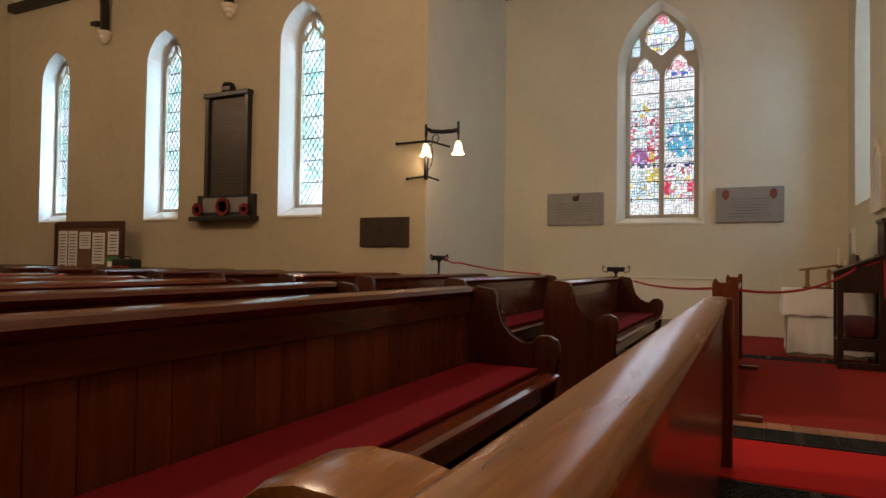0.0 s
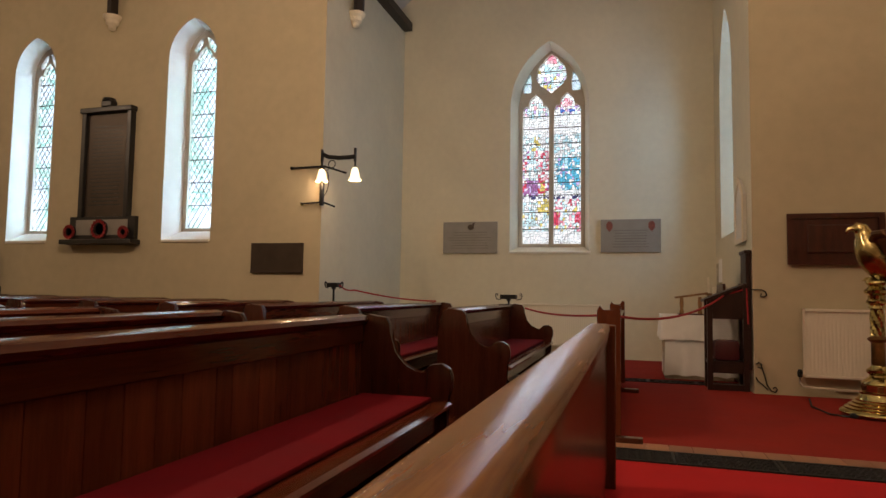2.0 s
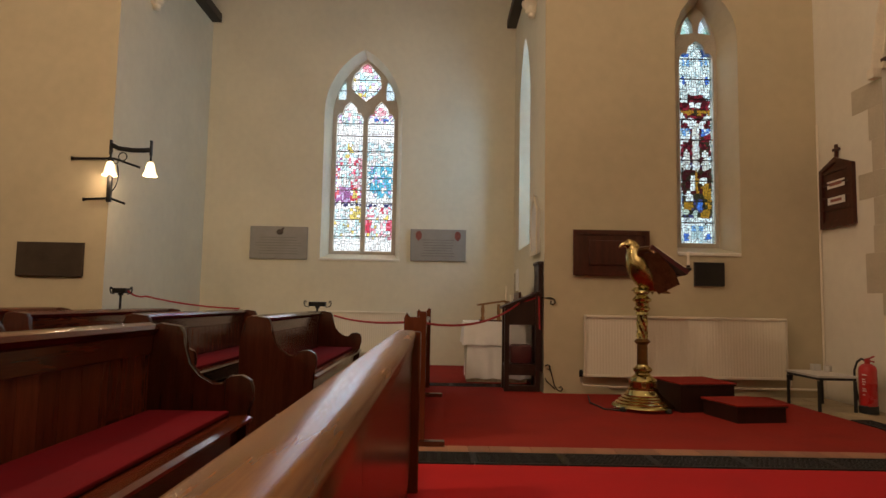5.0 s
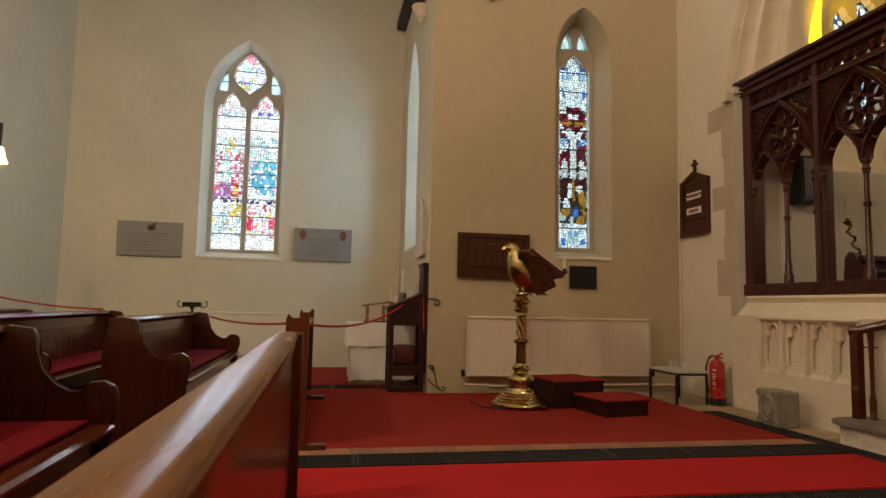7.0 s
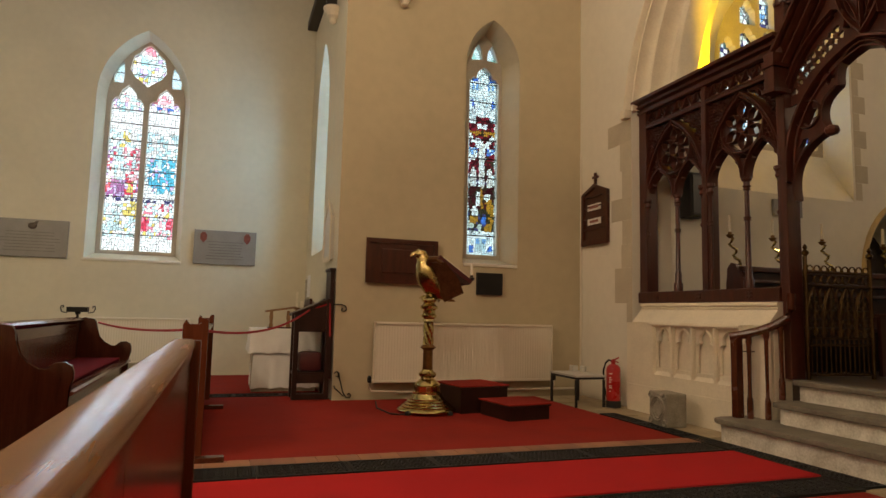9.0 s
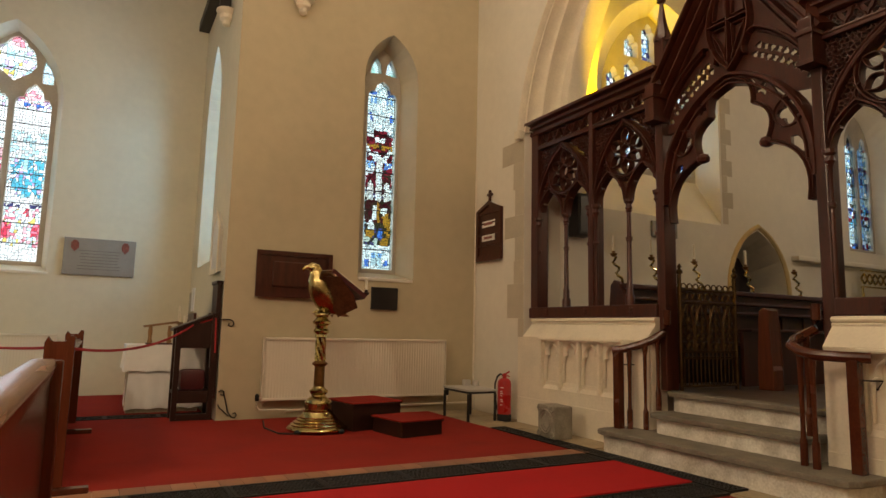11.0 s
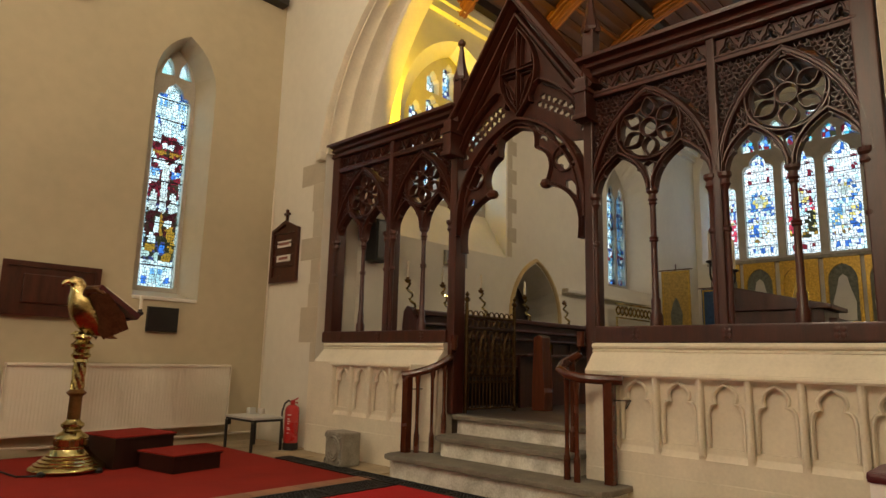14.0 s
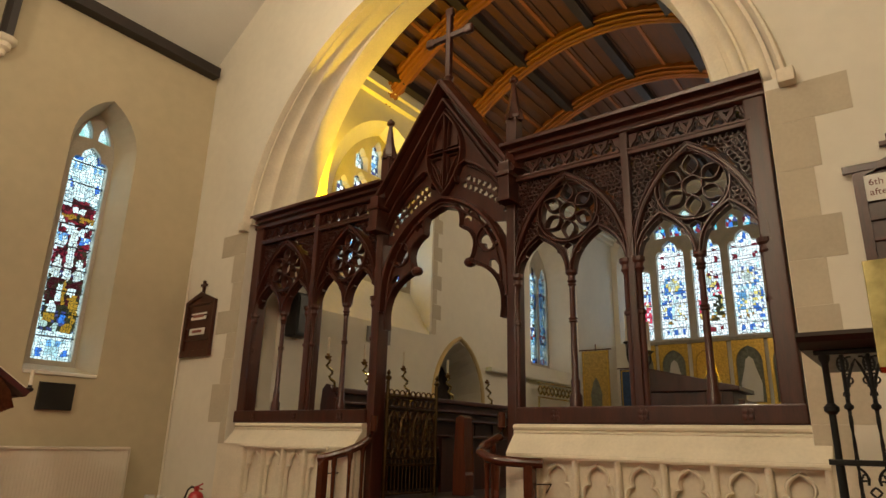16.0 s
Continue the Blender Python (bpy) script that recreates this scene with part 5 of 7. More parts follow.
PX = -0.90
for i in range(12):
    x = PX - 0.97 * i
    pew(x, -2.2, 3.50, "south block of pews")
    pew(x, 5.2, 8.25 if x > -3.2 else 7.5, "north block of pews")

# frontal before the first pews
f = thing("pew_frontal", "worn golden pine pew front with a broad moulded top rail", "pew front")
bm = bmesh.new()
prism(bm, [(-0.150, 0.80), (-0.150, 0.845), (-0.164, 0.860), (-0.164, 0.882), (-0.156, 0.891), (-0.148, 0.893), (-0.076, 0.893), (-0.069, 0.890), (-0.054, 0.872), (-0.052, 0.862), (-0.064, 0.840), (-0.066, 0.80)], "y", 0.34, 3.60)
part("top_rail", bm, RAIL_WOOD, f, smooth=True)
for i in range(8):
    part("panel", cube(-0.105, -0.072, 0.502 + i * 0.387, 0.502 + (i + 1) * 0.387 - 0.003, 0.12, 0.80, bevel=0.004), PEW_UP, f)
part("post", cube(-0.105, -0.028, 3.60, 3.67, 0.0, 0.885, bevel=0.01), PEW_UP, f)
part("skirting", cube(-0.13, -0.08, 0.502, 3.60, 0.0, 0.12), PEW, f)
bm = bmesh.new()
prism(bm, [(-0.35, 0.0), (-0.35, 0.76), (-0.34, 0.82), (-0.32, 0.855), (-0.295, 0.874), (-0.26, 0.882), (-0.22, 0.880), (-0.17, 0.868), (-0.10, 0.86), (-0.06, 0.85), (-0.055, 0.0)], "y", 0.38, 0.50, 0.015)
part("bench_end", bm, RAIL_WOOD, f, smooth=True)

f = thing("pew_frontal", "dark pine pew front of the chapel benches with notched posts", "pew front")
bm = bmesh.new()
prism(bm, [(-0.165, 0.80), (-0.165, 0.84), (-0.175, 0.865), (-0.145, 0.893), (-0.055, 0.893), (-0.022, 0.865), (-0.06, 0.80)], "y", 5.0, 7.9)
part("top_rail", bm, PEW, f, smooth=True)
for i in range(7):
    part("panel", cube(-0.12, -0.095, 5.0 + i * 0.41, 5.0 + (i + 1) * 0.41 - 0.003, 0.05, 0.80, bevel=0.004), PEW_UP, f)
for y in (4.92, 7.95):
    part("post", prism(bmesh.new(), [(-0.19, 0.0), (-0.19, 0.93), (-0.17, 0.97), (-0.15, 0.93), (-0.07, 0.93), (-0.05, 0.98), (-0.02, 0.97), (-0.02, 0.0)], "y", y - 0.04, y + 0.04, 0.006), PEW_UP, f)
for y in (4.78, 7.2):
    part("foot", cube(-0.15, 0.13, y - 0.05, y + 0.03, 0.012, 0.05, bevel=0.008), PEW, f)


# ---- floor coverings ----
solid("carpet", cube(-0.30, 3.97, 4.79, 7.62, 0.0, 0.012, bevel=0.004), CARPET, "worn red carpet before the chancel steps", "carpet", kind="structure")
solid("carpet", cube(-0.30, 1.30, 8.42, 10.72, 0.0, 0.012, bevel=0.004), CARPET, "red carpet in the side chapel", "carpet", kind="structure")
solid("carpet", cube(-0.30, 1.32, 7.622, 8.08, 0.0, 0.012, bevel=0.004), CARPET, "red carpet strip at the side chapel", "carpet", kind="structure")
solid("aisle_runner", cube(-13.0, 4.0, 3.44, 4.24, 0.0, 0.016, bevel=0.004), RUNNER, "bright scarlet carpet runner along the centre aisle", "carpet runner")
solid("carpet", cube(-0.30, 3.9, -2.0, 3.06, 0.0, 0.012, bevel=0.004), CARPET, "worn red carpet before the first pews", "carpet", kind="structure")
solid("floor_boards", cube(-13.3, -0.31, -3.6, 7.5, 0.0, 0.02), PEW, "dark boarded floor under the pews", "floor", kind="structure")

# cast-iron heating gratings in the floor
def grating_mesh(w, h):
    bm = bmesh.new()
    box(bm, 0, w, 0, h, 0.0, 0.004)
    for a in (0, h - 0.02):
        box(bm, 0, w, a, a + 0.02, 0.004, 0.018)
    for a in (0, w - 0.02):
        box(bm, a, a + 0.02, 0.02, h - 0.02, 0.004, 0.018)
    n, k = max(2, round(w / 0.075)), max(2, round(h / 0.075))
    for i in range(n):
        for j in range(k):
            u, v = 0.02 + (w - 0.04) * (i + 0.5) / n, 0.02 + (h - 0.04) * (j + 0.5) / k
            rib(bm, circle(u, v, 0.034, 8), 0.010, "z", 0.016, 0.004, closed=True)
            rib(bm, [(u - 0.03, v - 0.03), (u + 0.03, v + 0.03)], 0.009, "z", 0.015, 0.004)
            rib(bm, [(u - 0.03, v + 0.03), (u + 0.03, v - 0.03)], 0.009, "z", 0.015, 0.004)
    me = bpy.data.meshes.new("grating")
    bmesh.ops.recalc_face_normals(bm, faces=bm.faces)
    bm.to_mesh(me)
    bm.free()
    me.materials.append(GRATE)
    return me


G1, G2, G3 = grating_mesh(0.60, 0.31), grating_mesh(0.19, 0.60), grating_mesh(0.55, 0.26)
def grating(me, x, y):
    ob = tagged(new("floor_grating", me), "black cast-iron heating grating set in the floor", "grating", "floor gratings", "structure")
    ob.location = (x, y, 0.0)


for i in range(7):
    grating(G1, -0.28 + i * 0.605, 4.27)
    grating(G1, -0.28 + i * 0.605, 3.09)
for i in range(5):
    grating(G2, 3.99, 3.42 + i * 0.605 - 0.3)
for i in range(3):
    grating(G3, -0.30 + i * 0.55, 8.10)
# terracotta edging and buff flags round the gratings
edging = thing("tile_edging", "row of small terracotta floor tiles beside the grating", "floor tiles", kind="structure")
me = bpy.data.meshes.new("tile")
bm = cube(0, 0.147, 0, 0.19, 0.0, 0.014, bevel=0.003)
bm.to_mesh(me)
bm.free()
me.materials.append(TILE)
for i in range(29):
    ob = new("tile", me)
    ob.parent, ob.location = edging, (-0.30 + i * 0.15, 4.593, 0.0)
flags = thing("floor_flags", "uneven buff stone flags beside the chancel wall", "floor slabs", kind="structure")
random.seed(4)
for i, (x0, x1, y0, y1) in enumerate(((3.99, 4.39, 6.0, 6.5), (3.99, 4.67, 6.51, 7.0), (3.99, 4.30, 7.01, 7.55), (4.31, 4.67, 7.01, 7.55), (4.19, 4.39, 5.2, 5.98), (3.99, 4.18, 5.75, 5.99), (4.19, 4.39, 4.74, 5.19), (3.99, 4.18, 2.0, 3.1), (4.19, 4.39, 1.6, 2.38), (3.99, 4.18, 1.0, 1.99), (4.19, 4.39, 0.6, 1.59))):
    part("flag", cube(x0, x1 - 0.006, y0, y1 - 0.006, 0.0, 0.009 + random.uniform(0, 0.004), bevel=0.003), FLAGS, flags)


# ---- wall tablets, boards ----
def bars(parent, axis, d, u0, u1, z0, z1, rows, mat=GREY_TEXT, seed=1, height=0.5):
    """Lines of unreadable writing as plain bars."""
    random.seed(seed)
    for r in range(rows):
        z = z1 - (z1 - z0) * (r + 0.5) / rows
        h = (z1 - z0) / rows * height / 2
        inset = random.uniform(0.0, 0.22) * (u1 - u0) / 2
        bm = bmesh.new()
        prism(bm, rect(u0 + inset, u1 - inset, z - h, z + h), axis, d, d - 0.0025)
        part("writing", bm, mat, parent)


def tablet(label, u0, u1, z0, z1, d, mat, axis="y", rows=6, depth=0.045, text=GREY_TEXT, seed=1, margin=0.1, rim=None):
    t = thing("wall_tablet", label, "plaque")
    bm = bmesh.new()
    prism(bm, rect(u0, u1, z0, z1), axis, d, d - depth, 0.006)
    part("slab", bm, mat, t)
    if rim:
        bm = bmesh.new()
        holed(bm, axis, d - depth - 0.02, d - depth + 0.001, rect(u0 - 0.015, u1 + 0.015, z0 - 0.015, z1 + 0.015), [(rect(u0 + 0.04, u1 - 0.04, z0 + 0.04, z1 - 0.04),) * 2])
        part("frame", bm, rim, t)
    if rows:
        w = u1 - u0
        bars(t, axis, d - depth - 0.0005, u0 + w * margin, u1 - w * margin, z0 + (z1 - z0) * 0.12, z1 - (z1 - z0) * 0.3, rows, text, seed, 0.22)
    return t


t = tablet("grey marble memorial tablet with a small crest", -3.13, -2.16, 1.735, 2.285, TW, MARBLE, rows=7, seed=2)
bm = bmesh.new()
lathe(bm, [(0.001, 0), (0.05, 0.0), (0.045, 0.02), (0.01, 0.03)], 0, 0, 0, 10)
for v in bm.verts:
    v.co = (-2.63 + v.co.x * 1.2, TW - 0.045 - v.co.z, 2.19 + v.co.y)
prism(bm, [(-2.62, 2.2), (-2.58, 2.2), (-2.55, 2.27), (-2.6, 2.25)], "y", TW - 0.06, TW - 0.045)
part("crest", bm, BRONZE, t, "dark carved crest")
t = tablet("grey marble memorial tablet with two red crests", -0.42, 0.52, 1.745, 2.285, TW, MARBLE, rows=7, seed=3, margin=0.2)
for u in (-0.28, 0.38):
    bm = bmesh.new()
    prism(bm, [(u - 0.05, 2.14), (u - 0.05, 2.21), (u - 0.02, 2.25), (u + 0.02, 2.25), (u + 0.05, 2.21), (u + 0.05, 2.14), (u, 2.08)], "y", TW - 0.045, TW - 0.056)
    part("crest", bm, material("crest_red", (0.22, 0.05, 0.035), 0.5, vary=0.3, scale=30), t, "faded red crest")
tablet("dark bronze memorial tablet on the nave wall", -4.975, -4.185, 1.278, 1.685, NW, BRONZE, rows=5, seed=5, text=BRONZE)
t = tablet("dark panelled wooden board on the nave wall", 1.69, 2.58, 1.42, 1.94, NW, OAK, rows=0, rim=OAK)
bm = bmesh.new()
prism(bm, rect(1.87, 2.40, 1.53, 1.83), "y", NW - 0.045, NW - 0.06, 0.012)
part("raised_panel", bm, OAK, t)
tablet("small plain black slate tablet", 3.14, 3.50, 1.305, 1.59, NW, SLATE, rows=0)
t = thing("wall_plaque", "pointed pale stone plaque on the chapel wall", "plaque")
part("slab", prism(bmesh.new(), [(8.02, 1.70), (8.55, 1.70), (8.55, 2.25), (8.28, 2.46), (8.02, 2.25)], "x", XE, XE - 0.04, 0.006), MARBLE_PALE, t)
part("rim", holed(bmesh.new(), "x", XE - 0.052, XE - 0.04, [(8.0, 1.68), (8.57, 1.68), (8.57, 2.26), (8.285, 2.5), (8.0, 2.26)], [([(8.06, 1.74), (8.51, 1.74), (8.51, 2.22), (8.285, 2.41), (8.06, 2.22)],) * 2]), STONE, t)

# war memorial with wreaths
t = thing("memorial", "tall black-framed wall memorial with a shelf of poppy wreaths", "memorial")
part("slab", cube(-7.93, -7.11, NW - 0.05, NW, 2.1, 3.66, bevel=0.005), BRONZE, t)
bars(t, "y", NW - 0.052, -7.82, -7.22, 2.25, 3.5, 22, SLATE, 7, 0.3)
for a, b in ((-7.98, -7.90), (-7.14, -7.06)):
    part("pilaster", cube(a, b, NW - 0.1, NW, 2.08, 3.7, bevel=0.01), SLATE, t)
bm = bmesh.new()
box(bm, -8.0, -7.04, NW - 0.13, NW, 3.68, 3.76, 0.012), box(bm, -7.62, -7.42, NW - 0.12, NW, 3.76, 3.86, 0.02), lathe(bm, [(0.1, 3.86), (0.09, 3.9), (0.02, 3.92)], -7.52, NW - 0.06, 0, 8)
part("pediment", bm, SLATE, t)
part("base_panel", cube(-8.13, -6.93, NW - 0.08, NW, 1.76, 2.1, bevel=0.006), SLATE, t)
part("shelf", cube(-8.2, -6.88, NW - 0.2, NW, 1.68, 1.75, bevel=0.012), SLATE, t)
part("inset", cube(-8.0, -7.05, NW - 0.09, NW - 0.079, 1.82, 2.05), MARBLE, t)
for k, (u, r) in enumerate(((-8.08, 0.085), (-7.53, 0.12), (-7.08, 0.07))):
    w = thing("poppy_wreath", "round red poppy wreath leaning on the memorial shelf", "wreath", group="poppy wreaths")
    random.seed(20 + k)
    for i in range(14):
        a = i * math.tau / 14
        bm = bmesh.new()
        lathe(bm, [(0.002, 0.0), (0.02, 0.004), (0.03, 0.018), (0.024, 0.02), (0.004, 0.008)], 0, 0, 0, 7)
        for v in bm.verts:
            x, y, z = v.co
            v.co = (u + math.cos(a) * r + x, NW - 0.12 - z + random.uniform(-0.004, 0.004), 1.755 + r + 0.03 + math.sin(a) * r + y)
        part("poppy", bm, RED_PLAIN, w)
    bm = bmesh.new()
    lathe(bm, [(r * 0.7, 0.0), (r * 1.2, 0.0), (r * 1.2, 0.02), (r * 0.7, 0.02), (r * 0.7, 0.0)], 0, 0, 0, 18)
    for v in bm.verts:
        x, y, z = v.co
        v.co = (u + x, NW - 0.1 - z, 1.755 + r + 0.03 + y)
    part("ring", bm, BLACK, w)

# noticeboard with papers
t = thing("noticeboard", "brown freestanding noticeboard pinned with white notices", "noticeboard")
part("panel", cube(-11.4, -9.68, 7.38, 7.41, 0.72, 1.62), CORK, t)
bm = bmesh.new()
holed(bm, "y", 7.36, 7.43, [(-11.45, 0.68), (-9.63, 0.68), (-9.63, 1.70), (-9.75, 1.70), (-11.3, 1.71), (-11.45, 1.69)], [(rect(-11.38, -9.70, 0.74, 1.60),) * 2])
part("frame", bm, OAK, t)
for x in (-11.2, -9.9):
    part("leg", cube(x - 0.03, x + 0.03, 7.37, 7.42, 0.02, 0.7), OAK, t)
for i, (u, z0, w, h) in enumerate(((-11.34, 0.80, 0.24, 0.74), (-11.06, 0.80, 0.24, 0.74), (-10.76, 1.22, 0.3, 0.3), (-10.4, 0.95, 0.32, 0.55), (-10.0, 1.12, 0.28, 0.4))):
    part("notice", cube(u, u + w, 7.374, 7.379, z0, z0 + h), WHITE_PAPER, t)
    bars(t, "y", 7.3735, u + 0.03, u + w - 0.03, z0 + 0.04, z0 + h - 0.04, max(5, int(h / 0.06)), GREY_TEXT, 30 + i, 0.35)
part("notice", cube(-10.02, -9.72, 7.374, 7.379, 0.82, 1.08), GREEN_CARD, t, "green printed notice")
part("notice", cube(-9.99, -9.88, 7.370, 7.3735, 0.86, 1.0), WHITE_PAPER, t)
part("notice", cube(-9.86, -9.75, 7.370, 7.3735, 0.86, 1.0), WHITE_PAPER, t)
b = thing("handbag", "small black and red bag on the far bench", "bag")
bm = cube(-9.6, -9.15, 7.15, 7.4, 0.86, 1.05, bevel=0.05)
part("body", bm, BLACK, b, smooth=True)
part("trim", cube(-9.58, -9.17, 7.14, 7.16, 0.9, 0.93), RED_PAINT, b, "red trim")
bm = tube(bmesh.new(), [(-9.5, 7.27, 1.05), (-9.45, 7.27, 1.09), (-9.3, 7.27, 1.09), (-9.25, 7.27, 1.05)], 0.012)
part("handle", bm, BLACK, b, smooth=True)
part("shelf", cube(-13.4, -9.0, 7.1, 7.5, 0.80, 0.86), OAK, thing("side_bench", "dark bench along the nave wall", "bench"))
for x in (-13.2, -11.2, -9.1):
    part("leg", cube(x - 0.04, x + 0.04, 7.15, 7.45, 0.02, 0.80), OAK, bpy.data.objects["side_bench"])

# ---- lit wall bracket ----
t = thing("bracket_lamp", "black iron wall bracket with two lit glass shades", "wall lamp")
CXL, CYL = XW + 0.02, NW - 0.02
bm = bmesh.new()
tube(bm, [(XW - 0.46, CYL - 0.01, 2.71), (XW - 0.42, CYL - 0.01, 2.71), (XW + 0.05, CYL - 0.01, 2.715), (XW + 0.3, CYL + 0.14, 2.64)], [0.025, 0.014, 0.014, 0.014], 8)
tube(bm, [(XW - 0.29, CYL - 0.01, 2.21), (XW - 0.25, CYL - 0.01, 2.215), (XW + 0.03, CYL - 0.01, 2.23), (XW + 0.16, CYL + 0.1, 2.18)], [0.025, 0.014, 0.014, 0.014], 8)
part("wall_stay", bm, IRON, t, smooth=True)
part("upright", cube(XW + 0.0, XW + 0.05, CYL - 0.05, CYL - 0.004, 2.18, 2.72, bevel=0.006), IRON, t)
bm = bmesh.new()
rib(bm, [(XW + 0.06, 2.86), (XW + 0.14, 2.82), (XW + 0.3, 2.80), (XW + 0.44, 2.80), (XW + 0.54, 2.81)], 0.055, "y", CYL - 0.12, CYL - 0.09)
part("arm", bm, IRON, t)
for x in (XW + 0.055, XW + 0.535):
    part("arm_end", cube(x - 0.012, x + 0.012, CYL - 0.125, CYL - 0.085, 2.74, 2.92, bevel=0.005), IRON, t)
    bm = bmesh.new()
    tube(bm, [(x, CYL - 0.1, 2.76), (x, CYL - 0.1, 2.66)], 0.012, 6)
    part("hanger", bm, IRON, t)
    bm = bmesh.new()
    lathe(bm, [(0.02, 2.66), (0.035, 2.65), (0.05, 2.60), (0.06, 2.54), (0.085, 2.49), (0.08, 2.488), (0.05, 2.54), (0.02, 2.63)], x, CYL - 0.1, 0, 16)
    part("shade", bm, SHADE, t, "lit frosted bell shade", smooth=True)
    lamp("bracket_bulb", "POINT", pose(x, CYL - 0.1, 2.46), 7, (1.0, 0.76, 0.45), radius=0.03)
bm = bmesh.new()
rib(bm, curve3((XW + 0.08, 2.28), (XW + 0.2, 2.4), (XW + 0.14, 2.62), 8), 0.012, "y", CYL - 0.11, CYL - 0.1)
rib(bm, circle(XW + 0.2, 2.72, 0.05, 14), 0.012, "y", CYL - 0.11, CYL - 0.1, closed=True)
rib(bm, circle(XW + 0.12, 2.66, 0.03, 12), 0.01, "y", CYL - 0.11, CYL - 0.1, closed=True)
part("scrollwork", bm, IRON, t)
bm = bmesh.new()
tube(bm, [(XW + 0.04, CYL - 0.1, 2.7), (XW + 0.07, CYL - 0.1, 2.78), (XW + 0.06, CYL - 0.1, 2.9)], 0.01, 6)
part("stem", bm, IRON, t)


def offering_stand(x, y, z, wide):
    """A slim iron stand with a scrolled tray."""
    t = thing("flower_stand", "slim black iron stand with a scrolled tray", "stand", pose(x, y, 0))
    bm = bmesh.new()
    lathe(bm, [(0.14, 0.02), (0.14, 0.035), (0.02, 0.06), (0.014, 0.1), (0.014, z - 0.06), (0.03, z - 0.05), (0.03, z - 0.03)], 0, 0, 0, 10)
    part("stem", bm, IRON, t, smooth=True)
    part("tray", cube(-wide * 0.6, wide * 0.6, -0.06, 0.06, z - 0.03, z + 0.03, bevel=0.006), IRON, t)
    for s in (-1, 1):
        bm = bmesh.new()
        rib(bm, [(s * wide * 0.6, z - 0.04), (s * wide * 0.9, z - 0.03), (s * wide, z + 0.01), (s * wide * 0.95, z + 0.045), (s * wide * 0.84, z + 0.04), (s * wide * 0.86, z + 0.015)], 0.012, "y", -0.01, 0.01)
        part("scroll", bm, IRON, t)
    return t


offering_stand(-1.52, 8.45, 1.0, 0.18)
offering_stand(-3.66, 7.55, 1.12, 0.13)


def rope(points, sag, label):
    """A red cord that hangs between points."""
    pts = []
    for (a, b), s in zip(zip(points, points[1:]), sag):
        for i in range(12):
            t = i / 12
            p = Vector(a).lerp(Vector(b), t)
            pts.append((p.x, p.y, p.z - s * 4 * t * (1 - t)))
    pts.append(points[-1])
    return solid("rope", tube(bmesh.new(), pts, 0.011, 6), ROPE, label, "rope", smooth=True)


rope([(-1.25, 8.18, 0.86), (-0.1, 4.97, 0.90)], [0.04], "red cord tied between pew end and post")
rope([(-0.1, 4.97, 0.90), (1.05, 7.75, 1.06), (1.28, 7.72, 1.14), (1.29, 7.70, 0.75)], [0.12, 0.0, 0.0], "red cord tied across to the prayer desk")
rope([(-3.58, 7.55, 1.12), (-3.4, 7.62, 1.06), (-2.4, 8.0, 0.93)], [0.03, 0.03], "red cord tied to the iron stand")
rope([(-5.2, 3.45, 0.9), (-5.4, 3.0, 0.93), (-6.4, 2.0, 0.92)], [0.04, 0.03], "red cord tied over the pew ends")

# ---- radiators ----
def radiator(x0, x1, y, z0, z1, label):
    r = thing("radiator", label, "radiator")
    bm = bmesh.new()
    n = int((x1 - x0 - 0.04) / 0.035)
    prof = []
    for i in range(n):
        u = x0 + 0.02 + i * 0.035
        prof += [(u, 0.0), (u + 0.012, -0.0022), (u + 0.023, -0.0022), (u + 0.035, 0.0)]
    a = [bm.verts.new((u, y - 0.045 + d, z0 + 0.03)) for u, d in prof]
    b = [bm.verts.new((u, y - 0.045 + d, z1 - 0.03)) for u, d in prof]
    for i in range(len(a) - 1):
        bm.faces.new((a[i], a[i + 1], b[i + 1], b[i]))
    box(bm, x0 + 0.01, x1 - 0.01, y - 0.044, y - 0.01, z0 + 0.01, z1 - 0.01)
    part("panel", bm, RADIATOR, r)
    part("top_cap", cube(x0, x1, y - 0.065, y + 0.04, z1 - 0.03, z1, bevel=0.006), RADIATOR, r)
    part("bottom_edge", cube(x0, x1, y - 0.055, y + 0.0, z0, z0 + 0.03, bevel=0.006), RADIATOR, r)
    for a in (x0 - 0.006, x1 - 0.004):
        part("side_cap", cube(a, a + 0.01, y - 0.06, y + 0.03, z0, z1 - 0.03), RADIATOR, r)
    for s, a in ((-1, x0), (1, x1)):
        bm = bmesh.new()
        tube(bm, [(a + s * 0.0, y - 0.02, z0 + 0.03), (a + s * 0.05, y - 0.02, z0 + 0.03), (a + s * 0.05, y - 0.02, z0 - 0.06), (a + s * 0.02, y - 0.02, z0 - 0.1), (a - s * 0.3, y - 0.02, z0 - 0.11)], 0.011, 8)
        part("pipe", bm, RADIATOR, r, smooth=True)
        bm = bmesh.new()
        lathe(bm, [(0.02, 0.0), (0.025, 0.02), (0.025, 0.06), (0.015, 0.08)], a + s * 0.05, y - 0.02, z0 + 0.0, 8)
        part("valve", bm, IRON, r)
    return r


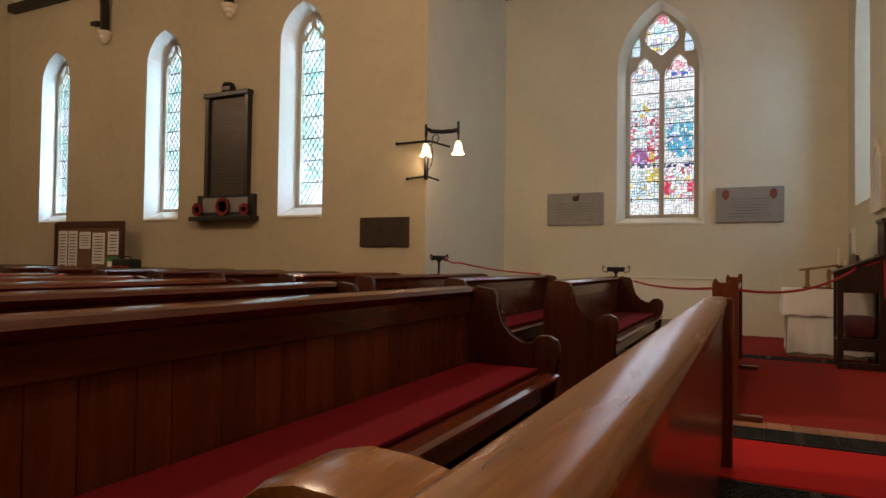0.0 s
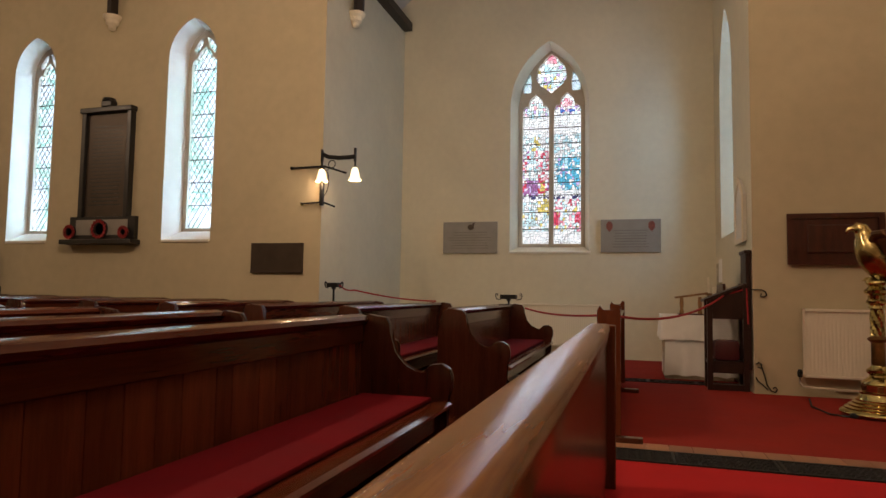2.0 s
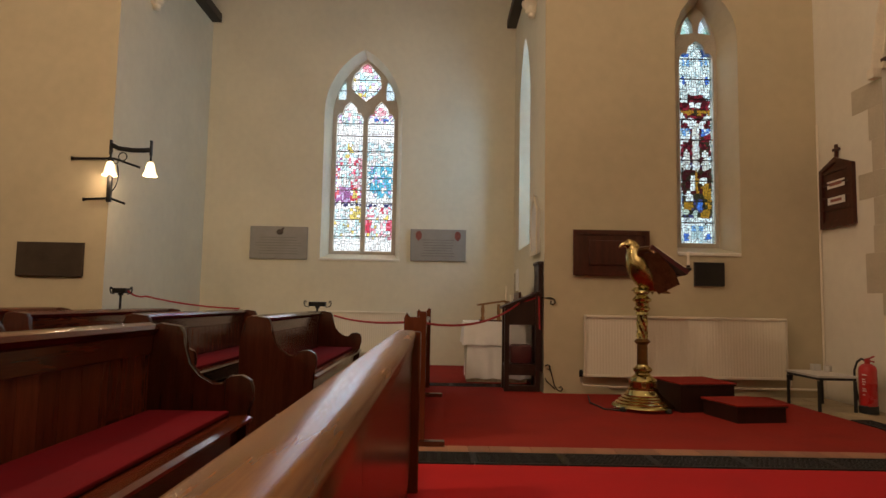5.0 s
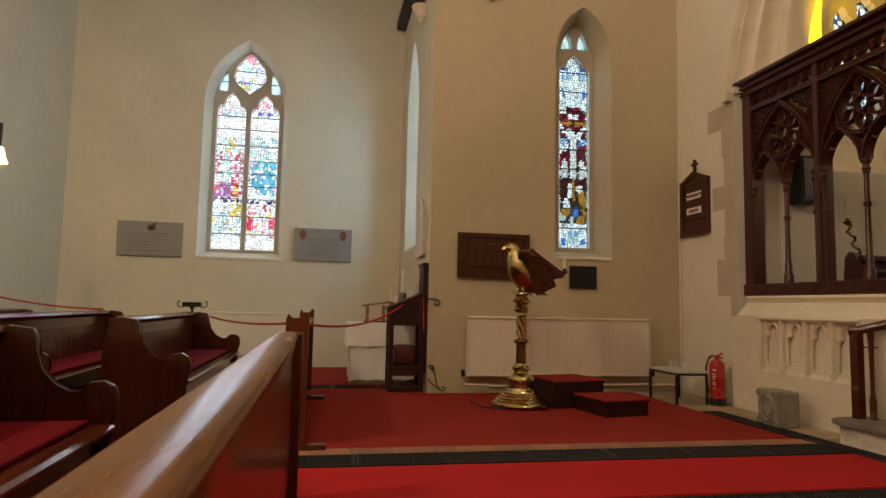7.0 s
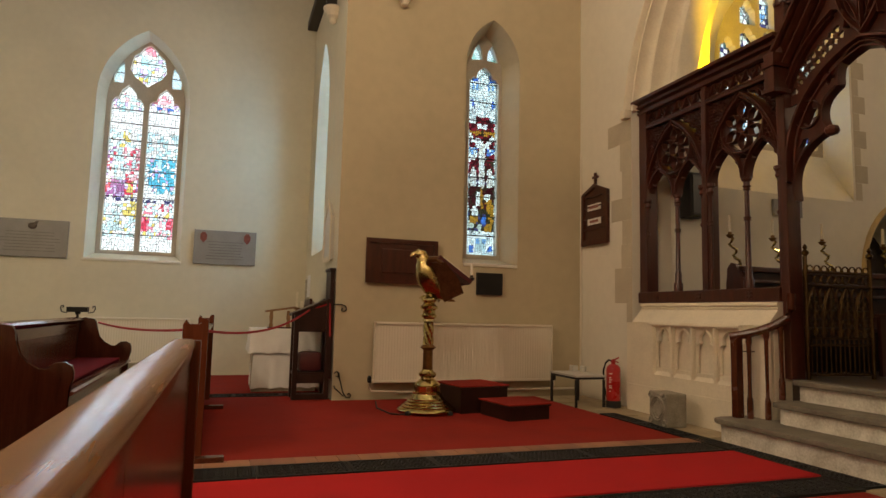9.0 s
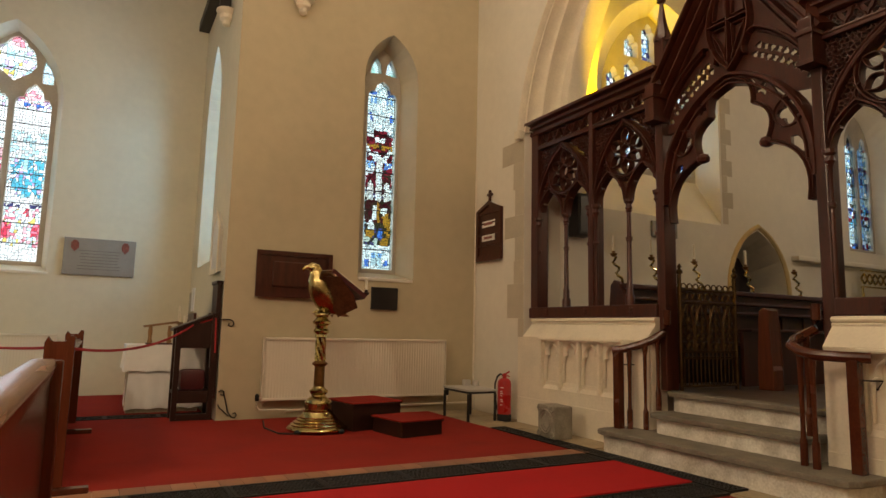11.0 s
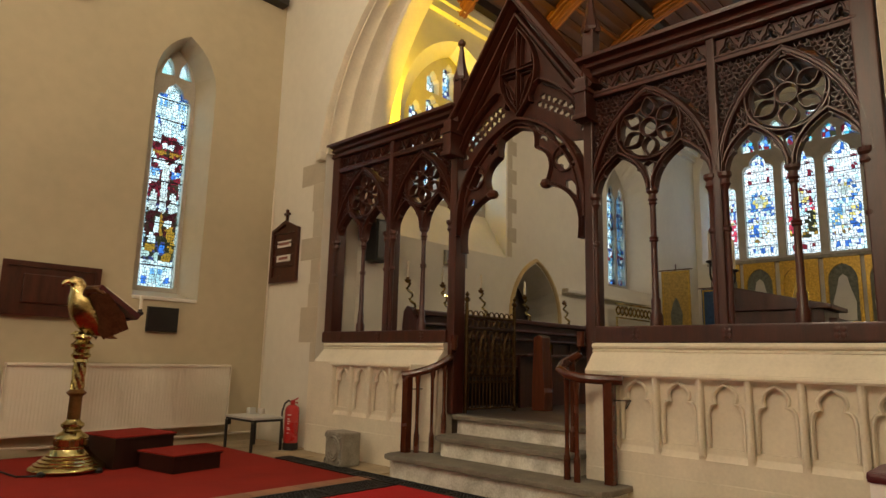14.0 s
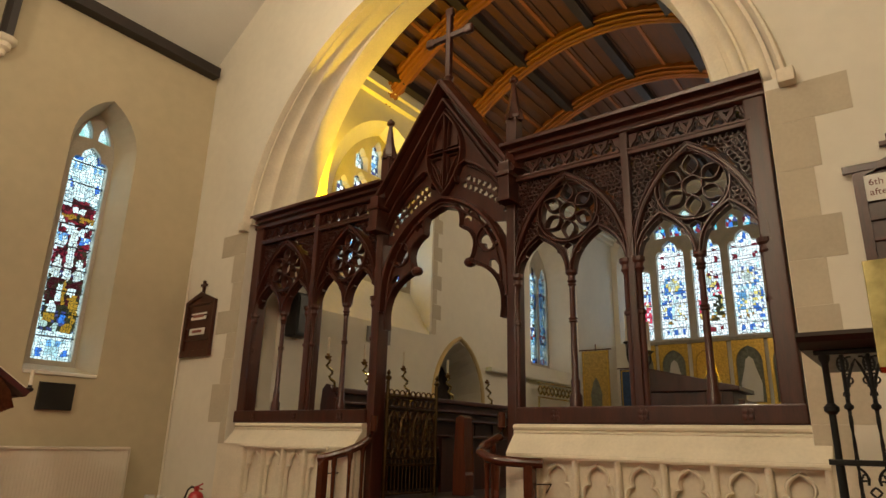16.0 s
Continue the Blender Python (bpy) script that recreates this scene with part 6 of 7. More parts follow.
radiator(1.81, 4.18, 7.60, 0.215, 0.935, "long cream panel radiator below the wall tablets")
radiator(-1.89, -0.40, 10.70, 0.2, 0.88, "cream radiator under the chapel window")
solid("pipe", tube(bmesh.new(), [(2.1, 7.64, 0.09), (3.0, 7.64, 0.1), (4.62, 7.64, 0.1)], 0.014, 8), RADIATOR, "painted heating pipe along the wall", "pipe", kind="structure", smooth=True)
solid("pipe", tube(bmesh.new(), [(4.655, 7.62, 0.02), (4.655, 7.62, 3.3)], 0.012, 8), RADIATOR, "thin painted conduit in the wall corner", "pipe", kind="structure", smooth=True)

# ---- eagle lectern ----
# wing brass coloured red-brown in place of the dark surroundings it mirrors
WING_DIM = material("wing_dark_reflections", (0.15, 0.072, 0.034), 0.34, metal=0.8, vary=0.35, scale=9, bump=0.12, fine=50)
t = thing("eagle_lectern", "polished brass eagle lectern holding an open red book", "lectern", pose(2.16, 6.58, 0))
bm = bmesh.new()
lathe(bm, [(0.30, 0.03), (0.31, 0.045), (0.30, 0.06), (0.27, 0.075), (0.272, 0.085), (0.24, 0.1), (0.242, 0.11), (0.21, 0.125), (0.212, 0.135), (0.185, 0.15), (0.186, 0.16), (0.16, 0.185), (0.15, 0.21), (0.155, 0.225)], seg=32)
part("base", bm, BRASS, t, smooth=True)
for k in range(4):
    a = k * math.pi / 2 + 0.6
    bm = bmesh.new()
    lathe(bm, [(0.02, 0.012), (0.035, 0.02), (0.035, 0.04), (0.015, 0.055)], math.cos(a) * 0.305, math.sin(a) * 0.305, 0, 8)
    part("foot", bm, BLACK, t, smooth=True)
bm = bmesh.new()
lathe(bm, [(0.13, 0.225), (0.132, 0.29), (0.14, 0.30), (0.13, 0.315), (0.10, 0.34), (0.075, 0.36), (0.072, 0.375), (0.095, 0.40), (0.095, 0.42), (0.068, 0.44), (0.055, 0.46)], seg=24)
part("lower_knop", bm, BRASS, t, smooth=True)
for k in range(6):
    a = k * math.tau / 6 + 0.3
    bm = cube(0.105, 0.145, -0.02, 0.02, 0.24, 0.285, bevel=0.004)
    bmesh.ops.rotate(bm, verts=bm.verts, cent=(0, 0, 0), matrix=Matrix.Rotation(a, 3, "Z"))
    part("collar_boss", bm, BRASS_DARK, t)
bm = bmesh.new()
lathe(bm, [(0.055, 0.46), (0.052, 0.66), (0.07, 0.675), (0.085, 0.69), (0.07, 0.705), (0.055, 0.72)], seg=24)
part("shaft", bm, BRASS_DARK, t, "dark tarnished brass shaft", smooth=True)
bm = bmesh.new()
n, m = 24, 16
rings = []
for j in range(m + 1):
    z = 0.72 + 0.235 * j / m
    rings.append([bm.verts.new(((0.05 + 0.008 * math.cos(6 * (k * math.tau / n) + j * 0.75)) * math.cos(k * math.tau / n), (0.05 + 0.008 * math.cos(6 * (k * math.tau / n) + j * 0.75)) * math.sin(k * math.tau / n), z)) for k in range(n)])
for a, b in zip(rings, rings[1:]):
    for k in range(n):
        bm.faces.new((a[k], a[(k + 1) % n], b[(k + 1) % n], b[k]))
part("twisted_stem", bm, BRASS, t, smooth=True)
bm = bmesh.new()
lathe(bm, [(0.05, 0.955), (0.065, 0.965), (0.06, 0.99), (0.08, 1.01), (0.082, 1.03), (0.065, 1.05), (0.068, 1.08), (0.092, 1.1), (0.095, 1.125), (0.075, 1.14), (0.06, 1.16), (0.085, 1.19), (0.08, 1.21), (0.03, 1.23)], seg=24)
part("capital", bm, BRASS, t, smooth=True)
for s in (-1, 1):
    bm = bmesh.new()
    tube(bm, [(0.02, s * 0.04, 1.36), (0.0, s * 0.045, 1.27), (-0.01, s * 0.045, 1.225)], [0.03, 0.022, 0.02], 8)
    for k in (-0.5, 0, 0.5):
        tube(bm, [(-0.01, s * 0.045, 1.235), (-0.05, s * 0.045 + k * 0.05, 1.235), (-0.085, s * 0.045 + k * 0.08, 1.21)], [0.013, 0.012, 0.005], 6)
    part("talon", bm, BRASS, t, smooth=True)
bm = bmesh.new()
tube(bm, [(0.16, 0, 1.22), (0.10, 0, 1.27), (0.05, 0, 1.34), (0.0, 0, 1.43), (-0.04, 0, 1.51), (-0.07, 0, 1.58), (-0.085, 0, 1.63), (-0.11, 0, 1.675), (-0.14, 0, 1.685), (-0.17, 0, 1.675)], [0.03, 0.092, 0.132, 0.142, 0.13, 0.104, 0.074, 0.066, 0.058, 0.032], 16)
tube(bm, [(-0.165, 0, 1.685), (-0.2, 0, 1.68), (-0.222, 0, 1.655), (-0.22, 0, 1.63)], [0.03, 0.024, 0.014, 0.004], 8)
# body brass toned down too, standing in for dark reflections
part("eagle_body", bm, material("eagle_dimmed_brass", (0.50, 0.38, 0.16), 0.24, metal=1.0, vary=0.35, scale=9, bump=0.15, fine=50), t, "brass eagle with raised head", smooth=True)
for s in (-1, 1):
    bm = bmesh.new()
    tube(bm, [(-0.06, s * 0.06, 1.53), (-0.03, s * 0.12, 1.615), (0.02, s * 0.2, 1.62), (0.05, s * 0.27, 1.57)], [0.035, 0.045, 0.038, 0.015], 8)
    wing = part("wing", bm, WING_DIM, t, "spread brass wing", smooth=True)
    for i in range(9):
        f = i / 8
        bm = bmesh.new()
        top = Vector((-0.05 + 0.09 * f, s * (0.07 + 0.18 * f), 1.60 - 0.03 * f))
        tip = Vector((0.14 + 0.12 * f, s * (0.10 + 0.20 * f), 1.17 + 0.09 * f))
        d = (tip - top)
        side = Vector((0.045, s * 0.03, 0.012))
        pts = [top - side * 0.5, top + side * 0.5, top + d * 0.6 + side * 0.75, tip, top + d * 0.6 - side * 0.75]
        a = [bm.verts.new(p) for p in pts]
        b = [bm.verts.new(p + Vector((0.014, s * 0.012, 0.01))) for p in pts]
        bm.faces.new(a), bm.faces.new(b[::-1])
        for k in range(5):
            bm.faces.new((a[k], a[(k + 1) % 5], b[(k + 1) % 5], b[k]))
        part("feather", bm, WING_DIM, wing)
bm = bmesh.new()
for i in range(5):
    o = (i - 2) * 0.03
    tube(bm, [(0.1, o * 0.6, 1.27), (0.19, o * 1.2, 1.22), (0.26, o * 1.6, 1.185)], [0.02, 0.02, 0.006], 6)
part("tail", bm, BRASS_DARK, t, smooth=True)
def sloped(bm, y0, y1, s0, s1, lift, thick, bend=0.0):
    """A slab on the reading slope, which falls from (0.02, 1.62) towards +x."""
    ox, oz, dx, dz = 0.04, 1.625, 0.82, -0.57
    nx, nz = 0.57, 0.82
    vs = []
    for l in (lift, lift + thick):
        for y, s in ((y0, s0), (y1, s0), (y1, s1), (y0, s1)):
            k = l + bend * abs(y)
            vs.append(bm.verts.new((ox + dx * s + nx * k, y, oz + dz * s + nz * k)))
    for q in ((3, 2, 1, 0), (4, 5, 6, 7), (0, 1, 5, 4), (1, 2, 6, 5), (2, 3, 7, 6), (3, 0, 4, 7)):
        bm.faces.new([vs[i] for i in q])
    return bm


part("book_rest", sloped(bmesh.new(), -0.2, 0.2, 0.0, 0.42, -0.02, 0.015), BRASS_DARK, t)
bk = thing("open_book", "large open book with dark red covers on the eagle's wings", "book", pose(2.16, 6.58, 0))
bm = sloped(bmesh.new(), -0.25, 0.0, -0.03, 0.42, -0.035, 0.047, 0.05)
sloped(bm, 0.0, 0.25, -0.03, 0.42, -0.035, 0.047, 0.05)
part("cover", bm, BOOK, bk)
bm = sloped(bmesh.new(), -0.235, 0.0, 0.012, 0.37, 0.012, 0.012, 0.05)
sloped(bm, 0.0, 0.235, 0.012, 0.37, 0.012, 0.012, 0.05)
part("pages", bm, WAX, bk, "cream page block")
cd = thing("lectern_candle", "white candle in a small dark holder beside the book", "candle", pose(2.58, 6.42, 0))
bm = bmesh.new()
lathe(bm, [(0.014, 1.41), (0.03, 1.42), (0.034, 1.44), (0.018, 1.45), (0.018, 1.47)], 0, 0, 0, 10)
tube(bm, [(0, 0, 1.41), (-0.03, 0.03, 1.37), (-0.14, 0.1, 1.38)], 0.008, 6)
part("holder", bm, OAK_BLACK, cd, smooth=True)
bm = bmesh.new()
lathe(bm, [(0.015, 1.45), (0.015, 1.6), (0.004, 1.605)], 0, 0, 0, 10)
part("wax", bm, WAX, cd, smooth=True)
solid("floor_cable", tube(bmesh.new(), [(1.88, 6.42, 0.02), (1.75, 6.5, 0.02), (1.7, 6.9, 0.02), (1.8, 7.4, 0.02)], 0.008, 6), BLACK, "black cable from the lectern over the carpet", "cable", smooth=True)

# carpeted reader's steps
def reader_box(label, x, y, turn, w, d, h, z):
    t = thing("reader_step", label, "step", pose(x, y, 0, 0, 0, turn), "reader's steps")
    part("case", cube(-w / 2 + 0.015, w / 2 - 0.015, -d / 2 + 0.015, d / 2 - 0.015, z, h - 0.022), OAK_DEEP, t)
    part("plinth", cube(-w / 2, w / 2, -d / 2, d / 2, h - 0.022, h - 0.006, bevel=0.004), OAK_DEEP, t)
    part("carpet_top", cube(-w / 2 - 0.004, w / 2 + 0.004, -d / 2 - 0.004, d / 2 + 0.004, h - 0.005, h + 0.008, bevel=0.004), CARPET, t, "red carpet top")


reader_box("dark wooden step with a red carpet top", 2.98, 6.16, 10, 0.52, 0.56, 0.165, 0.012)
reader_box("higher dark wooden step with a red carpet top", 2.72, 6.72, 10, 0.62, 0.58, 0.29, 0.012)

# ---- corner by the chancel wall ----
t = thing("low_bench", "low black metal bench with a grey laminate top", "bench", pose(4.15, 6.87, 0))
part("top", cube(-0.20, 0.20, -0.31, 0.31, 0.355, 0.378, bevel=0.003), GREY_TOP, t)
part("frame", cube(-0.19, 0.19, -0.30, 0.30, 0.33, 0.354), BLACK, t)
for x in (-0.185, 0.185):
    for y in (-0.285, 0.285):
        part("leg", cube(x - 0.012, x + 0.012, y - 0.012, y + 0.012, 0.012, 0.325), BLACK, t)
solid("socket_box", cube(4.2, 4.28, 7.06, 7.14, 0.379, 0.45, bevel=0.006), GREY_TOP, "small grey box on the low bench", "box")
solid("small_jar", lathe(bmesh.new(), [(0.035, 0.379), (0.04, 0.39), (0.04, 0.44), (0.03, 0.45)], 4.30, 6.98, 0, 12), MARBLE_PALE, "small pale pot on the low bench", "pot", smooth=True)

t = thing("fire_extinguisher", "red fire extinguisher with black hose on the stone floor", "fire extinguisher", pose(4.45, 6.56, 0))
bm = bmesh.new()
lathe(bm, [(0.08, 0.085), (0.082, 0.1), (0.082, 0.44), (0.075, 0.475), (0.05, 0.50), (0.025, 0.51), (0.022, 0.53)], seg=20)
part("cylinder", bm, RED_PAINT, t, smooth=True)
bm = bmesh.new()
lathe(bm, [(0.084, 0.012), (0.086, 0.02), (0.086, 0.085), (0.08, 0.09)], seg=20)
part("base_ring", bm, BLACK, t, smooth=True)
bm = bmesh.new()
box(bm, -0.02, 0.02, -0.02, 0.02, 0.52, 0.555, 0.004)
tube(bm, [(0, 0.03, 0.55), (0.0, -0.04, 0.565), (0, -0.1, 0.59)], 0.009, 6)
tube(bm, [(0, 0.0, 0.535), (0.0, -0.05, 0.54), (0, -0.1, 0.535)], 0.008, 6)
part("valve_handle", bm, RED_PAINT, t, smooth=True)
bm = bmesh.new()
tube(bm, [(0, 0.02, 0.535), (0, 0.09, 0.55), (0, 0.16, 0.51), (0, 0.205, 0.42), (0, 0.205, 0.30), (0, 0.17, 0.17), (0, 0.12, 0.08)], 0.011, 8)
part("hose", bm, BLACK, t, smooth=True)
for k, (z, w) in enumerate(((0.40, 0.05), (0.355, 0.035), (0.33, 0.045), (0.305, 0.03), (0.26, 0.04), (0.24, 0.045), (0.2, 0.03))):
    bm = bmesh.new()
    a0 = 3.5
    vs = []
    for zz in (z - 0.005, z + 0.005):
        vs.append([bm.verts.new((0.0835 * math.cos(a0 + j * w * 2), 0.0835 * math.sin(a0 + j * w * 2), zz)) for j in range(6)])
    for j in range(5):
        bm.faces.new((vs[0][j], vs[0][j + 1], vs[1][j + 1], vs[1][j]))
    part("writing", bm, WHITE_PAPER, t)

t = thing("carved_stone", "weathered carved stone block on the floor", "stone block", pose(4.26, 5.36, 0, 0, 0, -6))
bm = bmesh.new()
box(bm, -0.11, 0.11, -0.155, 0.155, 0.01, 0.335, 0.02)
part("block", bm, STONE_OLD, t)
bm = bmesh.new()
rib(bm, circle(0, 0.175, 0.115, 22), 0.02, "x", -0.125, -0.10, closed=True)
rib(bm, lobed(0, 0.175, 0.09, 4, 0.2, 24), 0.016, "x", -0.12, -0.10, closed=True)
for a, b in ((-0.12, 0.05), (0.12, 0.05), (-0.12, 0.3), (0.12, 0.3)):
    rib(bm, lobed(a, b, 0.03, 3, 0.4, 14), 0.016, "x", -0.122, -0.1, closed=True)
part("carving", bm, STONE_OLD, t)


def hymn_board(label, y0, y1, z0, z1, x, lines, m=None, cross=True):
    t = thing("hymn_board", label, "hymn board", m)
    c, w = (y0 + y1) / 2, (y1 - y0)
    gable = [(y0, z0), (y1, z0), (y1, z1), (c, z1 + w * 0.18), (y0, z1)]
    part("board", prism(bmesh.new(), gable, "x", x, x - 0.03), OAK, t)
    inner = [(y0 + 0.045, z0 + 0.05), (y1 - 0.045, z0 + 0.05), (y1 - 0.045, z1 - 0.02), (c, z1 + w * 0.1), (y0 + 0.045, z1 - 0.02)]
    outer = [(y0 - 0.012, z0 - 0.012), (y1 + 0.012, z0 - 0.012), (y1 + 0.012, z1), (c, z1 + w * 0.18 + 0.012), (y0 - 0.012, z1)]
    part("frame", holed(bmesh.new(), "x", x - 0.055, x - 0.03, outer, [(inner, inner)]), OAK, t)
    n = 4
    for i in range(n + 1):
        z = z0 + 0.06 + (z1 - z0 - 0.1) * i / n
        part("slat", cube(x - 0.048, x - 0.03, y0 + 0.045, y1 - 0.045, z - 0.012, z + 0.012, bevel=0.003), OAK, t)
    if cross:
        bm = bmesh.new()
        zz = z1 + w * 0.18
        box(bm, x - 0.04, x - 0.01, c - 0.016, c + 0.016, zz, zz + 0.16, 0.003), box(bm, x - 0.042, x - 0.008, c - 0.055, c + 0.055, zz + 0.085, zz + 0.115, 0.003)
        part("cross", bm, OAK, t)
    for z, h, k in lines:
        part("card", cube(x - 0.046, x - 0.04, c - w * 0.27, c + w * 0.27, z, z + h), WHITE_PAPER, t)
        bars(t, "x", x - 0.0465, c - w * 0.2, c + w * 0.2, z + 0.01, z + h - 0.01, 1, material("card_ink", (0.3, 0.12, 0.1), 0.7), k, 0.5)
    return t


hymn_board("dark oak hymn board with a cross and two number cards", 6.97, 7.55, 2.01, 2.70, 4.68, ((2.46, 0.085, 41), (2.27, 0.085, 42)))


# ---- side chapel furniture ----
t = thing("altar_table", "small altar table under a white linen cloth", "altar table", pose(0.86, 8.92, 0))
def cloth(bm, x0, x1, y0, y1, z0, z1, amp, seed):
    """Cloth over a box, with soft hanging folds."""
    random.seed(seed)
    path = []
    n = 14
    for i in range(n + 1):
        path.append((x0, y1 + (y0 - y1) * i / n))
    for i in range(1, 2 * n + 1):
        path.append((x0 + (x1 - x0) * i / (2 * n), y0))
    for i in range(1, n + 1):
        path.append((x1, y0 + (y1 - y0) * i / n))
    cx, cy = (x0 + x1) / 2, (y0 + y1) / 2
    top = [bm.verts.new((x, y, z1)) for x, y in path]
    rows = [top]
    for k in (0.3, 0.65, 1.0):
        row = []
        for i, (x, y) in enumerate(path):
            w = 1 + amp * k * (0.6 + math.sin(i * 1.35 + seed) * 0.5 + math.sin(i * 0.57) * 0.4)
            row.append(bm.verts.new((cx + (x - cx) * w, cy + (y - cy) * w, z1 + (z0 - z1) * k + 0.008 * math.sin(i * 0.8))))
        rows.append(row)
    for a, b in zip(rows, rows[1:]):
        for i in range(len(a) - 1):
            bm.faces.new((a[i], a[i + 1], b[i + 1], b[i]))
    bm.faces.new(top)
    return bm


part("table_body", cube(-0.40, 0.40, -0.38, 0.38, 0.012, 0.785, bevel=0.01), BROCADE, t, "faded patterned frontal")
cl = solid("altar_cloth", cloth(bmesh.new(), -0.385, 0.43, -0.40, 0.30, 0.06, 0.795, 0.05, 2), LINEN, "white linen cloth hanging over the altar table", "altar cloth", smooth=True)
cl.matrix_world = pose(0.86, 8.92, 0)
cl = solid("altar_cloth", cloth(bmesh.new(), -0.44, 0.44, -0.43, 0.32, 0.50, 0.806, 0.05, 5), LINEN, "shorter white linen cloth over the altar table", "altar cloth", smooth=True)
cl.matrix_world = pose(0.86, 8.92, 0)
t = thing("book_stand", "small pale oak missal stand on the altar cloth", "book stand", pose(0.80, 8.85, 0))
WOODPALE = material("pale_oak", (0.27, 0.14, 0.05), 0.45, vary=0.25, scale=6, bump=0.08)
bm = bmesh.new()
prism(bm, [(-0.19, 1.015), (0.19, 1.075), (0.19, 1.10), (-0.19, 1.04)], "y", -0.14, 0.14, 0.004)
part("top", bm, WOODPALE, t)
for x in (-0.12, 0.1):
    bm = bmesh.new()
    lathe(bm, [(0.025, 0.82), (0.03, 0.85), (0.018, 0.88), (0.026, 0.95), (0.02, 1.04)], x, -0.08, 0, 10)
    part("leg", bm, WOODPALE, t, smooth=True)
part("foot_bar", cube(-0.16, 0.14, -0.11, 0.12, 0.806, 0.825, bevel=0.004), OAK, t)


def candle(label, x, y, z, h, r=0.022, stick=0.1):
    c = thing("candlestick", label, "candle", pose(x, y, z), "candles")
    bm = bmesh.new()
    lathe(bm, [(0.06, 0), (0.06, 0.008), (0.02, 0.02), (0.014, 0.03), (0.014, stick - 0.03), (0.05, stick - 0.015), (0.055, stick), (0.02, stick + 0.004)], 0, 0, 0, 12)
    part("holder", bm, BRASS_DARK, c, smooth=True)
    bm = bmesh.new()
    lathe(bm, [(r, stick), (r, stick + h), (r * 0.3, stick + h + 0.004)], 0, 0, 0, 12)
    part("wax", bm, WAX, c, smooth=True)


candle("tall white candle in a brass holder", 1.00, 8.75, 0.806, 0.20, 0.016, 0.28)
candle("thick white candle on a low holder", 1.06, 8.66, 0.806, 0.16, 0.022, 0.2)
candle("thick white candle on a low holder", 1.19, 8.66, 0.806, 0.17, 0.022, 0.2)
solid("wooden_cup", lathe(bmesh.new(), [(0.03, 0.806), (0.04, 0.81), (0.015, 0.9), (0.03, 0.98), (0.032, 1.12), (0.028, 1.12), (0.02, 1.0)], 1.125, 8.72, 0, 12), OAK, "dark turned wooden cup on the altar", "cup", smooth=True)

t = thing("prayer_desk", "dark oak prayer desk with a sloping top and tall back", "prayer desk")
for x in (0.90, 1.27):
    for y in (7.74, 8.02):
        part("leg", cube(x - 0.028, x + 0.028, y - 0.028, y + 0.028, 0.012, 1.0 if x < 1 else 1.2, bevel=0.004), OAK_DEEP, t)
bm = bmesh.new()
prism(bm, [(0.84, 0.985), (1.31, 1.185), (1.31, 1.215), (0.84, 1.015)], "y", 7.70, 8.07, 0.004)
part("sloping_top", bm, OAK_DEEP, t)
bm = bmesh.new()
prism(bm, [(0.875, 0.80), (1.295, 0.80), (1.295, 1.18), (0.875, 1.0)], "y", 7.732, 7.748)
part("side_panel", bm, OAK_DEEP, t)
part("lower_rail", cube(0.90, 1.27, 7.73, 7.76, 0.2, 0.3, bevel=0.004), OAK_DEEP, t)
part("shelf", cube(0.88, 1.29, 7.73, 8.04, 0.30, 0.33), OAK_DEEP, t)
part("foot_rail", cube(0.87, 1.30, 7.715, 7.77, 0.012, 0.08, bevel=0.006), OAK_DEEP, t)
part("back_panel", cube(1.275, 1.325, 7.72, 8.06, 0.25, 1.55, bevel=0.006), OAK_DEEP, t)
part("back_moulding", cube(1.26, 1.335, 7.70, 8.08, 1.53, 1.57, bevel=0.008), OAK_DEEP, t)
solid("kneeler", cube(0.95, 1.22, 7.79, 8.0, 0.331, 0.56, bevel=0.05), BOOK, "dark red padded kneeler on the prayer desk shelf", "kneeler", smooth=True)
t = thing("picture_board", "standing board with white cards beside the desk", "display board")
part("panel", cube(1.10, 1.125, 8.45, 8.75, 1.19, 1.46), BROCADE, t)
part("card", cube(1.088, 1.098, 8.2, 8.44, 1.22, 1.50), WHITE_PAPER, t)
part("support", cube(1.10, 1.13, 8.2, 8.75, 0.806, 1.2), OAK, t)
t = thing("iron_bracket", "black scrolled iron bracket on the wall corner", "iron bracket")
bm = bmesh.new()
rib(bm, [(1.30, 1.13), (1.42, 1.13), (1.46, 1.11), (1.47, 1.07), (1.44, 1.05), (1.41, 1.06), (1.42, 1.09)], 0.012, "y", NW - 0.03, NW - 0.012)
part("upper_scroll", bm, IRON, t)
bm = bmesh.new()
rib(bm, [(1.35, 0.32), (1.38, 0.34), (1.41, 0.32), (1.40, 0.28), (1.37, 0.29)], 0.012, "y", NW - 0.03, NW - 0.012)
rib(bm, [(1.40, 0.33), (1.43, 0.22), (1.46, 0.1), (1.5, 0.04), (1.54, 0.03), (1.56, 0.06), (1.54, 0.085), (1.515, 0.07)], 0.012, "y", NW - 0.03, NW - 0.012)
rib(bm, [(1.35, 0.18), (1.37, 0.14), (1.41, 0.11), (1.47, 0.05)], 0.012, "y", NW - 0.03, NW - 0.012)
part("lower_scroll", bm, IRON, t)


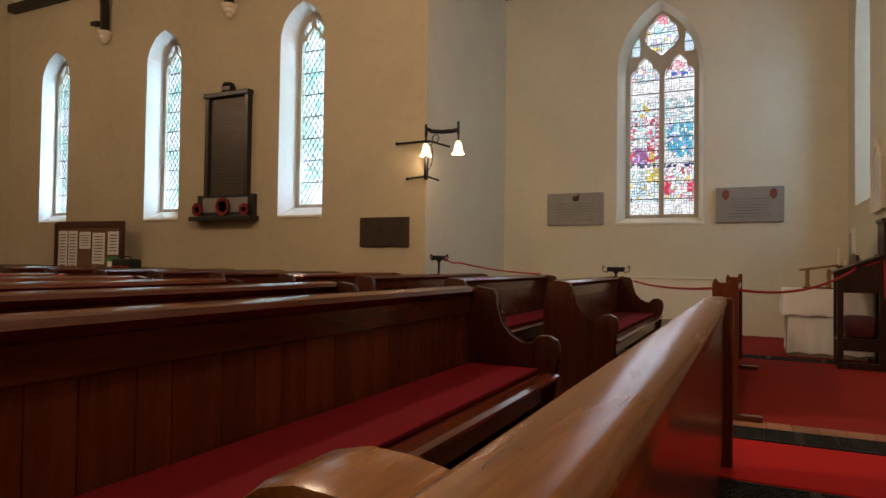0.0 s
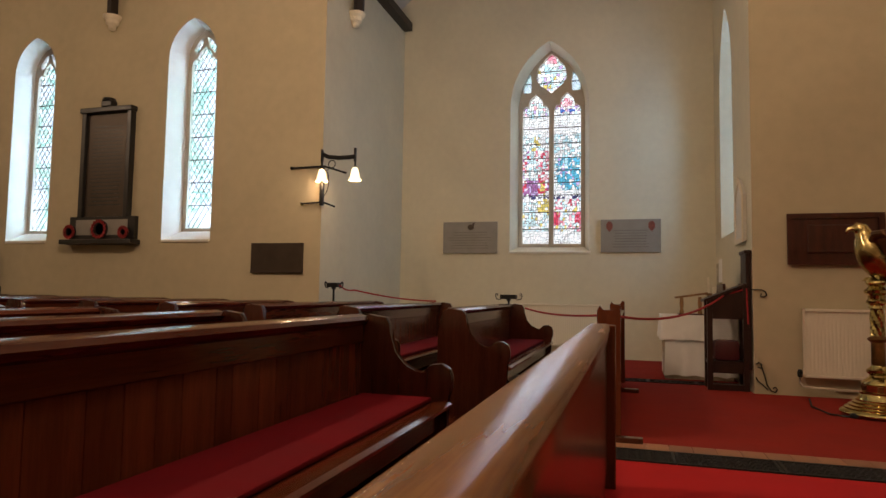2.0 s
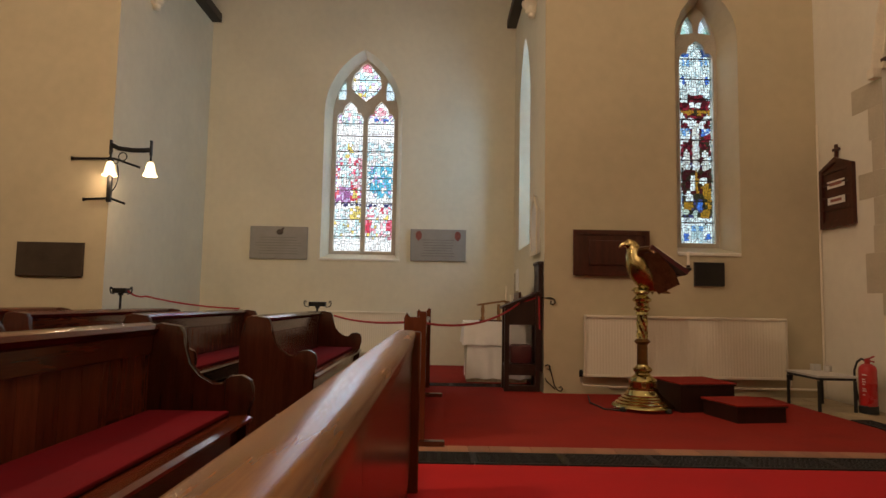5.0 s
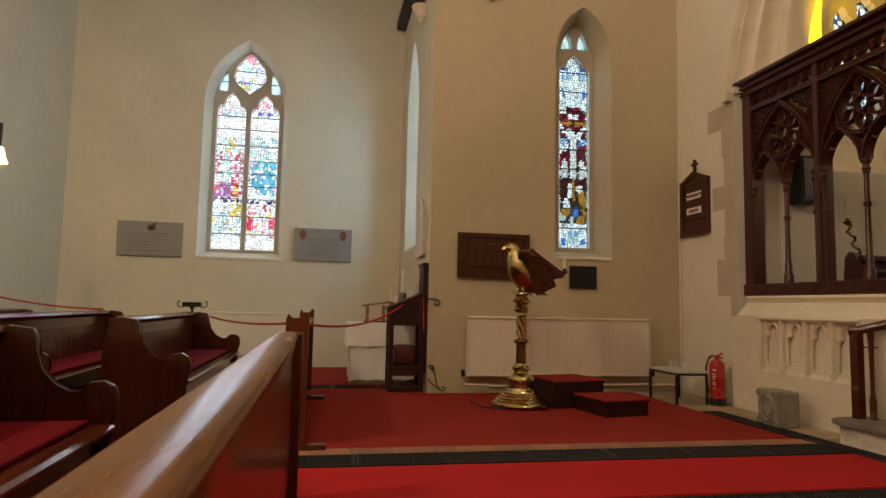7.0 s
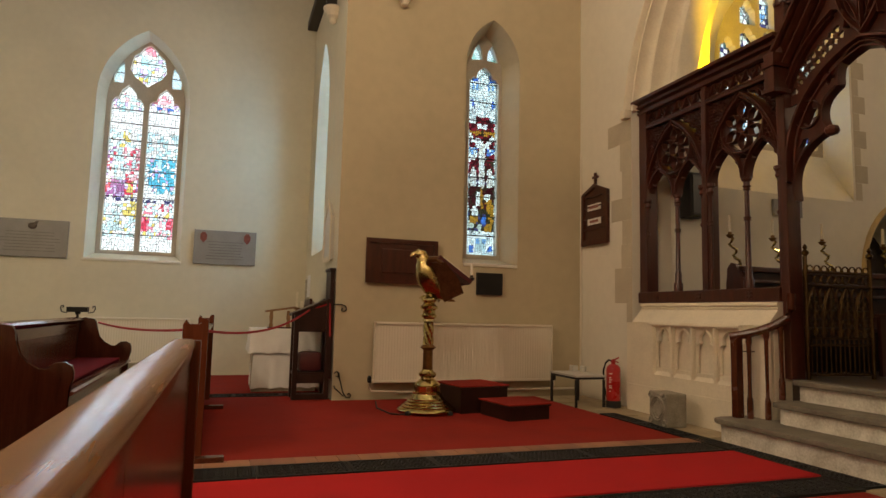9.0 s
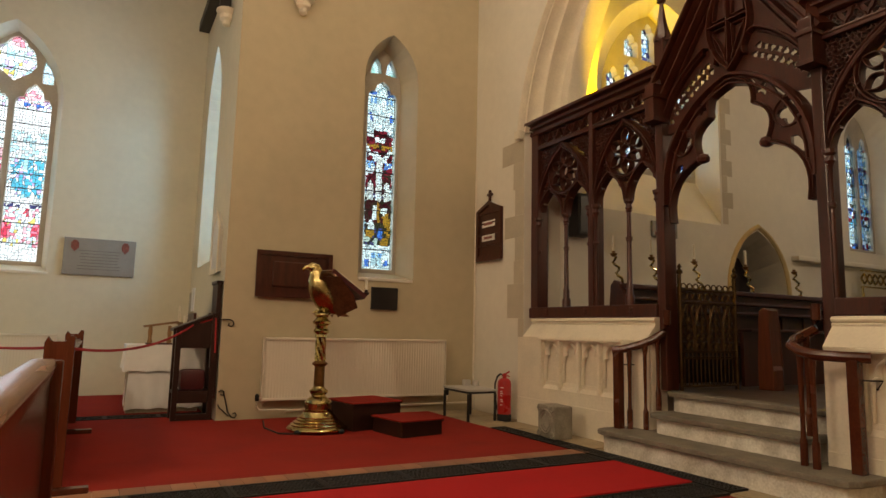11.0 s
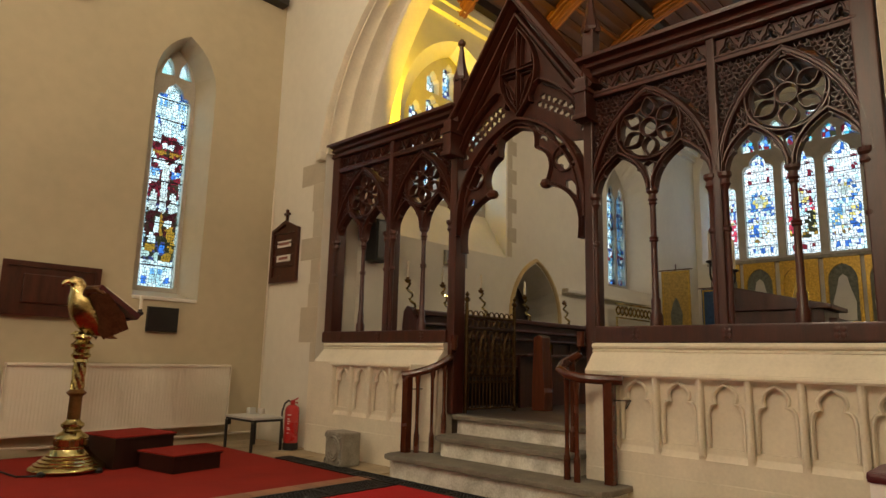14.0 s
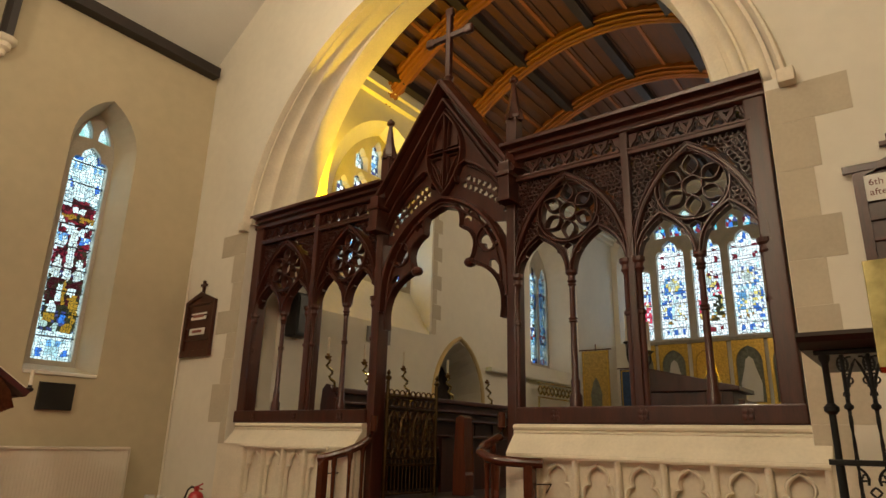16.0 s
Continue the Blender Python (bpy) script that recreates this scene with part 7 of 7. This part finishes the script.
# ---- roof corbels with timber braces ----
def corbel(x, y, z, turn):
    t = thing("corbel", "moulded stone corbel carrying a black timber brace", "corbel", pose(x, y, z, 0, 0, turn), "wall corbels")
    bm = bmesh.new()
    lathe(bm, [(0.02, -0.22), (0.05, -0.2), (0.055, -0.15), (0.09, -0.12), (0.095, -0.07), (0.13, -0.04), (0.14, 0.0), (0.11, 0.01)], 0, -0.06, 0, 10)
    part("stone", bm, STONE, t, smooth=True)
    bm = bmesh.new()
    rib(bm, [(-0.09, 0.0), (-0.10, 0.45), (-0.16, 0.9), (-0.4, 1.5), (-0.9, 2.1)], 0.14, "x", -0.06, 0.06)
    part("brace", bm, OAK_BLACK, t)


for x in (2.06, -7.54, -10.55):
    corbel(x, NW, 5.18, 0)
corbel(XW, 8.5, 5.2, 90)
corbel(XE, 8.5, 5.2, -90)
solid("floodlight", cube(-10.80, -10.605, NW - 0.19, NW - 0.06, 5.30, 5.37, bevel=0.015), BLACK, "small black floodlight on the roof brace", "floodlight")


# ---- handrails ----
def baluster(x, y, z0, z1, parent, square=False):
    bm = bmesh.new()
    if square:
        box(bm, x - 0.036, x + 0.036, y - 0.036, y + 0.036, z0, z1, 0.006)
    else:
        lathe(bm, [(0.026, 0), (0.026, 0.16), (0.018, 0.19), (0.016, 0.3), (0.02, z1 - z0 - 0.1), (0.026, z1 - z0 - 0.06), (0.026, z1 - z0)], x, y, z0, 8)
    part("newel" if square else "baluster", bm, HANDRAIL, parent, smooth=not square)


t = thing("handrail", "polished mahogany handrail on turned balusters beside the steps", "handrail", group="step handrails")
baluster(4.42, 4.62, 0.2, 0.90, t, True)
baluster(4.49, 4.55, 0.2, 0.92, t)
baluster(4.60, 4.46, 0.2, 0.98, t)
baluster(4.70, 4.40, 0.376, 1.06, t)
bm = bmesh.new()
tube(bm, [(4.38, 4.66, 0.91), (4.45, 4.59, 0.925), (4.56, 4.50, 0.965), (4.66, 4.42, 1.02), (4.74, 4.36, 1.09), (4.755, 4.335, 1.16), (4.757, 4.33, 1.30)], [0.036, 0.038, 0.038, 0.038, 0.036, 0.034, 0.034], 10)
part("rail", bm, HANDRAIL, t, smooth=True)
part("stay", tube(bmesh.new(), [(4.45, 4.6, 0.78), (4.6, 4.6, 0.78)], 0.006, 6), IRON, t, "thin iron stay")
t = thing("handrail", "polished mahogany handrail with a wreathed curve beside the steps", "handrail", group="step handrails")
baluster(4.50, 2.54, 0.2, 0.93, t, True)
baluster(4.40, 2.76, 0.2, 0.95, t)
baluster(4.44, 2.87, 0.2, 0.99, t)
baluster(4.62, 2.93, 0.376, 1.08, t)
bm = bmesh.new()
tube(bm, [(4.55, 2.46, 0.945), (4.47, 2.6, 0.948), (4.40, 2.72, 0.955), (4.37, 2.82, 0.975), (4.40, 2.90, 1.01), (4.50, 2.94, 1.05), (4.64, 2.95, 1.09), (4.73, 2.935, 1.13), (4.752, 2.93, 1.2), (4.755, 2.93, 1.32)], [0.036] + [0.038] * 6 + [0.036, 0.034, 0.034], 10)
part("rail", bm, HANDRAIL, t, smooth=True)
part("stay", tube(bmesh.new(), [(4.5, 2.52, 0.8), (4.6, 2.42, 0.8), (4.6, 2.46, 0.74)], 0.006, 6), IRON, t, "thin iron stay")

# ---- open brass gate ----
t = thing("chancel_gate", "ornate old brass gate standing open into the chancel", "gate", pose(4.90, 4.32, 0.555, 0, 0, -4))
bm = bmesh.new()
for u in (0.02, 0.74):
    rib(bm, [(u, 0.0), (u, 1.08)], 0.03, "y", -0.015, 0.015)
for v in (0.04, 0.30, 0.36, 0.82, 0.94):
    rib(bm, [(0.02, v), (0.74, v)], 0.022, "y", -0.01, 0.01)
part("frame", bm, BRASS_GATE, t)
for u in (0.02, 0.74):
    bm = bmesh.new()
    lathe(bm, [(0.012, 1.08), (0.03, 1.1), (0.03, 1.12), (0.01, 1.14), (0.022, 1.16), (0.004, 1.19)], u, 0, 0, 8)
    part("finial", bm, BRASS_GATE, t, smooth=True)
for i in range(13):
    u = 0.06 + i * 0.052
    part("bar", rib(bmesh.new(), [(u, 0.04), (u, 0.36)], 0.012, "y", -0.006, 0.006), BRASS_GATE, t)
for i in range(4):
    c = 0.11 + i * 0.18
    bm = bmesh.new()
    rib(bm, [(c - 0.08, 0.36)] + arch(c, 0.08, 0.55, 0.82, 5) + [(c + 0.08, 0.36)], 0.014, "y", -0.007, 0.007)
    rib(bm, [(c, 0.36), (c, 0.78)], 0.012, "y", -0.006, 0.006)
    rib(bm, [(c - 0.03, 0.7), (c + 0.03, 0.7)], 0.014, "y", -0.006, 0.006)
    for z in (0.41, 0.49, 0.57, 0.65):
        for s in (-1, 1):
            rib(bm, circle(c + s * 0.038, z, 0.032, 12), 0.012, "y", -0.007, 0.007, closed=True)
            rib(bm, lobed(c + s * 0.038, z, 0.022, 3, 0.4, 12), 0.009, "y", -0.005, 0.005, closed=True)
    for s in (-1, 1):
        rib(bm, curve3((c + s * 0.09, 0.80), (c + s * 0.03, 0.78), (c + s * 0.085, 0.66), 6), 0.014, "y", -0.006, 0.006)
    part("tracery", bm, BRASS_GATE, t)
for i in range(9):
    u = 0.07 + i * 0.078
    bm = bmesh.new()
    rib(bm, circle(u, 0.88, 0.036, 12), 0.012, "y", -0.006, 0.006, closed=True)
    rib(bm, circle(u, 0.97, 0.032, 12), 0.012, "y", -0.006, 0.006, closed=True)
    part("cresting", bm, BRASS_GATE, t)

# ---- chancel furniture ----
FL = 0.54
t = thing("choir_stall", "long dark oak choir stall with panelled back and book ledge", "choir stall")
part("back", cube(5.35, 9.3, 5.52, 5.57, FL, 1.58), OAK, t)
part("top_rail", cube(5.32, 9.34, 5.44, 5.62, 1.58, 1.64, bevel=0.012), OAK, t)
part("ledge", cube(5.35, 9.3, 5.40, 5.52, 1.46, 1.49, bevel=0.008), OAK, t)
part("ledge", cube(5.35, 9.3, 5.36, 5.52, 1.34, 1.37, bevel=0.008), OAK, t)
part("seat", cube(5.35, 9.3, 5.05, 5.52, 0.96, 1.0, bevel=0.01), OAK, t)
part("kick_board", cube(5.35, 9.3, 5.12, 5.16, FL, 0.96), OAK_BLACK, t)
for k in range(9):
    x = 5.36 + k * 0.48
    part("stile", cube(x, x + 0.05, 5.505, 5.52, 1.0, 1.34, bevel=0.004), OAK, t)
STALL_END = [(-0.32, 0.0), (-0.32, 0.9), (-0.30, 1.08), (-0.22, 1.14), (-0.12, 1.12), (-0.08, 1.04), (-0.02, 0.98), (0.06, 0.96), (0.1, 0.9), (0.1, 0.0)]
part("stall_end", prism(bmesh.new(), [(5.42 - u * 0.7, FL + v) for u, v in STALL_END], "x", 5.28, 5.34, 0.01), OAK, t)
part("stall_end", prism(bmesh.new(), [(5.42 - u * 0.7, FL + v) for u, v in STALL_END], "x", 9.31, 9.37, 0.01), OAK, t)
for x, cd in ((5.24, 1), (5.84, 1), (6.58, 1), (7.56, 1), (8.6, 0)):
    c = thing("stall_candle", "twisted brass candle branch on the choir stall", "candle branch", pose(x, 5.53, 1.64), "choir stall candles")
    bm = bmesh.new()
    tube(bm, [(0.12 - 0.012 * i + 0.028 * math.sin(i * 1.5), 0.028 * math.cos(i * 1.5), 0.03 * i) for i in range(11)], 0.016, 8)
    lathe(bm, [(0.035, 0), (0.03, 0.01), (0.012, 0.02)], 0.12, 0, 0, 8)
    part("branch", bm, BRASS, c, smooth=True)
    bm = bmesh.new()
    lathe(bm, [(0.012, 0.3), (0.03, 0.315), (0.045, 0.34), (0.02, 0.345), (0.02, 0.37)], 0, 0, 0, 10)
    part("drip_pan", bm, BRASS_DARK, c, smooth=True)
    if cd:
        bm = bmesh.new()
        lathe(bm, [(0.017, 0.345), (0.016, 0.55), (0.004, 0.556)], 0, 0, 0, 10)
        part("wax", bm, WAX, c, smooth=True)
t = thing("stall_desk", "low dark oak desk front with stout square end post", "desk")
part("end_post", prism(bmesh.new(), [(4.305, FL), (4.305, 0.74), (4.285, 0.78), (4.275, 1.33), (4.22, 1.36), (4.165, 1.33), (4.155, 0.78), (4.135, 0.74), (4.135, FL)], "x", 6.0, 6.17, 0.015), PEW_UP, t)
part("front_panel", cube(6.2, 9.0, 4.6, 4.64, FL, 1.12), OAK, t)
part("desk_top", cube(6.2, 9.0, 4.5, 4.85, 1.12, 1.15, bevel=0.008), OAK, t)
t = thing("microphone", "thin black gooseneck microphone on the stall", "microphone", pose(5.42, 5.45, 1.64))
part("stem", tube(bmesh.new(), [(0, 0, 0), (0, 0, 0.2), (-0.02, 0, 0.32)], 0.006, 6), BLACK, t, smooth=True)
bm = bmesh.new()
lathe(bm, [(0.01, 0.31), (0.02, 0.33), (0.02, 0.36), (0.008, 0.38)], -0.02, 0, 0, 8)
part("head", bm, BLACK, t, smooth=True)

t = thing("loudspeaker", "black loudspeaker on the chancel wall", "loudspeaker")
part("cabinet", cube(5.28, 5.54, CN - 0.22, CN - 0.01, 2.28, 2.82, bevel=0.02), BLACK, t)
part("grille", cube(5.31, 5.51, CN - 0.228, CN - 0.219, 2.32, 2.78, bevel=0.003), SLATE, t)
tablet("grey stone tablet on the chancel wall", 6.76, 7.24, 2.42, 2.64, CN, MARBLE, rows=3, seed=9)
bm = bmesh.new()
rib(bm, [(9.08 - 0.72, 1.7)] + arch(9.08, 0.72, 1.75, 2.78, 8) + [(9.08 + 0.72, 1.7)], 0.07, "y", CN - 0.05, CN + 0.02)
solid("door_hood", bm, HOOD_STONE, "pointed golden stone hood moulding over the chancel doorway", "moulding", kind="structure", smooth=True)
t = thing("door_1", "dark planked door in the chancel doorway", "door", kind="structure")
for i in range(6):
    part("plank", cube(8.62 + i * 0.2, 8.62 + i * 0.2 + 0.197, CN + 0.605, CN + 0.65, FL, 2.7, bevel=0.004), OAK_BLACK, t)
solid("wall_ledge", cube(9.9, 13.2, CN - 0.14, CN - 0.001, 2.30, 2.38, bevel=0.02), PLASTER_W, "pale stone ledge along the chancel wall", "ledge", kind="structure")
t = thing("altar_rail", "short gilded openwork rail by the chancel wall", "altar rail")
for z in (1.94, 2.22):
    part("rail", cube(11.5, 13.0, CN - 0.24, CN - 0.19, z, z + 0.03, bevel=0.006), BRASS, t)
for i in range(9):
    u = 11.58 + i * 0.168
    bm = bmesh.new()
    rib(bm, lobed(u, 2.095, 0.085, 4, 0.3, 20), 0.025, "y", CN - 0.23, CN - 0.2, closed=True)
    part("quatrefoil", bm, BRASS, t)
for x in (11.5, 12.97):
    part("leg", cube(x, x + 0.03, CN - 0.23, CN - 0.2, FL, 1.94), BRASS, t)


def banner(x, y0, y1, z0, z1, mat, label, motif):
    t = thing("banner", label, "banner")
    part("cloth", cube(x, x + 0.012, y0, y1, z0, z1), mat, t)
    bm = bmesh.new()
    tube(bm, [(x, y0 - 0.06, z1 + 0.02), (x, y1 + 0.06, z1 + 0.02)], 0.014, 8)
    part("crossbar", bm, OAK, t)
    part("pole", tube(bmesh.new(), [(x + 0.04, (y0 + y1) / 2, FL), (x + 0.04, (y0 + y1) / 2, z1 + 0.15)], 0.014, 8), OAK, t)
    c = (y0 + y1) / 2
    part("motif", prism(bmesh.new(), [(c - 0.11, z0 + 0.25), (c + 0.11, z0 + 0.25), (c + 0.13, z0 + 0.6), (c + 0.06, z0 + 0.85), (c, z0 + 0.95), (c - 0.06, z0 + 0.85), (c - 0.13, z0 + 0.6)], "x", x - 0.004, x - 0.001), motif, t)
    bm = bmesh.new()
    holed(bm, "x", x - 0.003, x - 0.0005, rect(y0 + 0.02, y1 - 0.02, z0 + 0.02, z1 - 0.02), [(rect(y0 + 0.05, y1 - 0.05, z0 + 0.05, z1 - 0.05),) * 2])
    part("border", bm, GILT, t)


banner(13.5, 5.52, 6.15, 1.55, 3.08, GOLD_CLOTH, "gold embroidered church banner hung on a pole", PANEL_PAINT)
banner(14.0, 5.05, 5.48, 1.6, 2.70, BLUE_CLOTH, "dark blue church banner hung on a pole", BLUE_CLOTH)
t = thing("reredos", "gilded and painted altar panels below the end window", "reredos")
for i, (y0, y1, mat) in enumerate(((5.36, 5.96, PANEL_PAINT), (4.58, 5.24, PANEL_PAINT), (3.68, 4.44, GILT), (2.88, 3.54, PANEL_PAINT), (2.12, 2.76, PANEL_PAINT))):
    part("panel", cube(CE - 0.06, CE - 0.01, y0, y1, 2.0, 3.45), mat, t)
    bm = bmesh.new()
    c, hw = (y0 + y1) / 2, (y1 - y0) / 2
    holed(bm, "x", CE - 0.11, CE - 0.062, rect(y0 - 0.02, y1 + 0.02, 1.98, 3.5), [(opening(c, hw - 0.05, 2.08, 3.0, 3.36, 6),) * 2])
    part("frame", bm, GILT, t)
    bm = bmesh.new()
    prism(bm, [(c - 0.2, 2.1), (c + 0.2, 2.1), (c + 0.22, 2.5), (c + 0.12, 2.85), (c + 0.08, 3.05), (c, 3.12), (c - 0.08, 3.05), (c - 0.12, 2.85), (c - 0.22, 2.5)], "x", CE - 0.075, CE - 0.061, 0.004)
    part("relief", bm, BRASS if i == 2 else MARBLE_PALE, t)
part("cornice", cube(CE - 0.14, CE - 0.002, 2.0, 6.1, 3.5, 3.58, bevel=0.015), STONE_OLD, t)
part("base", cube(CE - 0.6, CE - 0.12, 2.2, 5.05, FL, 1.95), LINEN, thing("high_altar", "white-draped altar below the end window", "altar"))
t = thing("clergy_desk", "dark oak clergy desk with a sloping book top", "desk")
part("case", cube(6.9, 7.5, 1.62, 2.5, FL, 1.62, bevel=0.01), OAK, t)
bm = bmesh.new()
prism(bm, [(1.55, 1.62), (2.56, 1.62), (2.56, 1.9), (1.55, 1.66)], "x", 6.86, 7.54, 0.008)
part("sloping_top", bm, OAK, t)
part("stall_back", cube(6.4, 8.4, 1.42, 1.48, FL, 1.5), OAK, t)
t = thing("candelabrum", "black iron candelabrum with two white candles", "candelabrum", pose(7.2, 2.62, 0))
bm = bmesh.new()
lathe(bm, [(0.14, FL), (0.13, FL + 0.02), (0.02, FL + 0.06), (0.014, FL + 0.1), (0.014, 2.1), (0.03, 2.12)], 0, 0, 0, 10)
part("stem", bm, IRON, t, smooth=True)
for s, top in ((-0.11, 2.08), (0.13, 2.2)):
    bm = bmesh.new()
    rib(bm, curve3((0, 1.95), (s * 1.4, 1.9), (s, top), 7), 0.02, "x", -0.01, 0.01)
    lathe(bm, [(0.02, top - 0.02), (0.05, top), (0.05, top + 0.01), (0.02, top + 0.02)], 0, s, 0, 10)
    part("arm", bm, IRON, t)
    bm = bmesh.new()
    lathe(bm, [(0.02, top + 0.01), (0.019, top + 0.34), (0.004, top + 0.345)], 0, s, 0, 10)
    part("wax", bm, WAX, t, smooth=True)

# ---- pulpit and second hymn board ----
t = thing("pulpit", "black wrought-iron pulpit with a dark wooden ledge and brass desk", "pulpit", pose(3.2, 0, 0))
bm = bmesh.new()
lathe(bm, [(0.016, 0.45), (0.016, 1.02), (0.013, 1.06), (0.013, 1.22), (0.028, 1.235), (0.028, 1.25), (0.013, 1.265), (0.013, 1.42), (0.022, 1.44), (0.022, 1.47)], 0, 0.45, 0, 12)
part("corner_post", bm, IRON, t, smooth=True)
for k in range(9):
    y = 0.39 - 0.09 * k
    bm = bmesh.new()
    n, m = 6, 40
    rr = [[bm.verts.new(((0.006 + 0.0025 * math.cos(2 * (i * math.tau / n) + j * 0.9)) * math.cos(i * math.tau / n), y + (0.006 + 0.0025 * math.cos(2 * (i * math.tau / n) + j * 0.9)) * math.sin(i * math.tau / n), 0.45 + 0.80 * j / m)) for i in range(n)] for j in range(m + 1)]
    for a, b in zip(rr, rr[1:]):
        for i in range(n):
            bm.faces.new((a[i], a[(i + 1) % n], b[(i + 1) % n], b[i]))
    lathe(bm, [(0.006, 1.235), (0.017, 1.245), (0.017, 1.255), (0.008, 1.265), (0.008, 1.46)], 0, y, 0, 8)
    part("upright", bm, IRON, t, smooth=True)
for z in (0.45, 1.03, 1.455):
    part("rail", cube(-0.02, 0.02, -0.4, 0.485, z, z + 0.022, bevel=0.004), IRON, t)
for k in range(9):
    y = 0.345 - 0.09 * k
    bm = bmesh.new()
    # pointed arch with leafy crockets, a lattice medallion over each springing and scrolls beside it
    rib(bm, arch(y, 0.043, 1.27, 1.435, 7), 0.011, "x", -0.007, 0.007)
    for s in (-1, 1):
        rib(bm, curve3((y + s * 0.012, 1.445), (y + s * 0.045, 1.45), (y + s * 0.040, 1.405), 6), 0.008, "x", -0.006, 0.006)
        rib(bm, circle(y + s * 0.030, 1.352, 0.013, 10), 0.007, "x", -0.006, 0.006, closed=True)
        for v in (1.30, 1.335, 1.385):
            rib(bm, lobed(y + s * (0.052 - (v - 1.27) * 0.18), v, 0.011, 3, 0.4, 9), 0.007, "x", -0.006, 0.006, closed=True)
        rib(bm, curve3((y + s * 0.042, 1.02), (y + s * 0.01, 1.0), (y + s * 0.02, 0.96), 5), 0.009, "x", -0.006, 0.006)
        rib(bm, lobed(y + s * 0.028, 0.985, 0.014, 3, 0.4, 12), 0.008, "x", -0.006, 0.006, closed=True)
    rib(bm, [(y + 0.045 + 0.019 * math.cos(a * math.tau / 14), 1.418 + 0.030 * math.sin(a * math.tau / 14)) for a in range(14)], 0.007, "x", -0.006, 0.006, closed=True)
    for o in (-0.015, 0.0, 0.015):
        rib(bm, [(y + 0.045 - 0.015, 1.418 + o), (y + 0.045 + 0.015, 1.418 + o + 0.008)], 0.005, "x", -0.004, 0.004)
        rib(bm, [(y + 0.045 + o, 1.395), (y + 0.045 + o, 1.441)], 0.005, "x", -0.004, 0.004)
    rib(bm, lobed(y, 0.935, 0.018, 4, 0.4, 12), 0.008, "x", -0.006, 0.006, closed=True)
    tagged(part("scroll_panel", bm, IRON, t), kind="stuff")
bm = bmesh.new()
prism(bm, [(-0.10, 1.50), (-0.12, 1.52), (-0.1, 1.54), (0.9, 1.56), (0.9, 1.475), (-0.04, 1.475)], "y", -0.5, 0.53, 0.006)
part("ledge", bm, OAK_BLACK, t, "dark moulded wooden ledge")
part("base", cube(-0.06, 0.8, -0.5, 0.49, 0.0, 0.45, bevel=0.02), STONE, t, "cream stone base")
bm = bmesh.new()
prism(bm, [(-0.17, 1.36), (-0.19, 1.38), (-0.12, 1.80), (-0.10, 1.79)], "y", -0.35, 0.262, 0.005)
part("brass_desk", bm, BRASS, t, "polished brass book desk")
t = thing("prayer_kneeler", "dark red padded kneeler top with a pale edge", "kneeler")
part("pad", cube(2.98, 3.3, 0.52, 0.68, 0.66, 0.70, bevel=0.015), BOOK, t)
part("edge", cube(2.99, 3.29, 0.53, 0.67, 0.60, 0.66), LINEN, t)
part("case", cube(3.02, 3.26, 0.55, 0.65, 0.012, 0.60), OAK, t)
t = hymn_board("dark oak service board with lettered cards below a cross", -0.14, 0.28, 2.12, 2.74, 4.68, ())
part("cross_bar", cube(4.62, 4.65, -0.2, 0.34, 2.75, 2.80, bevel=0.004), OAK, t)
part("card", cube(4.628, 4.632, -0.10, 0.235, 2.55, 2.72), WHITE_PAPER, t)


def lettering(text, parent, y, z, size, mat):
    """Raised letters on a surface that faces -x."""
    cu = bpy.data.curves.new("lettering", "FONT")
    cu.body, cu.size, cu.extrude = text, size, 0.001
    tmp = new("lettering", cu)
    bpy.context.view_layer.update()
    me = bpy.data.meshes.new_from_object(tmp.evaluated_get(bpy.context.evaluated_depsgraph_get()))
    bpy.data.objects.remove(tmp)
    me.materials.clear()
    me.materials.append(mat)
    ob = new("lettering", me)
    ob.parent = parent
    ob.matrix_basis = pose(4.6265, y, z, 90, 0, -90)


INK = material("red_brown_ink", (0.16, 0.04, 0.03), 0.6, vary=0.1)
lettering("6th Su", t, 0.215, 2.65, 0.06, INK)
lettering("after T", t, 0.215, 2.585, 0.06, INK)
lettering("HY", t, 0.12, 2.485, 0.055, BRASS_DARK)
